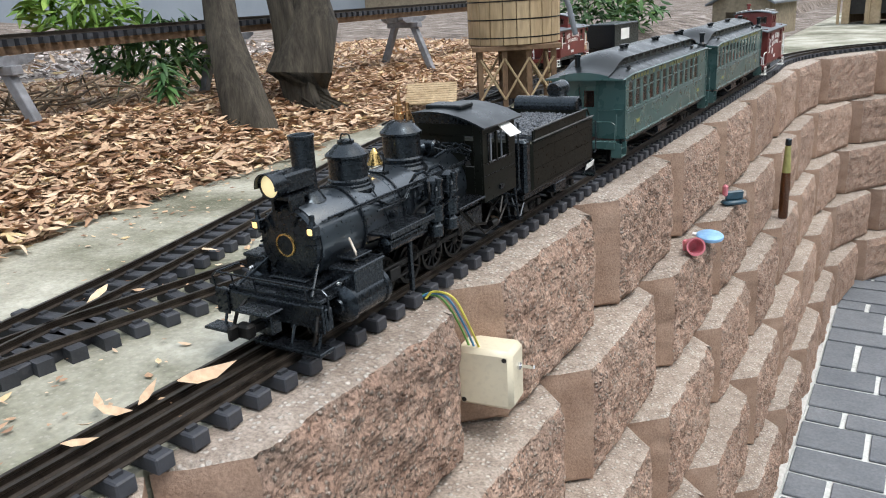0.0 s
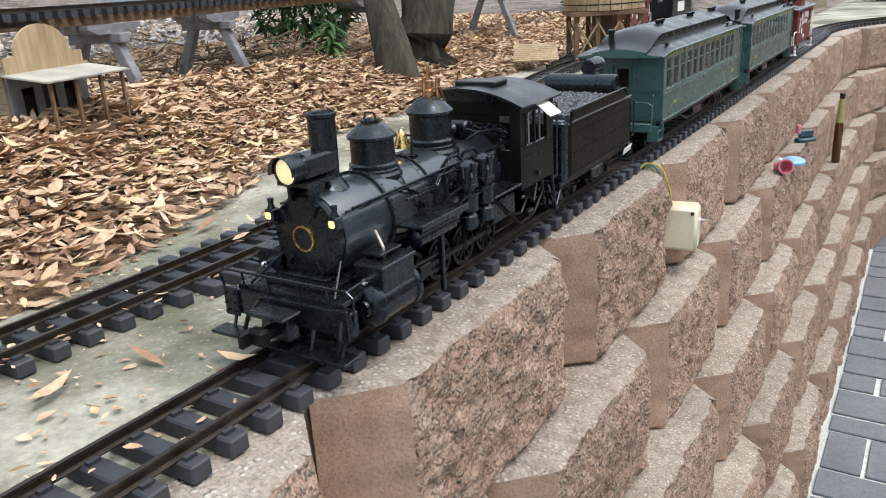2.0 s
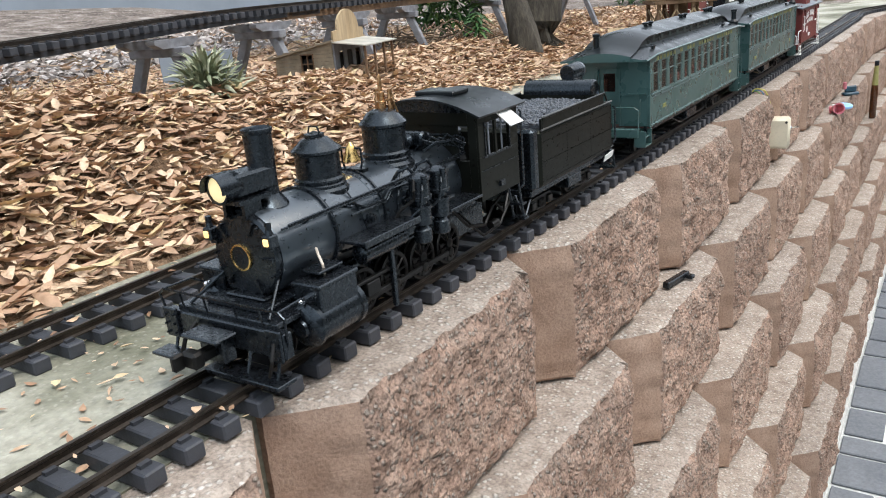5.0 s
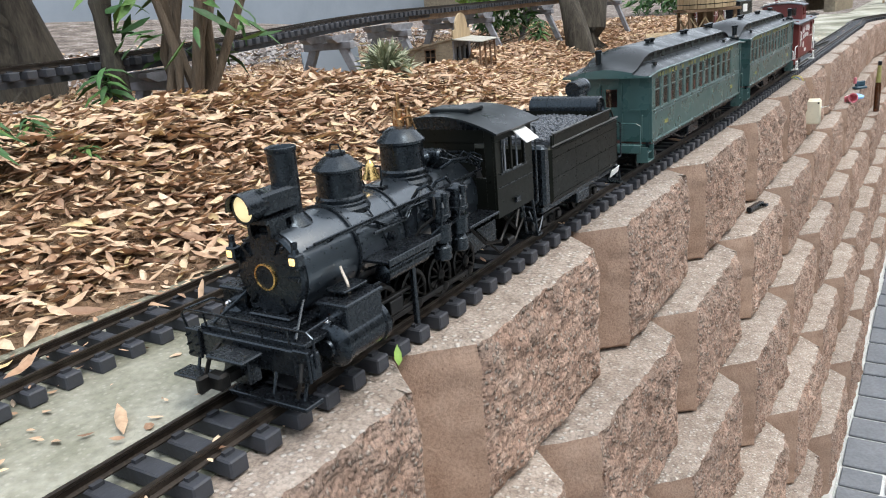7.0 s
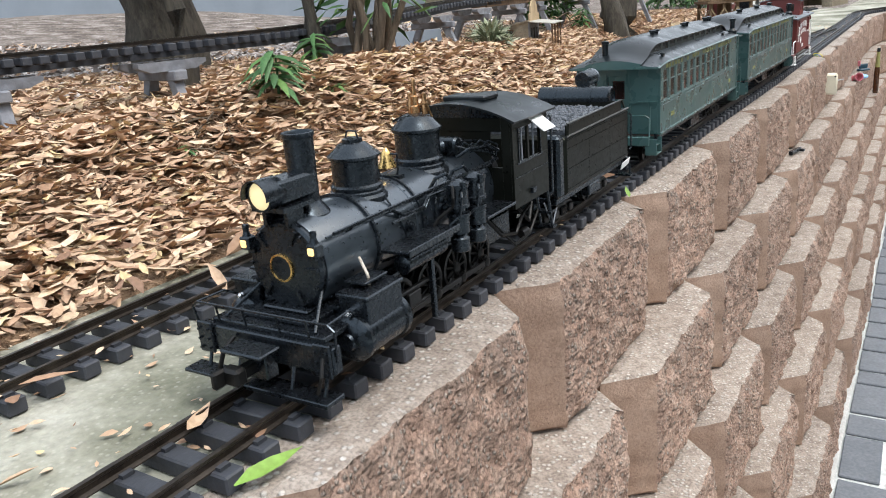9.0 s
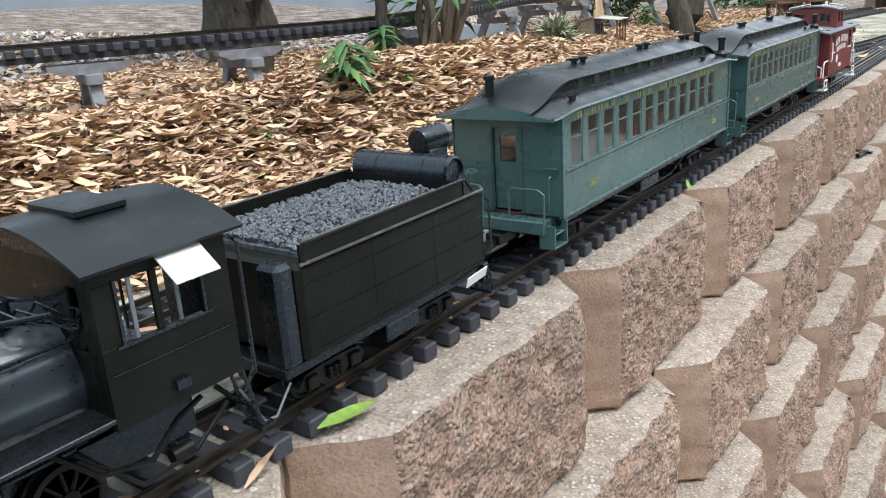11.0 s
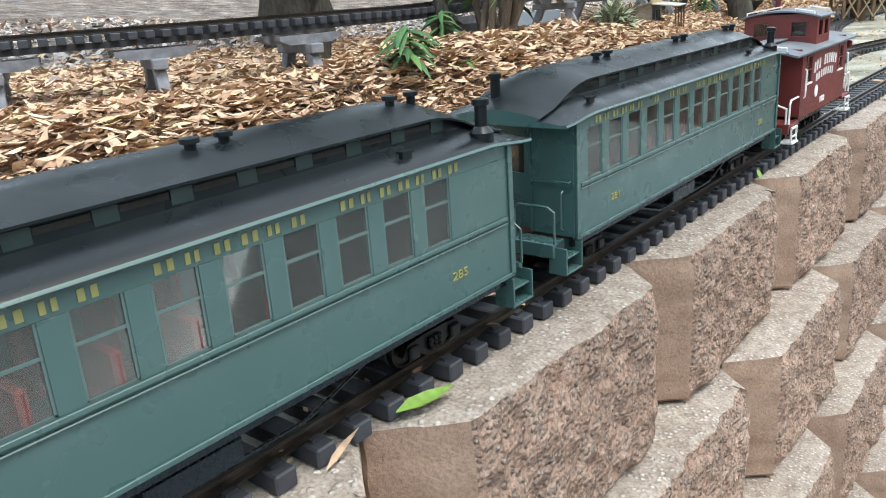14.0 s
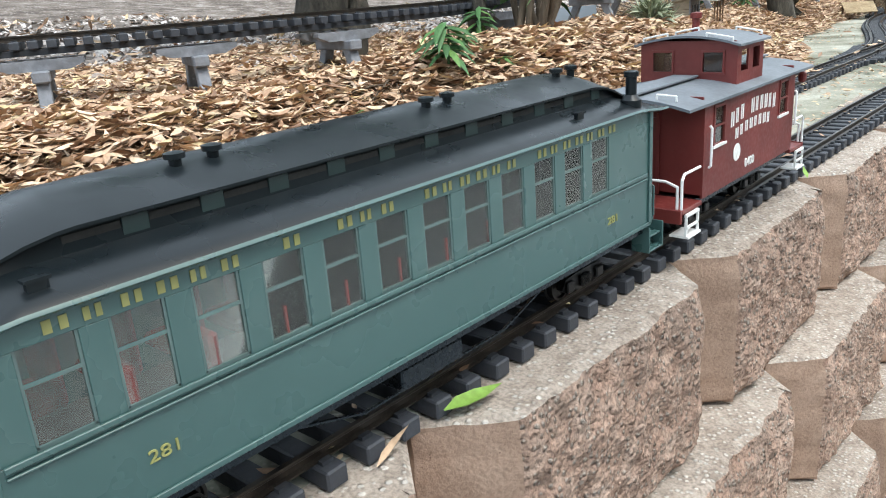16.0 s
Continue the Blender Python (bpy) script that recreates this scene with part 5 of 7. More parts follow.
def build_tender():
    T = thing("tender", "black riveted tender heaped with coal behind the locomotive", "tender")
    W = 0.0565
    part("tank", boxes((-W, W, 0.000, 0.196, 0.0405, 0.1010), bevel=0.003), M_TENDER, T)
    bm = bmesh.new()
    for s in (-1, 1):
        box(bm, s * (W - 0.001) - 0.001, s * (W - 0.001) + 0.001, 0.004, 0.170, 0.1010, 0.1125)
        pipe(bm, [(s * W, 0.006, 0.1015), (s * W, 0.008, 0.1125), (s * W, 0.172, 0.1135), (s * W, 0.180, 0.104)], 0.0013, 6)
    box(bm, -W, W, 0.168, 0.170, 0.1010, 0.1125)
    part("coal_board", bm, M_TENDER, T)
    # edge highlights painted as paler beads along tank and coal boards
    for s in (-1, 1):
        part("edge_bead", rod(bmesh.new(), (s * (W + 0.0004), 0.002, 0.1010), (s * (W + 0.0004), 0.194, 0.1010), 0.0011, seg=8), M_EDGELIGHT, T, "bead in a paler colour for the edge highlight")
        part("edge_bead", rod(bmesh.new(), (s * (W - 0.0005), 0.006, 0.1138), (s * (W - 0.0005), 0.170, 0.1138), 0.0009, seg=8), M_EDGELIGHT, T, "bead in a paler colour for the edge highlight")
    bm = bmesh.new()
    for s in (-1, 1):
        for z in (0.046, 0.067, 0.088, 0.0965):
            for k in range(62):
                y = 0.004 + k * 0.0031
                box(bm, s * W - 0.0003, s * W + 0.0004, y, y + 0.0013, z, z + 0.0011)
        for y in (0.0035, 0.065, 0.130, 0.1915):
            for k in range(16):
                z = 0.047 + k * 0.0032
                box(bm, s * W - 0.0003, s * W + 0.0004, y, y + 0.0011, z, z + 0.0013)
    ob = part("rivets", bm, M_TENDER, T)
    ob["kind"] = "stuff"
    # coal
    rnd = random.Random(8)
    bm = boxes((-W + 0.003, W - 0.003, 0.012, 0.166, 0.099, 0.1040))
    for k in range(3000):
        x, y = rnd.uniform(-W + 0.005, W - 0.005), rnd.uniform(0.014, 0.164)
        z = 0.1040 + 0.003 * (1 - (x / W) ** 2) + rnd.uniform(-0.001, 0.0012)
        m = Matrix.Translation((x, y, z)) @ Euler((rnd.random() * 6, rnd.random() * 6, rnd.random() * 6)).to_matrix().to_4x4() @ Matrix.Diagonal((rnd.uniform(0.7, 1.4), 1, rnd.uniform(0.6, 1.1), 1))
        bmesh.ops.create_icosphere(bm, subdivisions=1, radius=rnd.uniform(0.0011, 0.0021), matrix=m)
    ob = part("coal", bm, M_COAL, T, "heap of grey-black coal")
    ob["kind"] = "stuff"
    part("oil_drum", lathe(bmesh.new(), [(0.009, -0.046), (0.0115, -0.046), (0.0135, -0.0445), (0.0135, -0.024), (0.0139, -0.0238), (0.0139, -0.0212), (0.0135, -0.021), (0.0135, 0.021), (0.0139, 0.0212), (0.0139, 0.0238), (0.0135, 0.024), (0.0135, 0.0445), (0.0115, 0.046), (0.010, 0.043), (0.003, 0.042)], Matrix.Translation((-0.004, 0.181, 0.1150)) @ ACROSS, 26), M_BLACK, T, "", 40)
    bm = boxes((-0.006, 0.006, 0.198, 0.206, 0.101, 0.118), (-0.012, 0.012, 0.194, 0.214, 0.116, 0.119))
    lathe(bm, [(0.0092, 0), (0.0105, 0.002), (0.0105, 0.030), (0.0085, 0.032)], Matrix.Translation((0.0, 0.192, 0.1345)) @ ALONG, 22)
    box(bm, -0.009, 0.009, 0.196, 0.220, 0.119, 0.128, bevel=0.001)
    rod(bm, (-0.010, 0.222, 0.1015), (-0.010, 0.216, 0.118), 0.0010, seg=6)
    rod(bm, (0.010, 0.222, 0.1015), (0.010, 0.216, 0.118), 0.0010, seg=6)
    b = part("rear_lamp", bm, M_BLACK, T, "", 40)
    part("lamp_rim", lathe(bmesh.new(), [(0.0103, 0.0235), (0.0108, 0.026), (0.0103, 0.0290), (0.0086, 0.0292)], Matrix.Translation((0, 0.196, 0.1345)) @ Matrix.Diagonal((1.04, 1.04, 1.04, 1)) @ ALONG, 22), M_BOILER, b, "glossy black lamp rim", 40)
    part("water_hatch", lathe(bmesh.new(), [(0.013, 0.1010), (0.013, 0.1060), (0.0145, 0.1065), (0.0145, 0.1085), (0.006, 0.110)], Matrix.Translation((-0.02, 0.184, 0)), 20), M_BLACK, T, "", 40)
    part("underframe", boxes((-0.050, 0.050, -0.012, 0.205, 0.0325, 0.0400), (-0.020, 0.020, 0.0, 0.196, 0.022, 0.0325), (-0.054, 0.054, 0.196, 0.203, 0.0245, 0.0405), bevel=0.001), M_BLACK, T)
    part("tool_chest", boxes((0.032, 0.050, 0.080, 0.116, 0.020, 0.0325), bevel=0.001), M_BLACK, T)
    part("paper_tag", box(bmesh.new(), -0.0004, 0.0004, -0.013, 0.013, -0.0042, 0.0042, m=Matrix.Translation((0.0585, 0.178, 0.0365)) @ Matrix.Rotation(radians(16), 4, "Y") @ Matrix.Rotation(radians(5), 4, "X")), M_WHITE, T, "white tag hanging at the rear step")
    for s in (-1, 1):
        bm = boxes((s * 0.048 - 0.010, s * 0.048 + 0.010, 0.198, 0.210, 0.016, 0.0180))
        for q in (0.040, 0.056):
            rod(bm, (s * q, 0.204, 0.017), (s * q, 0.200, 0.034), 0.0011, seg=6)
        part("rear_step", bm, M_BLACK, T)
        bm = bmesh.new()
        pipe(bm, [(s * 0.0575, 0.196, 0.050), (s * 0.0590, 0.199, 0.052), (s * 0.0590, 0.199, 0.092), (s * 0.0575, 0.196, 0.094)], 0.0010, 6)
        part("rear_grab_rail", bm, M_BLACK, T)
    for x in (-0.024, 0.022):
        bm = bmesh.new()
        pipe(bm, [(x, -0.012, 0.036), (x + 0.004, -0.028, 0.020), (x - 0.002, -0.040, 0.036)], 0.0016, 7)
        part("water_hose", bm, M_STEEL, T)
    panels("tank_leg", M_BLACK, T, (-0.055, -0.036, -0.014, 0.0, 0.040, 0.104), (0.036, 0.055, -0.014, 0.0, 0.040, 0.104), bevel=0.003)
    truck(T, 0.043)
    truck(T, 0.153)
    coupler(T, 0.203, 1)
    return T


def coach_roof(car, L, mat):
    """Clerestory roof that dips to rounded hoods over both platforms."""
    y0, y1 = -0.021, L + 0.021
    ys = [y0, y0 + 0.003, y0 + 0.010, y0 + 0.020, y0 + 0.032, y0 + 0.045, y0 + 0.058, y0 + 0.070, y0 + 0.078]
    ys = ys + [y0 + 0.078 + (L + 0.042 - 0.156) * i / 8 for i in range(1, 8)] + [y1 - (y - y0) for y in ys[::-1]]
    bm = bmesh.new()
    rows = []
    for y in ys:
        e = min(y - y0, y1 - y)
        k = smooth01((e - 0.018) / 0.062)
        dip = 0.010 * (1 - smooth01(e / 0.055)) + 0.0012 * (1 - smooth01(e / 0.006))
        lowdip = 0.004 * (1 - smooth01(e / 0.05))
        half = [(0.0612, 0.1384 - lowdip), (0.0624, 0.1394 - lowdip), (0.0616, 0.1410 - lowdip), (0.0556, 0.1446 - 0.7 * dip), (0.0450, 0.1478 - 0.85 * dip), (0.0365, 0.1505 - dip), (0.0350, 0.1507 + 0.0088 * k - dip), (0.0392, 0.1510 + 0.0090 * k - dip), (0.0392, 0.1522 + 0.0092 * k - dip), (0.026, 0.1550 + 0.0115 * k - dip), (0.013, 0.1568 + 0.0130 * k - dip)]
        prof = half + [(0.0, 0.1575 + 0.0135 * k - dip)] + [(-x, z) for x, z in half[::-1]]
        rows.append([bm.verts.new((x, y, z)) for x, z in prof])
    for a, b in zip(rows, rows[1:]):
        for i in range(len(a) - 1):
            bm.faces.new((a[i], a[i + 1], b[i + 1], b[i])).material_index = 1 if i in (0, 1, len(a) - 2, len(a) - 3) else 0
        bm.faces.new((a[-1], a[0], b[0], b[-1])).material_index = 1
    bm.faces.new(rows[0][::-1]).material_index = 1
    bm.faces.new(rows[-1]).material_index = 1
    bmesh.ops.recalc_face_normals(bm, faces=bm.faces)
    return part("roof", bm, [mat, M_GREEN], car, "black clerestory roof with green edges", 38)


def build_coach(number, label):
    """Body from y = 0 to y = L; platforms at both ends."""
    C = thing("coach", label, "passenger coach", group="passenger coaches")
    L, W, PW, N = 0.498, 0.0575, 0.0355, 12
    zb, z0, z1, zt = 0.045, 0.0885, 0.1282, 0.1398
    wins = [(0.0185 + i * PW, 0.0185 + i * PW + 0.0235) for i in range(N)]
    for s in (-1, 1):
        xa, xb = (W - 0.0022, W) if s > 0 else (-W, -W + 0.0022)
        part("side_panel", boxes((xa, xb, 0.0, L, zb, z0 - 0.001), bevel=0.0004), M_GREEN, C)
        part("letterboard", boxes((xa, xb, 0.0, L, z1, zt), bevel=0.0003), M_GREEN, C)
        out = (W, W + 0.0016) if s > 0 else (-W - 0.0016, -W)
        part("window_sill", boxes((*out, 0.006, L - 0.006, z0 - 0.0030, z0 - 0.0004), (*out, 0.006, L - 0.006, z0 - 0.0058, z0 - 0.0048), bevel=0.0003), M_GREEN, C)
        part("eave_moulding", boxes((*out, 0.0, L, zt - 0.0026, zt - 0.0010), bevel=0.0003), M_GREEN, C)
        edges = [0.0] + [v for w in wins for v in w] + [L]
        for a, b in zip(edges[::2], edges[1::2]):
            part("window_post", boxes((xa, xb, a, b, z0 - 0.001, z1), bevel=0.0003), M_GREEN, C)
        part("corner_post", boxes((min(out), max(out), -0.001, 0.004, zb, zt), bevel=0.0003), M_GREEN, C)
        part("corner_post", boxes((min(out), max(out), L - 0.004, L + 0.001, zb, zt), bevel=0.0003), M_GREEN, C)
        part("belt_rail", boxes((*out, 0.0, L, zb - 0.0012, zb + 0.0018), bevel=0.0003), M_GREEN, C)
        xg = s * (W - 0.0014)
        for a, b in wins:
            w = part("window_pane", boxes((xg - 0.0002, xg + 0.0002, a, b, z0, z1)), M_GLASS, C)
            w.visible_shadow = False
            part("sash", boxes((xg - 0.0004, xg + 0.0008, a, b, z0 + 0.0245, z0 + 0.0258), (xg - 0.0004, xg + 0.0007, a, a + 0.0012, z0, z1), (xg - 0.0004, xg + 0.0007, b - 0.0012, b, z0, z1), (xg - 0.0004, xg + 0.0007, a, b, z0 - 0.0008, z0 + 0.0009)), M_SASH, w)
    # lining, floor, seats
    part("floor", boxes((-W + 0.003, W - 0.003, 0.003, L - 0.003, zb - 0.003, zb + 0.002)), M_INSIDE, C)
    part("ceiling", boxes((-0.045, 0.045, 0.006, L - 0.006, 0.1385, 0.1400)), M_CREAM, C)
    for i in range(11):
        y = 0.040 + i * 0.0385
        for s in (-1, 1):
            xa, xb = (0.022, 0.056) if s > 0 else (-0.056, -0.022)
            part("seat", boxes((xa, xb, y, y + 0.018, zb + 0.016, zb + 0.024), (xa, xb, y + 0.016, y + 0.021, zb + 0.016, zb + 0.060), bevel=0.002), M_SEAT, C)
    # clerestory panes
    roof = coach_roof(C, L, M_ROOF)
    for s in (-1, 1):
        for i in range(11):
            y = 0.052 + i * 0.0368
            xa = s * 0.0352
            part("vent_pane", boxes((min(xa, xa + s * 0.0006), max(xa, xa + s * 0.0006), y, y + 0.024, 0.1528, 0.1580)), M_DARKVOID, roof)
            part("vent_frame", boxes((min(xa, xa + s * 0.0012), max(xa, xa + s * 0.0012), y + 0.0245, y + 0.0360, 0.1516, 0.1590)), M_TRIM, roof)
    for y, x, hgt in ((0.008, -0.020, 0.020), (L - 0.052, 0.052, 0.0)):
        bm = bmesh.new()
        if hgt:
            lathe(bm, [(0.0042, 0.150), (0.0042, 0.166), (0.0052, 0.1665), (0.0052, 0.170), (0.002, 0.171)], Matrix.Translation((x, y, 0)), 14)
        else:
            lathe(bm, [(0.0078, 0.1395), (0.0078, 0.148), (0.0052, 0.151), (0.0042, 0.152), (0.0042, 0.165), (0.0056, 0.1655), (0.0056, 0.169), (0.002, 0.170)], Matrix.Translation((x, y + 0.03, 0)), 16)
        part("smoke_jack", bm, M_ROOF, roof, "", 40)
    for y in (0.118, 0.290, 0.435):
        for q in (0.0, 0.020):
            bm = bmesh.new()
            lathe(bm, [(0.0030, 0.166), (0.0030, 0.1725), (0.0050, 0.1730), (0.0050, 0.1755), (0.002, 0.1762)], Matrix.Translation((0.012, y + q, 0)), 12)
            part("roof_vent", bm, M_ROOF, roof, "", 40)
    for y in (0.030, L - 0.10):
        bm = boxes((0.0500, 0.0530, y, y + 0.008, 0.1450, 0.1490), (0.0490, 0.0540, y - 0.001, y + 0.009, 0.1490, 0.1503))
        part("roof_vent", bm, M_ROOF, roof)
    # ends: wall with recessed door, window, rails, platform, steps
    for end in (0, 1):
        f = (lambda a, b: (min(a, b), max(a, b))) if end == 0 else (lambda a, b: (L - max(a, b), L - min(a, b)))
        y = lambda v: v if end == 0 else L - v
        part("end_panel", boxes((-W + 0.0022, -0.0145, *f(0.0, 0.0022), zb, zt - 0.002), (0.0145, W - 0.0022, *f(0.0, 0.0022), zb, zt - 0.002), (-0.0145, 0.0145, *f(0.0, 0.0022), 0.1240, zt + 0.002), bevel=0.0003), M_GREEN, C)
        d = part("end_door", boxes((-0.0145, -0.0085, *f(0.003, 0.005), zb, 0.1240), (0.0085, 0.0145, *f(0.003, 0.005), zb, 0.1240), (-0.0085, 0.0085, *f(0.003, 0.005), zb, 0.092), (-0.0085, 0.0085, *f(0.003, 0.005), 0.1170, 0.1240), (-0.0145, 0.0145, *f(0.0022, 0.003), 0.066, 0.068)), M_GREEN, C)
        g = part("door_pane", boxes((-0.0085, 0.0085, *f(0.0038, 0.0042), 0.092, 0.1170)), M_GLASS, d)
        g.visible_shadow = False
        part("end_moulding", boxes((-W + 0.002, -0.016, *f(-0.0010, 0.0), 0.0860, 0.0880), (0.016, W - 0.002, *f(-0.0010, 0.0), 0.0860, 0.0880), (-0.0175, -0.0155, *f(-0.0014, 0.0), zb, 0.126), (0.0155, 0.0175, *f(-0.0014, 0.0), zb, 0.126)), M_GREEN, C)
        part("platform", boxes((-0.046, 0.046, *f(-0.0195, 0.0), 0.0390, 0.0430), (-0.050, 0.050, *f(-0.0230, -0.0195), 0.0330, 0.0450), bevel=0.0008), M_GREEN, C)
        for s in (-1, 1):
            bm = boxes((min(s * 0.044, s * 0.058), max(s * 0.044, s * 0.058), *f(-0.0190, 0.0030), 0.0320, 0.0335), (min(s * 0.050, s * 0.060), max(s * 0.050, s * 0.060), *f(-0.0190, 0.0030), 0.0205, 0.0220), (min(s * 0.044, s * 0.060), max(s * 0.044, s * 0.060), *f(-0.0205, -0.0190), 0.0200, 0.0420), (min(s * 0.044, s * 0.060), max(s * 0.044, s * 0.060), *f(0.0030, 0.0045), 0.0200, 0.0420), bevel=0.0003)
            part("step", bm, M_GREEN, C)
            bm = bmesh.new()
            pipe(bm, [(s * 0.050, y(-0.0215), 0.045), (s * 0.050, y(-0.0215), 0.070), (s * 0.044, y(-0.0215), 0.074), (s * 0.018, y(-0.0215), 0.074), (s * 0.014, y(-0.0215), 0.070), (s * 0.014, y(-0.0215), 0.045)], 0.0010, 7)
            part("platform_rail", bm, M_GREEN, C)
            bm = bmesh.new()
            pipe(bm, [(s * 0.046, y(-0.001), 0.050), (s * 0.046, y(-0.004), 0.052), (s * 0.046, y(-0.004), 0.080), (s * 0.046, y(-0.001), 0.082)], 0.0008, 6)
            part("grab_rail", bm, M_GREEN, C)
            bm = bmesh.new()
            pipe(bm, [(s * 0.053, y(-0.001), 0.090), (s * 0.053, y(-0.005), 0.090), (s * 0.030, y(-0.005), 0.090), (s * 0.030, y(-0.001), 0.090)], 0.0007, 6)
            part("grab_rail", bm, M_GREEN, C)
        bm = bmesh.new()
        rod(bm, (-0.030, y(-0.0215), 0.040), (-0.030, y(-0.0215), 0.086), 0.0010, seg=6)
        bmesh.ops.create_icosphere(bm, subdivisions=1, radius=0.0016, matrix=Matrix.Translation((-0.030, y(-0.0215), 0.086)))
        pipe(bm, [(-0.030 + 0.0098 * math.cos(0.628 * k), y(-0.0215) + 0.0098 * math.sin(0.628 * k), 0.086) for k in range(11)], 0.0008, 6)
        for k in range(4):
            rod(bm, (-0.030, y(-0.0215), 0.086), (-0.030 + 0.0095 * math.cos(1.5708 * k + 0.4), y(-0.0215) + 0.0095 * math.sin(1.5708 * k + 0.4), 0.086), 0.0006, seg=5)
        part("brake_wheel", bm, M_GREEN, C)
        part("draft_gear", boxes((-0.008, 0.008, *f(-0.030, 0.0), 0.0200, 0.0310), bevel=0.001), M_STEEL, C)
        coupler(C, -0.028 if end == 0 else L + 0.028, -1 if end == 0 else 1)
        bm = bmesh.new()
        pipe(bm, [(-0.014, y(-0.0215), 0.034), (-0.016, y(-0.034), 0.026), (-0.012, y(-0.044), 0.014)], 0.0013, 6)
        part("air_hose", bm, M_STEEL, C)
    # underframe
    part("underframe", boxes((-0.040, 0.040, -0.019, L + 0.019, 0.0310, 0.0390), (-0.054, -0.050, 0.0, L, 0.0370, 0.0455), (0.050, 0.054, 0.0, L, 0.0370, 0.0455)), M_BLACK, C)
    for s in (-1, 1):
        bm = bmesh.new()
        pipe(bm, [(s * 0.045, 0.12, 0.038), (s * 0.045, 0.185, 0.0185), (s * 0.045, 0.313, 0.0185), (s * 0.045, 0.378, 0.038)], 0.0011, 6)
        part("truss_rod", bm, M_BLACK, C)
    part("battery_box", boxes((0.022, 0.046, 0.215, 0.270, 0.0170, 0.0310), bevel=0.001), M_BLACK, C)
    part("brake_cylinder", lathe(bmesh.new(), [(0.004, 0.16), (0.0075, 0.162), (0.0075, 0.196), (0.004, 0.198)], Matrix.Translation((-0.02, 0, 0.022)) @ ALONG, 14), M_BLACK, C)
    truck(C, 0.062, 0.0125, 0.0215)
    truck(C, L - 0.062, 0.0125, 0.0215)
    # writing
    bar_text("gold_lettering", [6, 1, 3, 6, 7], 0.030, 0.0150, 0.0056, C, M_GOLD, 1, W + 0.0001, 0.1330)
    face = Matrix.Rotation(radians(90), 4, "Z") @ Matrix.Rotation(radians(90), 4, "X")
    for y in (0.065, L - 0.060):
        lettering("car_number", number, 0.0080, Matrix.Translation((W + 0.0004, y, 0.0640)) @ face @ Matrix.Diagonal((1.35, 1, 1, 1)), M_GOLD, C)
    return C


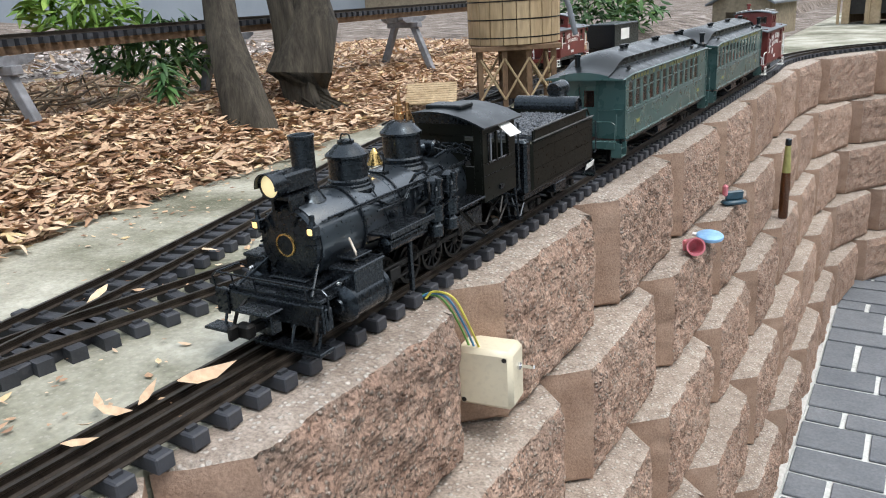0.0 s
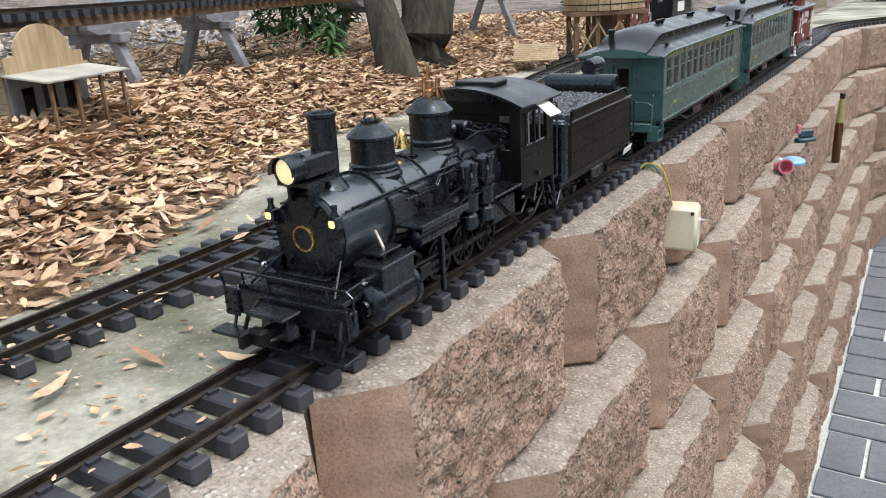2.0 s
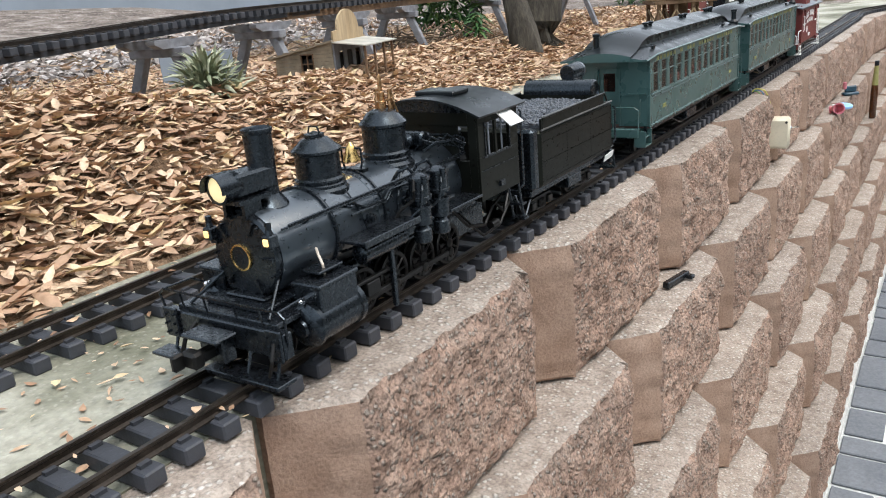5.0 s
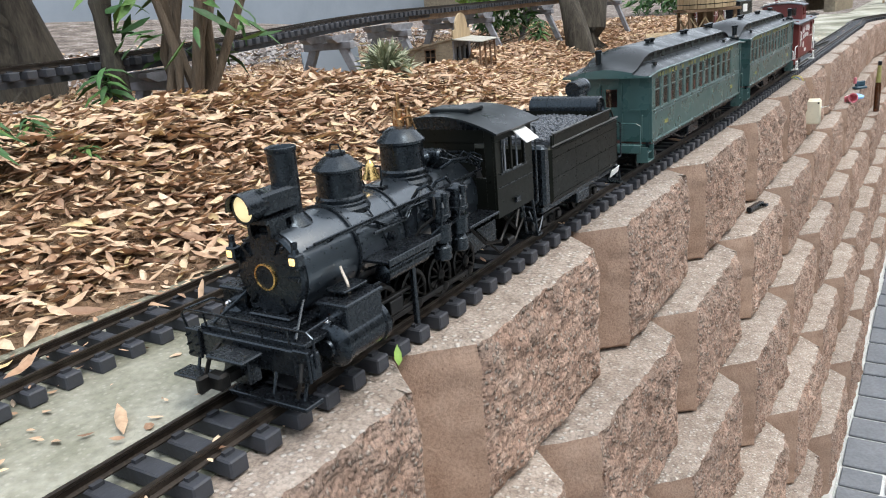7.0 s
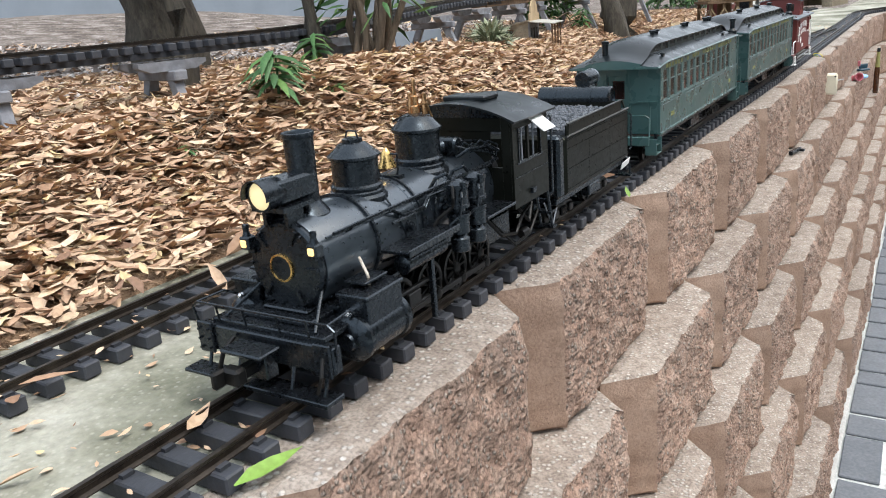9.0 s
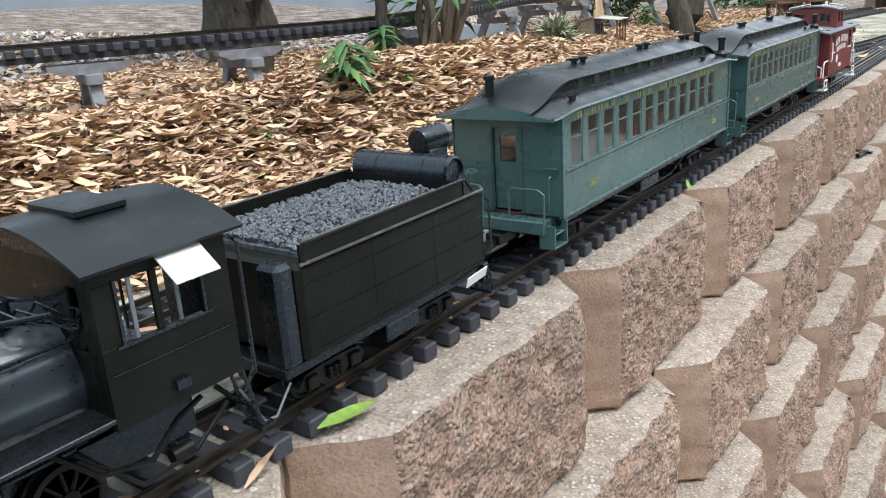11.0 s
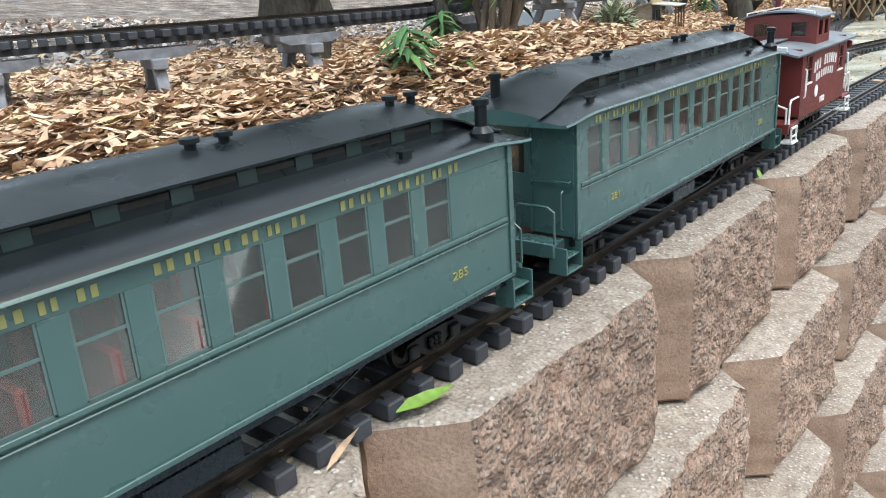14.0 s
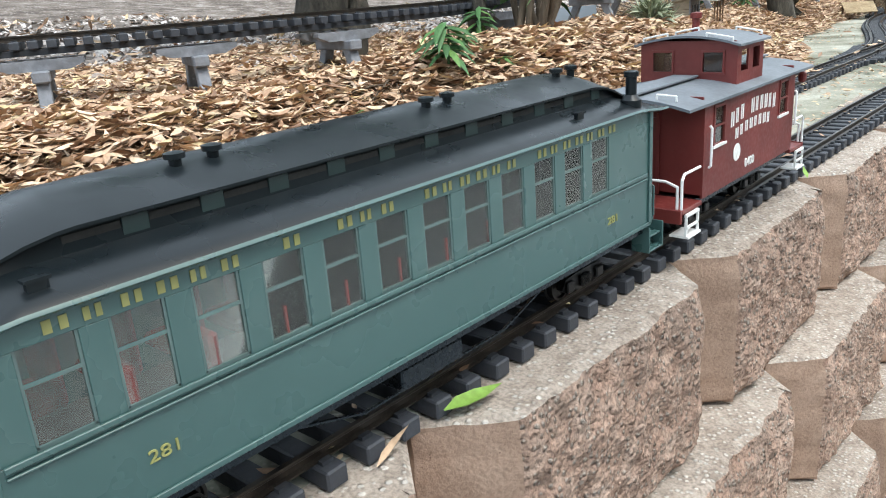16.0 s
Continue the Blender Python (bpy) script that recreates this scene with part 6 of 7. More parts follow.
def build_caboose(label, mat=None, keyed=True, group="cabooses"):
    K = thing("caboose", label, "caboose", group=group)
    red = mat or M_RED
    L, W = 0.238, 0.058
    zb, zt = 0.040, 0.128
    for s in (-1, 1):
        xa, xb = (W - 0.002, W) if s > 0 else (-W, -W + 0.002)
        panels("side_panel", red, K, (xa, xb, 0, 0.022, zb, zt), (xa, xb, 0.044, 0.192, zb, zt), (xa, xb, 0.214, L, zb, zt), (xa, xb, 0.022, 0.044, zb, 0.086), (xa, xb, 0.192, 0.214, zb, 0.086), (xa, xb, 0.022, 0.044, 0.119, zt), (xa, xb, 0.192, 0.214, 0.119, zt), bevel=0)
        for a in (0.022, 0.192):
            out = (W, W + 0.001) if s > 0 else (-W - 0.001, -W)
            part("window_frame", boxes((*out, a - 0.003, a, 0.084, 0.121), (*out, a + 0.022, a + 0.025, 0.084, 0.121), (*out, a - 0.003, a + 0.025, 0.119, 0.122), (*out, a, a + 0.022, 0.1015, 0.1032)), red, K)
            part("window_sill", boxes((min(out) - 0.001, max(out) + 0.001, a - 0.004, a + 0.026, 0.0825, 0.0850)), M_WHITE if s > 0 else red, K)
            p = part("window_pane", boxes((xa + 0.0008, xa + 0.0011, a, a + 0.022, 0.086, 0.119)), M_GLASS, K)
            p.visible_shadow = False
    part("floor", boxes((-W + 0.002, W - 0.002, 0, L, zb, zb + 0.003)), M_INSIDE, K)
    for end in (0, 1):
        f = (lambda a, b: (min(a, b), max(a, b))) if end == 0 else (lambda a, b: (L - max(a, b), L - min(a, b)))
        y = lambda v: v if end == 0 else L - v
        part("end_panel", boxes((-W + 0.002, W - 0.002, *f(0, 0.002), zb, zt + 0.004)), red, K)
        part("end_door", boxes((-0.013, 0.013, *f(-0.001, 0.0), zb, 0.112), (-0.016, -0.013, *f(-0.002, 0.0), zb, 0.116), (0.013, 0.016, *f(-0.002, 0.0), zb, 0.116)), red, K)
        part("platform", boxes((-W, W, *f(-0.040, 0.0), 0.0345, 0.0390), (-W, W, *f(-0.044, -0.040), 0.0270, 0.0400), bevel=0.0006), red, K)
        for s in (-1, 1):
            part("step", boxes((s * 0.054 - 0.009, s * 0.054 + 0.009, *f(-0.038, -0.012), 0.0130, 0.0150), (s * 0.060 - 0.001, s * 0.060 + 0.001, *f(-0.038, -0.036), 0.0130, 0.0345), (s * 0.060 - 0.001, s * 0.060 + 0.001, *f(-0.014, -0.012), 0.0130, 0.0345), (s * 0.060 - 0.001, s * 0.060 + 0.001, *f(-0.038, -0.012), 0.0215, 0.0235), (s * 0.060 - 0.0012, s * 0.060 + 0.0012, *f(-0.038, -0.012), 0.0325, 0.0350)), M_WHITE if s > 0 else red, K)
            bm = bmesh.new()
            pipe(bm, [(s * 0.057, y(-0.041), 0.040), (s * 0.057, y(-0.041), 0.066), (s * 0.057, y(-0.036), 0.071), (s * 0.057, y(-0.004), 0.071)], 0.0013, 7)
            pipe(bm, [(s * 0.053, y(-0.041), 0.040), (s * 0.053, y(-0.041), 0.060), (s * 0.042, y(-0.041), 0.064), (s * 0.020, y(-0.041), 0.064), (s * 0.020, y(-0.041), 0.040)], 0.0013, 7)
            pipe(bm, [(s * 0.0605, y(0.006), 0.068), (s * 0.0625, y(0.006), 0.070), (s * 0.0625, y(0.006), 0.104), (s * 0.0605, y(0.006), 0.106)], 0.0012, 7)
            part("grab_rail", bm, M_WHITE, K, "white handrail")
        bm = bmesh.new()
        for x in (-0.036, -0.020):
            rod(bm, (x, y(-0.043), 0.036), (x, y(-0.043), 0.132), 0.0011, seg=6)
        for k in range(6):
            z = 0.046 + k * 0.0150
            rod(bm, (-0.036, y(-0.043), z), (-0.020, y(-0.043), z), 0.0010, seg=6)
        part("ladder", bm, M_WHITE, K, "white end ladder")
        coupler(K, -0.036 if end == 0 else L + 0.036, -1 if end == 0 else 1)
    def arched(y0, y1, half, z, rise, thick, name, m, parent):
        bm = bmesh.new()
        prof = [(half * (-1 + 2 * i / 10), z + rise * (1 - (-1 + 2 * i / 10) ** 2)) for i in range(11)]
        extrude_profile(bm, prof + [(x, q - thick) for x, q in prof[::-1]], y0, y1)
        return part(name, bm, m, parent, "", 35)
    arched(-0.044, L + 0.044, 0.0635, 0.1275, 0.0085, 0.0025, "roof", M_GREYROOF, K)
    ca, cb, cw = 0.090, 0.158, 0.050
    rows = [(-cw + 0.002, cw - 0.002, q, q + 0.002, a, b) for q in (ca, cb - 0.002) for a, b in ((0.130, 0.142), (0.161, 0.172))]
    rows += [(x0, x1, q, q + 0.002, 0.142, 0.161) for q in (ca, cb - 0.002) for x0, x1 in ((-cw + 0.002, -0.036), (-0.016, 0.016), (0.036, cw - 0.002))]
    rows += [(cw - 0.002, cw, ca, cb, a, b) for a, b in ((0.130, 0.142), (0.162, 0.170))]
    rows += [(cw - 0.002, cw, a, b, 0.142, 0.162) for a, b in ((ca, ca + 0.010), (ca + 0.028, ca + 0.040), (cb - 0.010, cb))]
    panels("cupola_panel", red, K, *rows, (-cw, -cw + 0.002, ca, cb, 0.130, 0.170), bevel=0)
    part("cupola_lining", boxes((-0.030, 0.030, ca + 0.012, cb - 0.012, 0.132, 0.158)), M_INSIDE, K)
    for x0, x1 in ((-0.036, -0.016), (0.016, 0.036)):
        for q in (ca + 0.001, cb - 0.0014):
            p = part("cupola_pane", boxes((x0, x1, q, q + 0.0004, 0.142, 0.161)), M_GLASS, K)
            p.visible_shadow = False
        part("cupola_window_frame", boxes((x0 - 0.002, x0, ca - 0.0012, ca, 0.140, 0.163), (x1, x1 + 0.002, ca - 0.0012, ca, 0.140, 0.163), (x0, x1, ca - 0.0012, ca, 0.161, 0.163), (x0, x1, ca - 0.0012, ca, 0.140, 0.142)), red, K)
    arched(ca - 0.006, cb + 0.006, cw + 0.005, 0.1690, 0.0085, 0.0022, "cupola_roof", M_GREYROOF, K)
    bm = bmesh.new()
    for y in (ca - 0.003, cb + 0.003):
        for s in (-1, 1):
            bm = bmesh.new()
            pipe(bm, [(s * 0.020, y, 0.1755), (s * 0.020, y, 0.1795), (s * 0.046, y, 0.1750), (s * 0.046, y, 0.1710)], 0.0009, 6)
            part("roof_grab", bm, M_WHITE, K, "white roof grab iron")
    bm = bmesh.new()
    pipe(bm, [(0.030, -0.036, 0.134), (0.030, -0.036, 0.1385), (0.045, -0.030, 0.1365), (0.045, -0.030, 0.132)], 0.0009, 6)
    part("roof_grab", bm, M_WHITE, K, "white roof grab irons")
    part("smoke_jack", lathe(bmesh.new(), [(0.0040, 0.130), (0.0040, 0.188), (0.0062, 0.1885), (0.0062, 0.194), (0.002, 0.195)], Matrix.Translation((-0.030, cb + 0.018, 0)), 14), red, K, "", 40)
    panels("roof_walk", M_GREYROOF, K, (-0.013, 0.013, -0.044, ca - 0.002, 0.1375, 0.1395), (-0.013, 0.013, cb + 0.002, L + 0.044, 0.1375, 0.1395))
    part("underframe", boxes((-0.045, 0.045, -0.036, L + 0.036, 0.0270, 0.0345), (-0.052, 0.052, 0.0, L, 0.0345, 0.0405)), M_BLACK, K)
    bm = boxes((0.048, 0.056, L + 0.040, L + 0.048, 0.108, 0.120), bevel=0.002)
    part("marker_lamp", bm, red, K)
    for y in (0.048, L - 0.048):
        if keyed:
            truck(K, y, 0.0118, 0.019)
        else:
            part("truck_block", boxes((-0.032, 0.032, y - 0.03, y + 0.03, 0.0, 0.022), bevel=0.003), M_STEEL, K)
    # writing as bars, emblem as a plain ring, the number lettered
    bar_text("white_lettering", [3, 6], 0.060, 0.0120, 0.0150, K, M_WHITE, 1, W + 0.0001, 0.1020, 0.006)
    bar_text("white_lettering", [8], 0.072, 0.0120, 0.0110, K, M_WHITE, 1, W + 0.0001, 0.0870, 0.004)
    bm = bmesh.new()
    lathe(bm, [(0.0085, 0), (0.0085, 0.0005), (0.0068, 0.0005), (0.0068, 0.0001)], Matrix.Translation((W, 0.078, 0.0680)) @ ACROSS, 24)
    box(bm, W, W + 0.0005, 0.0705, 0.0855, 0.0672, 0.0688)
    box(bm, W, W + 0.0005, 0.0772, 0.0788, 0.0605, 0.0755)
    part("emblem", bm, M_WHITE, K)
    face = Matrix.Rotation(radians(90), 4, "Z") @ Matrix.Rotation(radians(90), 4, "X")
    lettering("car_number", "0400", 0.0125, Matrix.Translation((W + 0.0004, 0.112, 0.0520)) @ face, M_WHITE, K)
    return K


LOCO, RODS = build_locomotive()
TENDER = build_tender()
COACH_A = build_coach("285", "dark green passenger coach with gold lettering and black clerestory roof")
COACH_B = build_coach("281", "dark green passenger coach with red seats, coupled before the caboose")
CABOOSE = build_caboose("red caboose with white handrails and grey roof at the train's end")


# ---- things round the tracks ----
def limb(bm, pts, radii, seg=12, rough=0.0, seed=0):
    """A tapered, slightly gnarled stem through the points."""
    rows = []
    for i, (p, r) in enumerate(zip(pts, radii)):
        a, b = Vector(pts[max(0, i - 1)]), Vector(pts[min(len(pts) - 1, i + 1)])
        q = (b - a).to_track_quat("Z", "Y").to_matrix()
        ring = []
        for k in range(seg):
            t = 6.2832 * k / seg
            rr = r * (1 + rough * noise.noise((math.cos(t) * 2 + seed, math.sin(t) * 2, i * 0.35 + seed)) + rough * 0.6 * math.cos(5 * t + seed))
            ring.append(bm.verts.new(Vector(p) + q @ Vector((rr * math.cos(t), rr * math.sin(t), 0))))
        rows.append(ring)
    for a, b in zip(rows, rows[1:]):
        for k in range(seg):
            j = (k + 1) % seg
            bm.faces.new((a[k], a[j], b[j], b[k]))
    bm.faces.new(rows[0][::-1])
    bm.faces.new(rows[-1])


def gz(x, y, d=0.0):
    return ground_z(x, y) + d


def stem_points(base, top, n, wob, rnd):
    b, t = Vector(base), Vector(top)
    return [b.lerp(t, i / n) + Vector((rnd.uniform(-wob, wob), rnd.uniform(-wob, wob), 0)) * (0 if i == 0 else 1) for i in range(n + 1)]


def leaf_cloud(name, label, mat, centre, spread, count, size, ratio, seed, parent=None, droop=0.0):
    rnd = random.Random(seed)
    rows = []
    for _ in range(count):
        while True:
            p = Vector((rnd.uniform(-1, 1), rnd.uniform(-1, 1), rnd.uniform(-1, 1)))
            if 0.25 < p.length < 1 and noise.noise(p * 2.2 + Vector((seed, 0, 0))) > -0.18:
                break
        L = rnd.uniform(0.6, 1.25) * size
        yaw = math.atan2(p.y, p.x) + rnd.gauss(0, 0.7)
        rows.append((centre[0] + p.x * spread[0], centre[1] + p.y * spread[1], centre[2] + p.z * spread[2], L, L * ratio, yaw, rnd.gauss(droop, 0.5), rnd.gauss(0, 0.5), rnd.uniform(-0.5, 0.1)))
    ob = leaf_field(rows, name, label, mat)
    if parent:
        ob.parent = parent
        if "category" in ob:
            del ob["category"]
    return ob


def build_tree(label, base, tops, radius, crown, seed, gnarl=0.14):
    rnd = random.Random(seed)
    t = thing("tree", label, "tree")
    for k, (top, r) in enumerate(zip(tops, radius)):
        bm = bmesh.new()
        pts = stem_points((base[0], base[1], base[2] - 0.03), top, 8, 0.012 + r * 0.12, rnd)
        limb(bm, pts, [r * (1.45 if i == 0 else 1.16 if i == 1 else 1.0 - 0.06 * i) for i in range(9)], 22, gnarl, seed + k)
        for _ in range(3):
            a = pts[rnd.randrange(5, 9)]
            tip = a + Vector((rnd.uniform(-0.4, 0.4), rnd.uniform(-0.4, 0.4), rnd.uniform(0.25, 0.5)))
            limb(bm, stem_points(a, tip, 4, 0.02, rnd), [r * 0.42, r * 0.34, r * 0.25, r * 0.16, r * 0.06], 9, 0.1, seed)
        part("trunk", bm, M_BARK, t, "", 60)
    # crowns hang out of view; the big ones are enlarged to shade the background
    if crown:
        leaf_cloud("crown", "unseen crown of narrow green leaves, added to shade the bank", M_LEAF, crown[:3], crown[3], crown[4], 0.10, 0.30, seed, t, 0.5)
    return t


def build_trees():
    build_tree("leaning tree with furrowed dark bark among dry leaves", (-0.885, 2.385, gz(-0.885, 2.385)), [(-1.12, 2.42, 0.95)], [0.040], (-1.6, 2.4, 1.25, (0.75, 0.8, 0.32), 2200), 1)
    build_tree("thick mossy tree trunk beside the leaning one", (-0.985, 2.70, gz(-0.985, 2.70)), [(-1.02, 2.78, 1.0), (-1.16, 2.66, 1.0)], [0.072, 0.042], (-1.7, 3.1, 1.45, (0.8, 0.8, 0.32), 2200), 2, 0.17)
    build_tree("broad pale trunk of fused stems behind the trestle", (-1.62, 0.55, gz(-1.62, 0.55)), [(-1.66, 0.50, 1.2), (-1.58, 0.68, 1.2), (-1.74, 0.40, 1.2)], [0.085, 0.075, 0.065], (-1.9, 0.6, 1.35, (0.8, 1.0, 0.32), 2600), 3, 0.17)
    build_tree("slender grey-barked tree before the trestle", (-0.821, 0.277, gz(-0.821, 0.277)), [(-0.84, 0.30, 1.0)], [0.019], (-0.95, 0.5, 1.25, (0.4, 0.45, 0.22), 500), 4)
    build_tree("slim bare-stemmed tree at the trestle's far side", (-1.05, 0.10, gz(-1.05, 0.10)), [(-1.06, 0.10, 0.9)], [0.022], None, 5)
    rnd = random.Random(21)
    sh = thing("shrub", "many-stemmed shrub with thin bare stems and few leaves", "shrub")
    for k in range(11):
        a = rnd.uniform(0, 6.28)
        b = (-0.748 + 0.03 * math.cos(a), 0.337 + 0.03 * math.sin(a), gz(-0.748, 0.337) - 0.01)
        h = rnd.uniform(0.45, 0.8)
        bm = bmesh.new()
        limb(bm, stem_points(b, (b[0] + rnd.uniform(-0.22, 0.16), b[1] + rnd.uniform(-0.10, 0.26), b[2] + h), 6, 0.012, rnd), [0.0085, 0.0078, 0.007, 0.006, 0.005, 0.004, 0.0025], 8, 0.12, k)
        part("stem", bm, M_TWIG, sh, "", 60)
    leaf_cloud("foliage", "narrow green leaves", M_LEAF, (-0.75, 0.37, 0.33), (0.16, 0.16, 0.14), 80, 0.07, 0.2, 33, sh, 0.5)
    # low plants
    for lab, c, h, n, L, mat, seed in (("young oleander shoot with long drooping green leaves", (-0.625, -0.075), 0.080, 24, 0.075, M_LEAF, 1), ("small green seedling among dry leaves", (-0.665, 0.022), 0.03, 12, 0.04, M_LEAF, 2), ("green oleander shoot before the shrub", (-0.80, 0.235), 0.09, 20, 0.062, M_LEAF, 3), ("bushy green shoot by the tree foot", (-1.02, 2.28), 0.10, 40, 0.07, M_LEAF, 4), ("low green sprig at the bank", (-0.62, -0.28), 0.012, 8, 0.025, M_LEAF, 5), ("low green sprig on the leaf bank", (-0.60, 0.05), 0.015, 9, 0.03, M_LEAF, 6)):
        rnd = random.Random(seed)
        p = thing("plant", lab, "plant", pose(c[0], c[1], gz(*c)))
        bm = bmesh.new()
        limb(bm, [(0, 0, -0.01), (0.004, 0.002, h * 0.5), (0.002, 0.006, h)], [0.003, 0.0024, 0.0014], 6)
        part("stem", bm, M_LEAF, p)
        rows = []
        for i in range(n):
            a, z = i * 2.4 + rnd.uniform(-0.3, 0.3), h * (0.35 + 0.65 * i / n)
            q = L * rnd.uniform(0.7, 1.1)
            rows.append((math.cos(a) * q * 0.42, math.sin(a) * q * 0.42, z + 0.004, q, q * 0.2, a, 0.15 + 0.45 * rnd.random(), rnd.gauss(0, 0.2), -0.35))
        ob = leaf_field(rows, "leaves", "", mat)
        del ob["category"]
        ob.parent = p
    rnd = random.Random(9)
    p = thing("bush", "grey-green rosette bush with strappy leaves", "bush", pose(-0.735, 0.885, gz(-0.735, 0.885)))
    rows = []
    for i in range(420):
        a, e = rnd.uniform(0, 6.28), rnd.uniform(0.05, 1.35)
        q, d = rnd.uniform(0.030, 0.055), rnd.uniform(0.015, 0.062)
        rows.append((math.cos(a) * math.cos(e) * d, math.sin(a) * math.cos(e) * d, 0.008 + math.sin(e) * d * 1.15, q, q * 0.17, a, -e * 0.8 + rnd.gauss(0, 0.3), rnd.gauss(0, 0.4), -0.25))
    ob = leaf_field(rows, "leaves", "", M_SAGE)
    del ob["category"]
    ob.parent = p
    leaf_cloud("lime_foliage", "bright lime green foliage hanging over the bank", M_LIME, (-1.26, 2.28, 0.31), (0.10, 0.14, 0.07), 260, 0.055, 0.26, 41, None, 0.4)
    leaf_cloud("dark_foliage", "dark green foliage behind the tree trunks", M_LEAF, (-1.28, 2.50, 0.20), (0.12, 0.2, 0.09), 300, 0.06, 0.24, 42, None, 0.4)
    leaf_cloud("far_foliage", "dark hedge foliage behind the sidings", M_LEAF, (-1.3, 5.4, 0.24), (0.5, 0.5, 0.26), 1500, 0.075, 0.3, 43, None, 0.3)
    bm = bmesh.new()
    rnd = random.Random(12)
    for k in range(75):
        x, y = rnd.uniform(-1.42, -1.05), rnd.uniform(1.75, 2.35)
        a, L = rnd.uniform(0, 6.28), rnd.uniform(0.06, 0.18)
        z = gz(x, y) + rnd.uniform(0.01, 0.07)
        limb(bm, [(x, y, z), (x + math.cos(a) * L * 0.5, y + math.sin(a) * L * 0.5, z + rnd.uniform(-0.01, 0.03)), (x + math.cos(a) * L, y + math.sin(a) * L, z + rnd.uniform(-0.03, 0.04))], [0.003, 0.0024, 0.0014], 5)
    tagged(part("brushwood", bm, M_TWIG), "heap of thin brown twigs on the bank", "brushwood", kind="stuff")
    bm = bmesh.new()
    for k in range(70):
        y = rnd.uniform(-0.8, 3.0)
        x = slab_edge(y) - rnd.uniform(0.02, 0.8)
        a, L = rnd.uniform(0, 6.28), rnd.uniform(0.04, 0.13)
        z = gz(x, y) + 0.014
        limb(bm, [(x, y, z), (x + math.cos(a) * L * 0.5, y + math.sin(a) * L * 0.5, gz(x + math.cos(a) * L * 0.5, y + math.sin(a) * L * 0.5) + 0.018), (x + math.cos(a) * L, y + math.sin(a) * L, gz(x + math.cos(a) * L, y + math.sin(a) * L) + 0.014)], [0.0017, 0.0014, 0.0008], 5)
    tagged(part("fallen_twigs", bm, M_TWIG), "thin dry twigs lying in the leaves", "twigs", kind="stuff")


TRESTLE = [(-1.42, -1.25), (-1.22, -0.82), (-1.03, -0.45), (-0.935, -0.20), (-0.89, 0.02), (-0.875, 0.25), (-0.91, 0.62), (-0.985, 1.02), (-1.02, 1.32), (-1.06, 1.68), (-1.13, 2.02), (-1.18, 2.7), (-1.17, 3.4), (-1.12, 4.3)]


def build_trestle():
    zt = 0.219
    pts = curve_points([(x, y, zt + 0.03 * smooth01((y - 0.2) / 1.2)) for x, y in TRESTLE])
    build_track("raised line on low grey timber bents", pts, width=0.088, pitch=0.026, near=(-0.9, 1.2))
    split = [p for p in pts if p.y < 1.5], [p for p in pts if p.y > 1.35]
    for s in (-1, 1):
        for run, mat, lab, h in ((split[0], M_TIE, "dark plastic stringer under the raised track", 0.010), (split[1], M_BROWNWOOD, "red-brown timber beam under the raised track", 0.016)):
            bm = bmesh.new()
            sweep(bm, [tuple(p) for p in offset_line([tuple(q) for q in run], s * 0.026)], [(-0.004, -h), (0.004, -h), (0.004, -0.001), (-0.004, -0.001)])
            tagged(part("stringer", bm, mat), lab, "beam", kind="structure")
    spots = [(-1.075, -0.548, -27), (-0.983, -0.328, -22), (-0.90, -0.07, -10), (-0.885, 0.40, 6), (-0.975, 0.985, 14), (-1.01, 1.29, 8), (-1.05, 1.64, 10), (-1.115, 1.97, 14), (-1.17, 2.6, 4), (-1.155, 3.40, -2)]
    for x, y, turn in spots:
        top = zt - 0.017 + 0.03 * smooth01((y - 0.2) / 1.2)
        b = thing("trestle_bent", "low grey weathered timber bent under the raised track", "trestle bent", pose(x, y, top, 0, 0, turn), "bents of the raised track")
        drop = gz(x, y) - top - 0.03
        part("cap", boxes((-0.064, 0.064, -0.013, 0.013, -0.034, -0.016), bevel=0.002), M_GREYWOOD, b)
        for q in (-0.034, 0.034):
            bm = bmesh.new()
            prof = [(-0.066, 0.0), (0.066, 0.0), (0.066, -0.007), (0.044, -0.0165), (-0.044, -0.0165), (-0.066, -0.007)]
            a = [bm.verts.new((q - 0.010, v, z)) for v, z in prof]
            c = [bm.verts.new((q + 0.010, v, z)) for v, z in prof]
            for i in range(6):
                bm.faces.new((a[i], a[(i + 1) % 6], c[(i + 1) % 6], c[i]))
            bm.faces.new(a[::-1])
            bm.faces.new(c)
            bmesh.ops.recalc_face_normals(bm, faces=bm.faces)
            part("corbel", bm, M_GREYWOOD, b)
        for s in (-1, 1):
            bm = bmesh.new()
            m = Matrix.Translation((s * 0.040, 0, -0.033)) @ Matrix.Rotation(-s * 0.42, 4, "Y")
            box(bm, -0.010, 0.010, -0.010, 0.010, drop * 1.1 + 0.01, 0.004, bevel=0.0015, m=m)
            part("post", bm, M_GREYWOOD, b)
    # pale board standing behind the trestle
    bm = boxes((-0.004, 0.004, -0.085, 0.085, -0.02, 0.10), bevel=0.001)
    ob = part("board", bm, M_HOUSE)
    ob.matrix_world = pose(-1.20, 1.26, gz(-1.20, 1.26), 0, -12, -35)
    tagged(ob, "pale blue board leaning behind the raised track", "board")


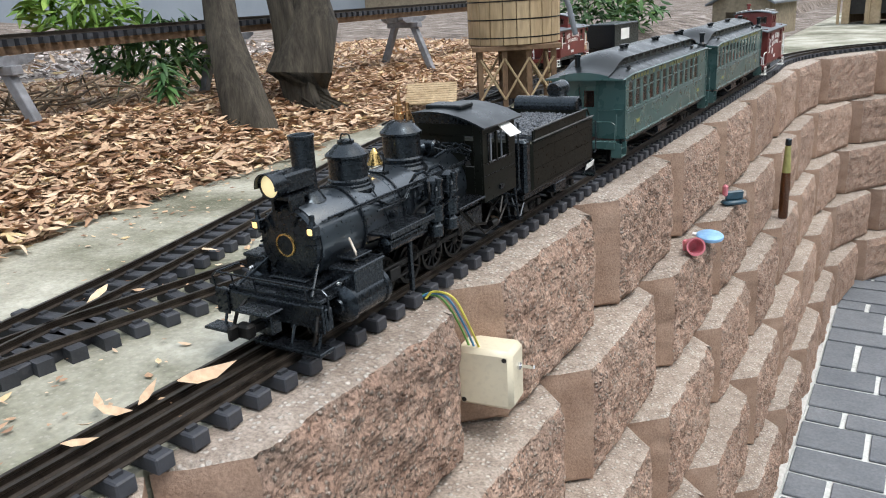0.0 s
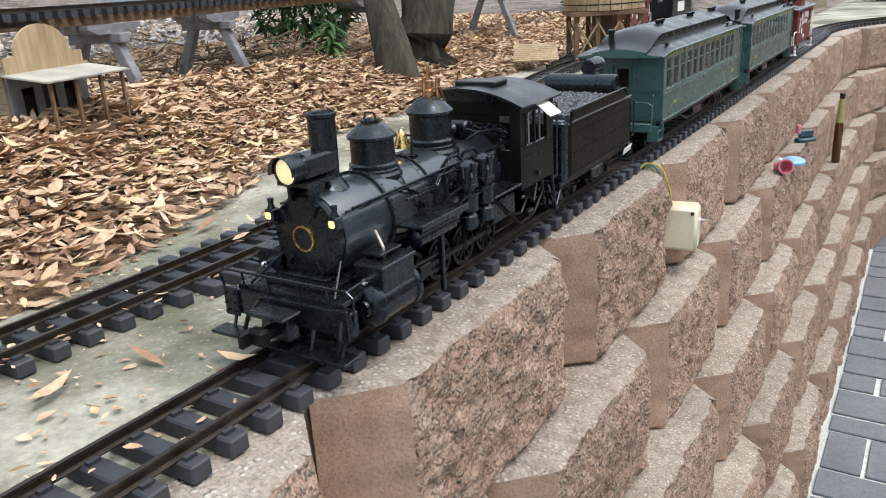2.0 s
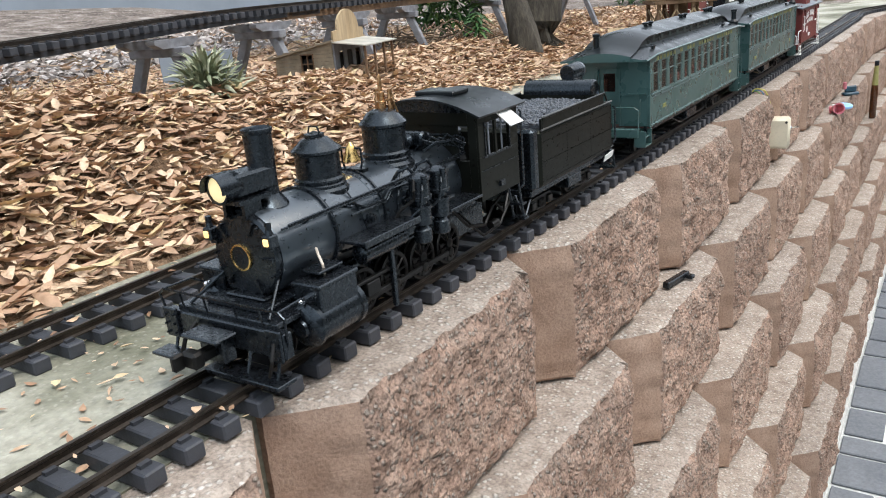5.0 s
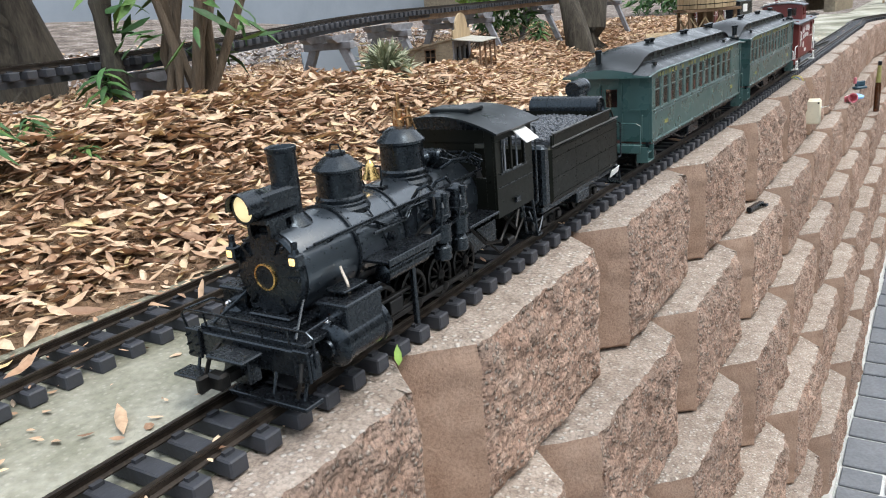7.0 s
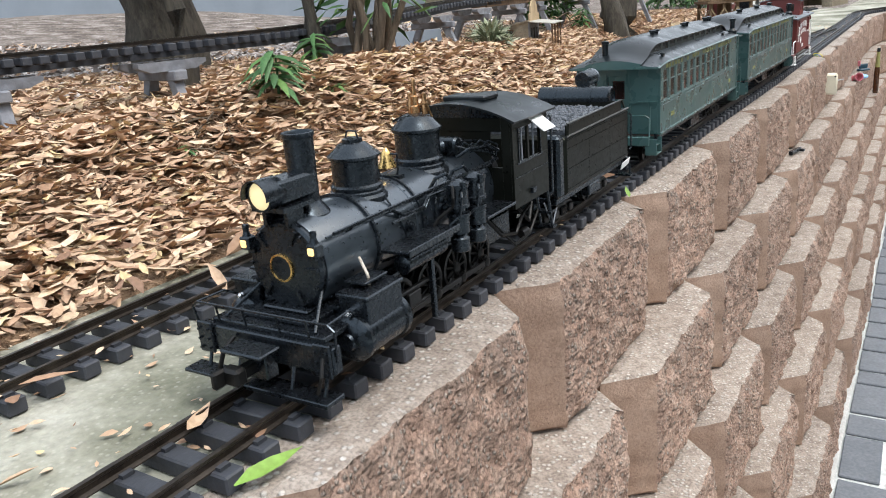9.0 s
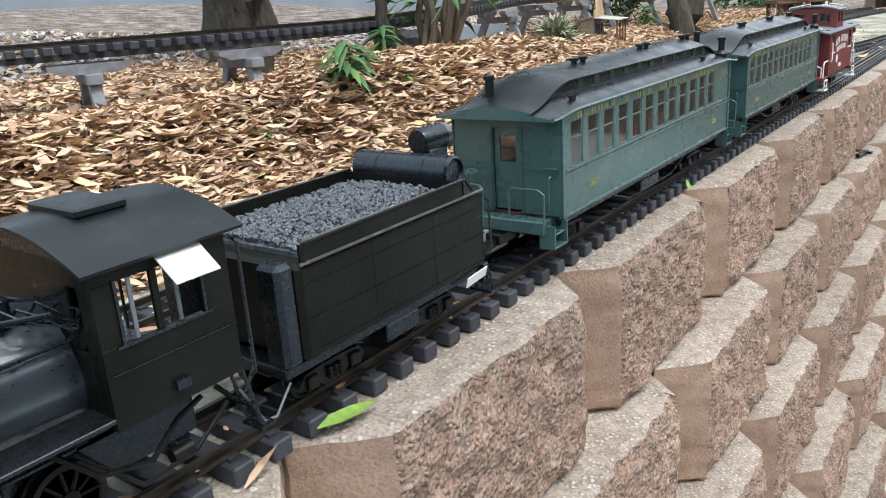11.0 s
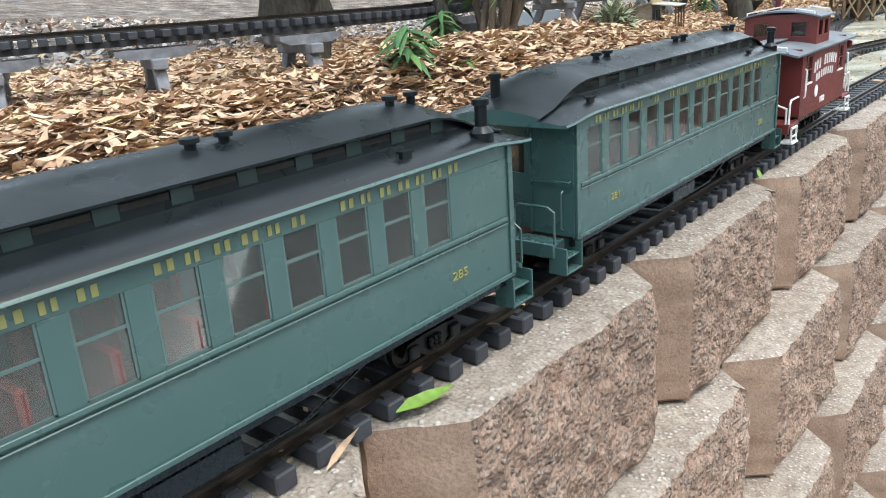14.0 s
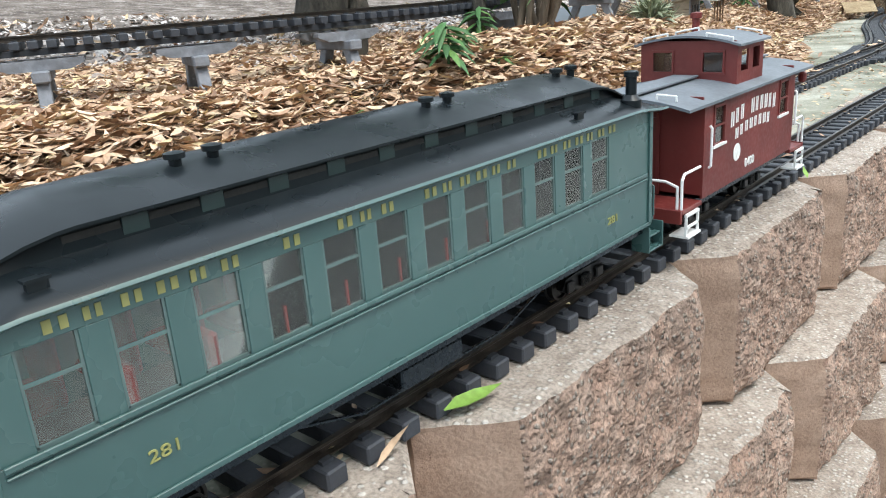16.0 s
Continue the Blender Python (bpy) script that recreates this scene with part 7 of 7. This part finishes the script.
def build_shed():
    m = pose(-0.825, 1.318, gz(-0.835, 1.36) - 0.004, 0, 0, 12.5)
    S = thing("model_store", "small weathered timber store with false front and porch", "model building", m)
    # front wall in the plane x = 0 from y = 0 to 0.15; the body runs back along -x
    D, W, H0, H1 = 0.145, 0.150, 0.088, 0.060
    rows = 11
    for k in range(rows):
        z0, z1 = H0 * k / rows, H0 * (k + 1) / rows - 0.0006
        for y0, y1 in ((-0.003, 0.0), (W, W + 0.003)):
            cut = -D if z1 < H1 else -D * max(0.1, (H0 - z0) / (H0 - H1))
            segs = [(cut, 0.0)] if not (3 <= k <= 7) else [(cut, -0.078), (-0.050, 0.0)]
            for a, b in segs:
                if b - a > 0.004:
                    part("board", boxes((a, b, y0 - 0.0008, y1, z0, z1)), M_SHEDWOOD, S)
        part("board", boxes((-D - 0.003, -D, 0, W, z0 * H1 / H0, z1 * H1 / H0)), M_SHEDWOOD, S)
    part("window_frame", boxes((-0.080, -0.078, -0.006, 0.0, 0.022, 0.066), (-0.050, -0.048, -0.006, 0.0, 0.022, 0.066), (-0.078, -0.050, -0.006, 0.0, 0.022, 0.025), (-0.078, -0.050, -0.006, 0.0, 0.063, 0.066), (-0.065, -0.063, -0.005, 0.0, 0.025, 0.063), (-0.078, -0.050, -0.005, 0.0, 0.043, 0.045)), M_BROWNWOOD, S)
    part("inside", boxes((-D + 0.002, -0.004, 0.004, W - 0.004, 0.0, 0.055)), M_DARKVOID, S)
    part("front_wall", boxes((0.0, 0.004, 0.0, 0.022, 0, H0), (0.0, 0.004, 0.046, 0.060, 0, H0), (0.0, 0.004, 0.086, 0.102, 0, H0), (0.0, 0.004, 0.128, W, 0, H0), (0.0, 0.004, 0.022, 0.128, 0.066, H0), (0.0, 0.004, 0.022, 0.046, 0, 0.024), (0.0, 0.004, 0.102, 0.128, 0, 0.024)), M_GREYWOOD, S)
    part("door", boxes((0.0005, 0.002, 0.060, 0.086, 0, 0.066)), M_DARKVOID, S)
    bm = bmesh.new()
    prof = [(0.0, H0 - 0.004), (0.0, H0 + 0.022)] + [(0.022 + 0.106 * (0.5 - 0.5 * math.cos(3.1416 * i / 12)), H0 + 0.024 + 0.042 * math.sin(3.1416 * i / 12)) for i in range(13)] + [(W, H0 + 0.022), (W, H0 - 0.004)]
    a = [bm.verts.new((0.0005, y, z)) for y, z in prof]
    b = [bm.verts.new((0.0050, y, z)) for y, z in prof]
    for i in range(len(prof)):
        j = (i + 1) % len(prof)
        bm.faces.new((a[i], a[j], b[j], b[i]))
    bm.faces.new(a[::-1])
    bm.faces.new(b)
    bmesh.ops.recalc_face_normals(bm, faces=bm.faces)
    part("false_front", bm, M_TANWOOD, S, "tan arched false front")
    bm = bmesh.new()
    box(bm, -0.158, 0.004, -0.010, W + 0.010, 0, 0.004, m=Matrix.Translation((0.0, 0, H0)) @ Matrix.Rotation(-math.atan2(H0 - H1, D), 4, "Y"))
    part("roof", bm, M_SHEDWOOD, S)
    bm = bmesh.new()
    box(bm, 0.0, 0.082, -0.008, W + 0.008, 0, 0.0025, m=Matrix.Translation((0.004, 0, H0 - 0.002)) @ Matrix.Rotation(radians(7), 4, "Y"))
    part("porch_roof", bm, M_TIN, S, "pale tin porch roof")
    for y in (0.002, 0.050, 0.100, W - 0.004):
        part("porch_post", boxes((0.074, 0.0785, y, y + 0.0045, -0.03, 0.0770)), M_BROWNWOOD, S)
    part("porch_floor", boxes((0.004, 0.082, -0.004, W + 0.004, -0.02, 0.004)), M_BROWNWOOD, S)
    part("porch_rail", boxes((0.075, 0.0775, 0.104, W - 0.004, 0.028, 0.031), (0.075, 0.0775, 0.104, W - 0.004, 0.012, 0.014)), M_BROWNWOOD, S)


def build_water_tower():
    m = pose(-0.60, 3.10, 0.004, 0, 0, 30)
    T = thing("water_tower", "model water tower with tan plank tank on brown timber legs", "water tower", m)
    zb, R, n = 0.145, 0.118, 22
    for k in range(n):
        a = 6.2832 * k / n
        bm = bmesh.new()
        w = 6.2832 * R / n * 0.96
        box(bm, -0.004, 0.004, -w / 2, w / 2, zb + 0.014, zb + 0.20, bevel=0.0008, m=Matrix.Rotation(a, 4, "Z") @ Matrix.Translation((R, 0, 0)))
        part("stave", bm, M_TANWOOD, T)
    part("tank_floor", lathe(bmesh.new(), [(R, zb + 0.010), (R, zb + 0.198), (0.01, zb + 0.200)], None, 30), M_BROWNWOOD, T)
    for z in (0.03, 0.075, 0.12, 0.17):
        part("hoop", lathe(bmesh.new(), [(R + 0.0042, zb + z), (R + 0.0058, zb + z + 0.0005), (R + 0.0058, zb + z + 0.0030), (R + 0.0042, zb + z + 0.0035)], None, 36), M_STEEL, T)
    part("roof", lathe(bmesh.new(), [(R + 0.016, zb + 0.200), (R + 0.016, zb + 0.206), (0.004, zb + 0.265)], None, 30), M_BROWNWOOD, T)
    part("deck", boxes((-0.115, 0.115, -0.115, 0.115, zb, zb + 0.012), bevel=0.001), M_BROWNWOOD, T)
    for i in (-0.095, -0.032, 0.032, 0.095):
        for j in (-0.095, 0.095):
            part("leg", boxes((i - 0.007, i + 0.007, j - 0.007, j + 0.007, -0.02, zb), bevel=0.001), M_BROWNWOOD, T)
        bm = bmesh.new()
        rod(bm, (i, -0.095, 0.02), (i, 0.095, zb - 0.02), 0.0030, seg=6)
        rod(bm, (i, 0.095, 0.02), (i, -0.095, zb - 0.02), 0.0030, seg=6)
        part("brace", bm, M_TANWOOD, T)
    for j in (-0.102, 0.102):
        for a, b in ((-0.095, -0.032), (-0.032, 0.032), (0.032, 0.095)):
            bm = bmesh.new()
            rod(bm, (a, j, 0.02), (b, j, zb - 0.02), 0.0030, seg=6)
            rod(bm, (b, j, 0.02), (a, j, zb - 0.02), 0.0030, seg=6)
            part("brace", bm, M_TANWOOD, T)
    part("riser", lathe(bmesh.new(), [(0.034, -0.02), (0.034, zb)], None, 24), M_BROWNWOOD, T, "brown boxed riser pipe", 40)
    bm = bmesh.new()
    pipe(bm, [(0.10, -0.08, zb + 0.19), (0.135, -0.10, zb + 0.10), (0.150, -0.11, zb + 0.03)], 0.007, 10)
    part("spout", bm, M_GREYROOF, T)
    # low plank roof standing before the tower
    m = pose(-0.72, 2.86, 0.004, 0, 0, 28)
    S = thing("lean_to", "low tan plank lean-to roof beside the track", "lean-to", m)
    for k in range(9):
        bm = bmesh.new()
        box(bm, -0.065, 0.065, 0.0, 0.0098, 0, 0.004, m=Matrix.Translation((0, -0.045 + k * 0.0102, 0.030 + k * 0.0046)) @ Matrix.Rotation(radians(24), 4, "X"))
        part("plank", bm, M_TANWOOD, S)
    for x in (-0.058, 0.058):
        part("post", boxes((x - 0.004, x + 0.004, -0.042, -0.034, -0.01, 0.031)), M_BROWNWOOD, S)
        part("post", boxes((x - 0.004, x + 0.004, 0.036, 0.044, -0.01, 0.066)), M_BROWNWOOD, S)


def build_far_yard():
    k = build_caboose("faded red caboose parked on the far siding", M_RED, False)
    k.matrix_world = pose(-0.745, 3.62, 0.0346, 0, 0, 2)
    C = thing("parked_tender", "black parked tender with white panel on the siding", "tender", pose(-0.725, 4.10, 0.0346, 0, 0, -4))
    part("tank", boxes((-0.058, 0.058, 0, 0.24, 0.03, 0.12), bevel=0.003), M_BLACK, C)
    part("panel", boxes((0.0582, 0.0590, 0.06, 0.14, 0.06, 0.10)), M_WHITE, C)
    part("underframe", boxes((-0.045, 0.045, -0.01, 0.25, 0.0, 0.03)), M_STEEL, C)
    for lab, x, y, w, d, h, turn, wall, roof in (("small grey engine house with dark open doorway", -0.50, 5.55, 0.30, 0.40, 0.17, -10, M_SHEDWOOD, M_GREYROOF), ("long tan sandstone station with arcade", 0.30, 6.3, 0.85, 0.4, 0.22, -18, M_SAND, M_TANWOOD), ("dark timber station house with yellow windows", 1.25, 6.0, 0.6, 0.4, 0.20, -25, M_BROWNWOOD, M_GREYROOF)):
        B = thing("model_house", lab, "model building", pose(x, y, 0.004, 0, 0, turn))
        bays = 1 if w < 0.4 else 5
        gap = w * 0.52 if bays == 1 else w / bays * 0.5
        edges = [0.0]
        for i in range(bays):
            c = w * (i + 0.5) / bays
            edges += [c - gap / 2, c + gap / 2]
        edges.append(w)
        for a, b in zip(edges[::2], edges[1::2]):
            part("wall_pier", boxes((a - w / 2, b - w / 2, 0.0, 0.012, 0, h)), wall, B)
        part("lintel", boxes((-w / 2, w / 2, -0.002, 0.014, h * 0.72, h + 0.001)), wall, B)
        part("wall", boxes((-w / 2, -w / 2 + 0.012, 0.012, d, 0, h)), wall, B)
        part("wall", boxes((w / 2 - 0.012, w / 2, 0.012, d, 0, h)), wall, B)
        part("wall", boxes((-w / 2 + 0.012, w / 2 - 0.012, d - 0.012, d, 0, h)), wall, B)
        if bays == 1:
            bm = bmesh.new()
            extrude_profile(bm, [(-w / 2, h), (w / 2, h), (0, h + 0.07)], 0.0, 0.012)
            part("gable", bm, wall, B)
            bm = bmesh.new()
            extrude_profile(bm, [(-w / 2 - 0.03, h - 0.012), (0, h + 0.076), (w / 2 + 0.03, h - 0.012), (w / 2 + 0.03, h - 0.002), (0, h + 0.086), (-w / 2 - 0.03, h - 0.002)], -0.03, d)
            part("roof", bm, roof, B)
        else:
            part("roof", boxes((-w / 2 - 0.02, w / 2 + 0.02, -0.06, d, h, h + 0.014)), roof, B)
            for i in range(bays + 1):
                part("post", boxes((-w / 2 + w * i / bays - 0.006, -w / 2 + w * i / bays + 0.006, -0.055, -0.043, 0, h)), M_TANWOOD, B)
            for i in range(bays):
                c = w * (i + 0.5) / bays - w / 2
                part("window", boxes((c - gap / 2, c + gap / 2, 0.006, 0.010, h * 0.25, h * 0.72)), M_CREAM if wall is M_BROWNWOOD else M_DARKVOID, B)
    bm = boxes((-0.25, 8.0, BEND_Y + BEND_R + 0.06, 14.0, -0.12, 0.001))
    tagged(part("yard_slab", bm, M_SLAB), "pale concrete yard beyond the wall's bend", "concrete slab", kind="structure")


# ---- things on the wall ----
def build_wall_things():
    B = thing("switch_box", "cream plastic switch box fixed between two wall blocks", "switch box", pose(0.006, 1.80, -0.088, 0, 0, 8))
    part("case", boxes((-0.034, 0.028, -0.018, 0.022, -0.033, 0.033), bevel=0.005), M_CREAM, B, "", 40)
    for x, z in ((0.020, 0.025), (-0.026, -0.026)):
        bm = bmesh.new()
        rod(bm, (x, -0.0186, z), (x, -0.012, z), 0.0027, seg=12)
        part("screw_hole", bm, M_DARKVOID, B)
    bm = bmesh.new()
    rod(bm, (0.026, 0.004, 0.010), (0.030, 0.004, 0.010), 0.0040, seg=12)
    rod(bm, (0.030, 0.004, 0.010), (0.046, 0.000, 0.013), 0.0016, 0.0022, 8)
    part("toggle", bm, M_CHROME, B, "bright metal toggle lever")
    for k, (mat, dx) in enumerate(((paint("green_wire", (0.15, 0.35, 0.08), 0.4), 0.0), (paint("blue_wire", (0.08, 0.25, 0.45), 0.4), 0.006), (paint("yellow_wire", (0.55, 0.5, 0.08), 0.4), 0.012))):
        bm = bmesh.new()
        pts = curve_points([(-0.052 + dx, 1.752, 0.006), (-0.040 + dx * 0.6, 1.757, 0.009 + 0.002 * k), (-0.026 + dx, 1.762, 0.004 + 0.002 * k), (-0.016 + dx, 1.772, -0.022), (-0.014 + dx, 1.790, -0.058)], 6)
        pipe(bm, [tuple(p) for p in pts], 0.0013, 6)
        tagged(part("wire", bm, mat), "thin coloured wire running from the track to the switch box", "wire", group="switch wires")
    # bottle
    G = bpy.data.materials.new("brown_bottle_glass")
    G.use_nodes = True
    b = G.node_tree.nodes["Principled BSDF"]
    b.inputs["Base Color"].default_value = (0.10, 0.035, 0.01, 1)
    b.inputs["Roughness"].default_value, b.inputs["Transmission Weight"].default_value = 0.08, 0.35
    T = thing("bottle", "brown glass bottle standing on a wall ledge", "bottle", pose(0.074, 3.33, TOP - 2 * RISE) @ Matrix.Diagonal((0.74, 0.74, 1.15, 1)))
    part("glass", lathe(bmesh.new(), [(0.0150, 0.0), (0.0165, 0.004), (0.0165, 0.085), (0.0150, 0.105), (0.0125, 0.125), (0.0090, 0.172), (0.0092, 0.178)], None, 24), G, T, "", 50)
    part("neck_label", lathe(bmesh.new(), [(0.0150, 0.108), (0.0129, 0.126), (0.0098, 0.170)], None, 24), M_GOLD, T, "gold neck foil", 50)
    part("cap", lathe(bmesh.new(), [(0.0105, 0.172), (0.0105, 0.184), (0.008, 0.186)], None, 20), M_BLACK, T)
    # toys left on the ledge
    pink, blue, teal = paint("pink_plastic", (0.62, 0.20, 0.24), 0.35), paint("sky_blue_plastic", (0.22, 0.42, 0.68), 0.4), paint("dark_teal_plastic", (0.02, 0.06, 0.09), 0.35)
    T = thing("toy_cup", "pink plastic toy cup lying on the ledge", "toy", pose(0.046, 2.475, TOP - RISE + 0.013, 78, 0, 30))
    bm = bmesh.new()
    lathe(bm, [(0.011, -0.018), (0.015, 0.016), (0.0165, 0.018), (0.0135, 0.018), (0.010, -0.014)], None, 18)
    part("cup", bm, pink, T, "", 40)
    part("base", boxes((-0.013, 0.013, -0.013, 0.010, -0.022, -0.017), bevel=0.003), pink, T)
    # round blue lid with a white tab
    T = thing("toy_lid", "sky blue plastic lid lying on the ledge", "toy", pose(0.056, 2.555, TOP - RISE + 0.004, 6, 4, 0))
    part("lid_disc", lathe(bmesh.new(), [(0.022, 0.0), (0.024, 0.002), (0.024, 0.007), (0.021, 0.009), (0.005, 0.010)], None, 24), blue, T, "", 40)
    part("tab", boxes((-0.032, -0.020, -0.005, 0.005, 0.002, 0.006), bevel=0.001), M_WHITE, T)
    T = thing("toy_boat", "dark teal toy with a pink top on the ledge", "toy", pose(0.044, 2.82, TOP - RISE, 0, 0, 40))
    part("hull", boxes((-0.026, 0.026, -0.012, 0.012, 0.0, 0.010), bevel=0.004), teal, T, "", 40)
    part("fin", boxes((-0.020, 0.020, -0.004, 0.004, 0.010, 0.030), bevel=0.003), teal, T)
    part("top", boxes((-0.026, -0.016, -0.006, 0.006, 0.020, 0.044), bevel=0.003), pink, T)
    # small black bracket in a joint
    ob = part("bracket", boxes((-0.005, 0.005, -0.030, 0.030, 0.0, 0.009), (-0.005, 0.014, 0.020, 0.030, 0.0, 0.006), bevel=0.001), M_BLACK)
    ob.matrix_world = pose(0.016, 1.035, TOP - RISE + 0.002, 0, 0, -12)
    tagged(ob, "small black plastic bracket lying on the ledge", "bracket")
    # single leaves
    for lab, row, mat in (("fresh green leaf lying on a wall block", (-0.038, -0.748, 0.010, 0.050, 0.013, 1.4, 0.0, 0.15, 0.10), M_LIME), ("curled tan leaf hanging over a tie end", (-0.043, -0.820, 0.012, 0.030, 0.0045, 1.45, -0.55, 0.9, 0.6), M_LITTER), ("small green sprig leaf beside the rail", (-0.040, -0.085, 0.014, 0.020, 0.007, 2.2, -0.6, 0.3, 0.2), M_LIME), ("tan leaf on the ties", (-0.095, -0.620, 0.024, 0.042, 0.011, 0.7, 0.1, 0.2, 0.3), M_LITTER), ("tan leaf between the rails", (-0.105, -0.740, 0.022, 0.036, 0.010, 2.0, 0.0, 0.3, 0.25), M_LITTER), ("broad pale leaf between the rails", (-0.075, 1.130, 0.026, 0.042, 0.012, 1.1, -0.1, 0.2, 0.4), M_LITTER), ("pale leaf between the rails", (-0.100, 1.035, 0.026, 0.032, 0.008, 0.3, 0.0, 0.2, 0.4), M_LITTER), ("broad pale leaf lying across the rails", (-0.068, 1.500, 0.032, 0.044, 0.016, 1.0, -0.12, 0.3, 0.35), M_LITTER), ("curled tan leaf lying between the rails", (-0.098, 1.440, 0.026, 0.028, 0.009, 0.4, 0.1, 0.3, 0.4), M_LITTER), ("tan leaf standing against the rail", (-0.098, 1.468, 0.028, 0.024, 0.007, 1.7, -0.5, 0.4, 0.3), M_LITTER), ("narrow tan leaf beside the rails", (-0.143, 1.455, 0.014, 0.030, 0.008, 2.6, 0.0, 0.2, 0.3), M_LITTER), ("small pale leaf between the rails", (-0.084, 1.403, 0.026, 0.024, 0.008, 0.8, 0.0, 0.2, 0.3), M_LITTER), ("dry leaf on the slab", (-0.180, 0.640, 0.010, 0.026, 0.012, 0.4, 0.0, 0.2, 0.3), M_LITTER), ("dry leaf on the slab", (-0.215, 0.96, 0.010, 0.045, 0.011, 1.9, 0.0, 0.2, 0.3), M_LITTER)):
        ob = leaf_field([row], "leaf", lab, mat)
        del ob["kind"]
        ob["category"] = "leaf"


build_trees()
build_trestle()
build_shed()
build_water_tower()
build_far_yard()
build_wall_things()


# ---- what moves ----
RUN = [(0.0, 1.611), (0.5, 1.48), (1.0, 1.352), (1.5, 1.224), (2.0, 1.097), (2.5, 0.972), (3.0, 0.848), (3.5, 0.722), (6.0, 0.089), (6.5, -0.036), (7.0, -0.159), (7.5, -0.283), (8.0, -0.41), (8.5, -0.537), (9.0, -0.659), (11.5, -1.256), (12.0, -1.373), (12.5, -1.487), (13.0, -1.602), (13.5, -1.717), (14.0, -1.832), (14.5, -1.946), (15.0, -2.061), (15.5, -2.174), (16.0, -2.287)]


def run_at(t):
    for (a, ya), (b, yb) in zip(RUN, RUN[1:]):
        if t <= b + 1e-6:
            return ya + (yb - ya) * (t - a) / (b - a)
    return RUN[-1][1]


def motions():
    """The train rolls towards -y; wheels and rods turn with the distance run."""
    for ob, off in ((LOCO, 0.0), (TENDER, 0.353), (COACH_A, 0.677), (COACH_B, 1.264), (CABOOSE, 1.864)):
        rows = []
        for t, y in RUN:
            a, b = sway(y + off + 0.06), sway(y + off + 0.26)
            rows.append((t, pose(XC + a - (b - a) * 0.3, y + off, ZR, 0, 0, math.degrees(math.atan2(a - b, 0.2)))))
        walk(ob, rows)
    ticks = [i / 15 for i in range(241)]
    far = [(t, RUN[0][1] - run_at(t)) for t in ticks]
    for w, (x, y, z), r in WHEELS:
        walk(w, [(t, pose(x, y, z, math.degrees(d / r))) for t, d in far])
    for ob, phase in RODS:
        walk(ob, [(t, pose(0, -0.0085 * math.sin(d / 0.0195 + phase), 0.0195 + 0.0085 * math.cos(d / 0.0195 + phase))) for t, d in far])


motions()
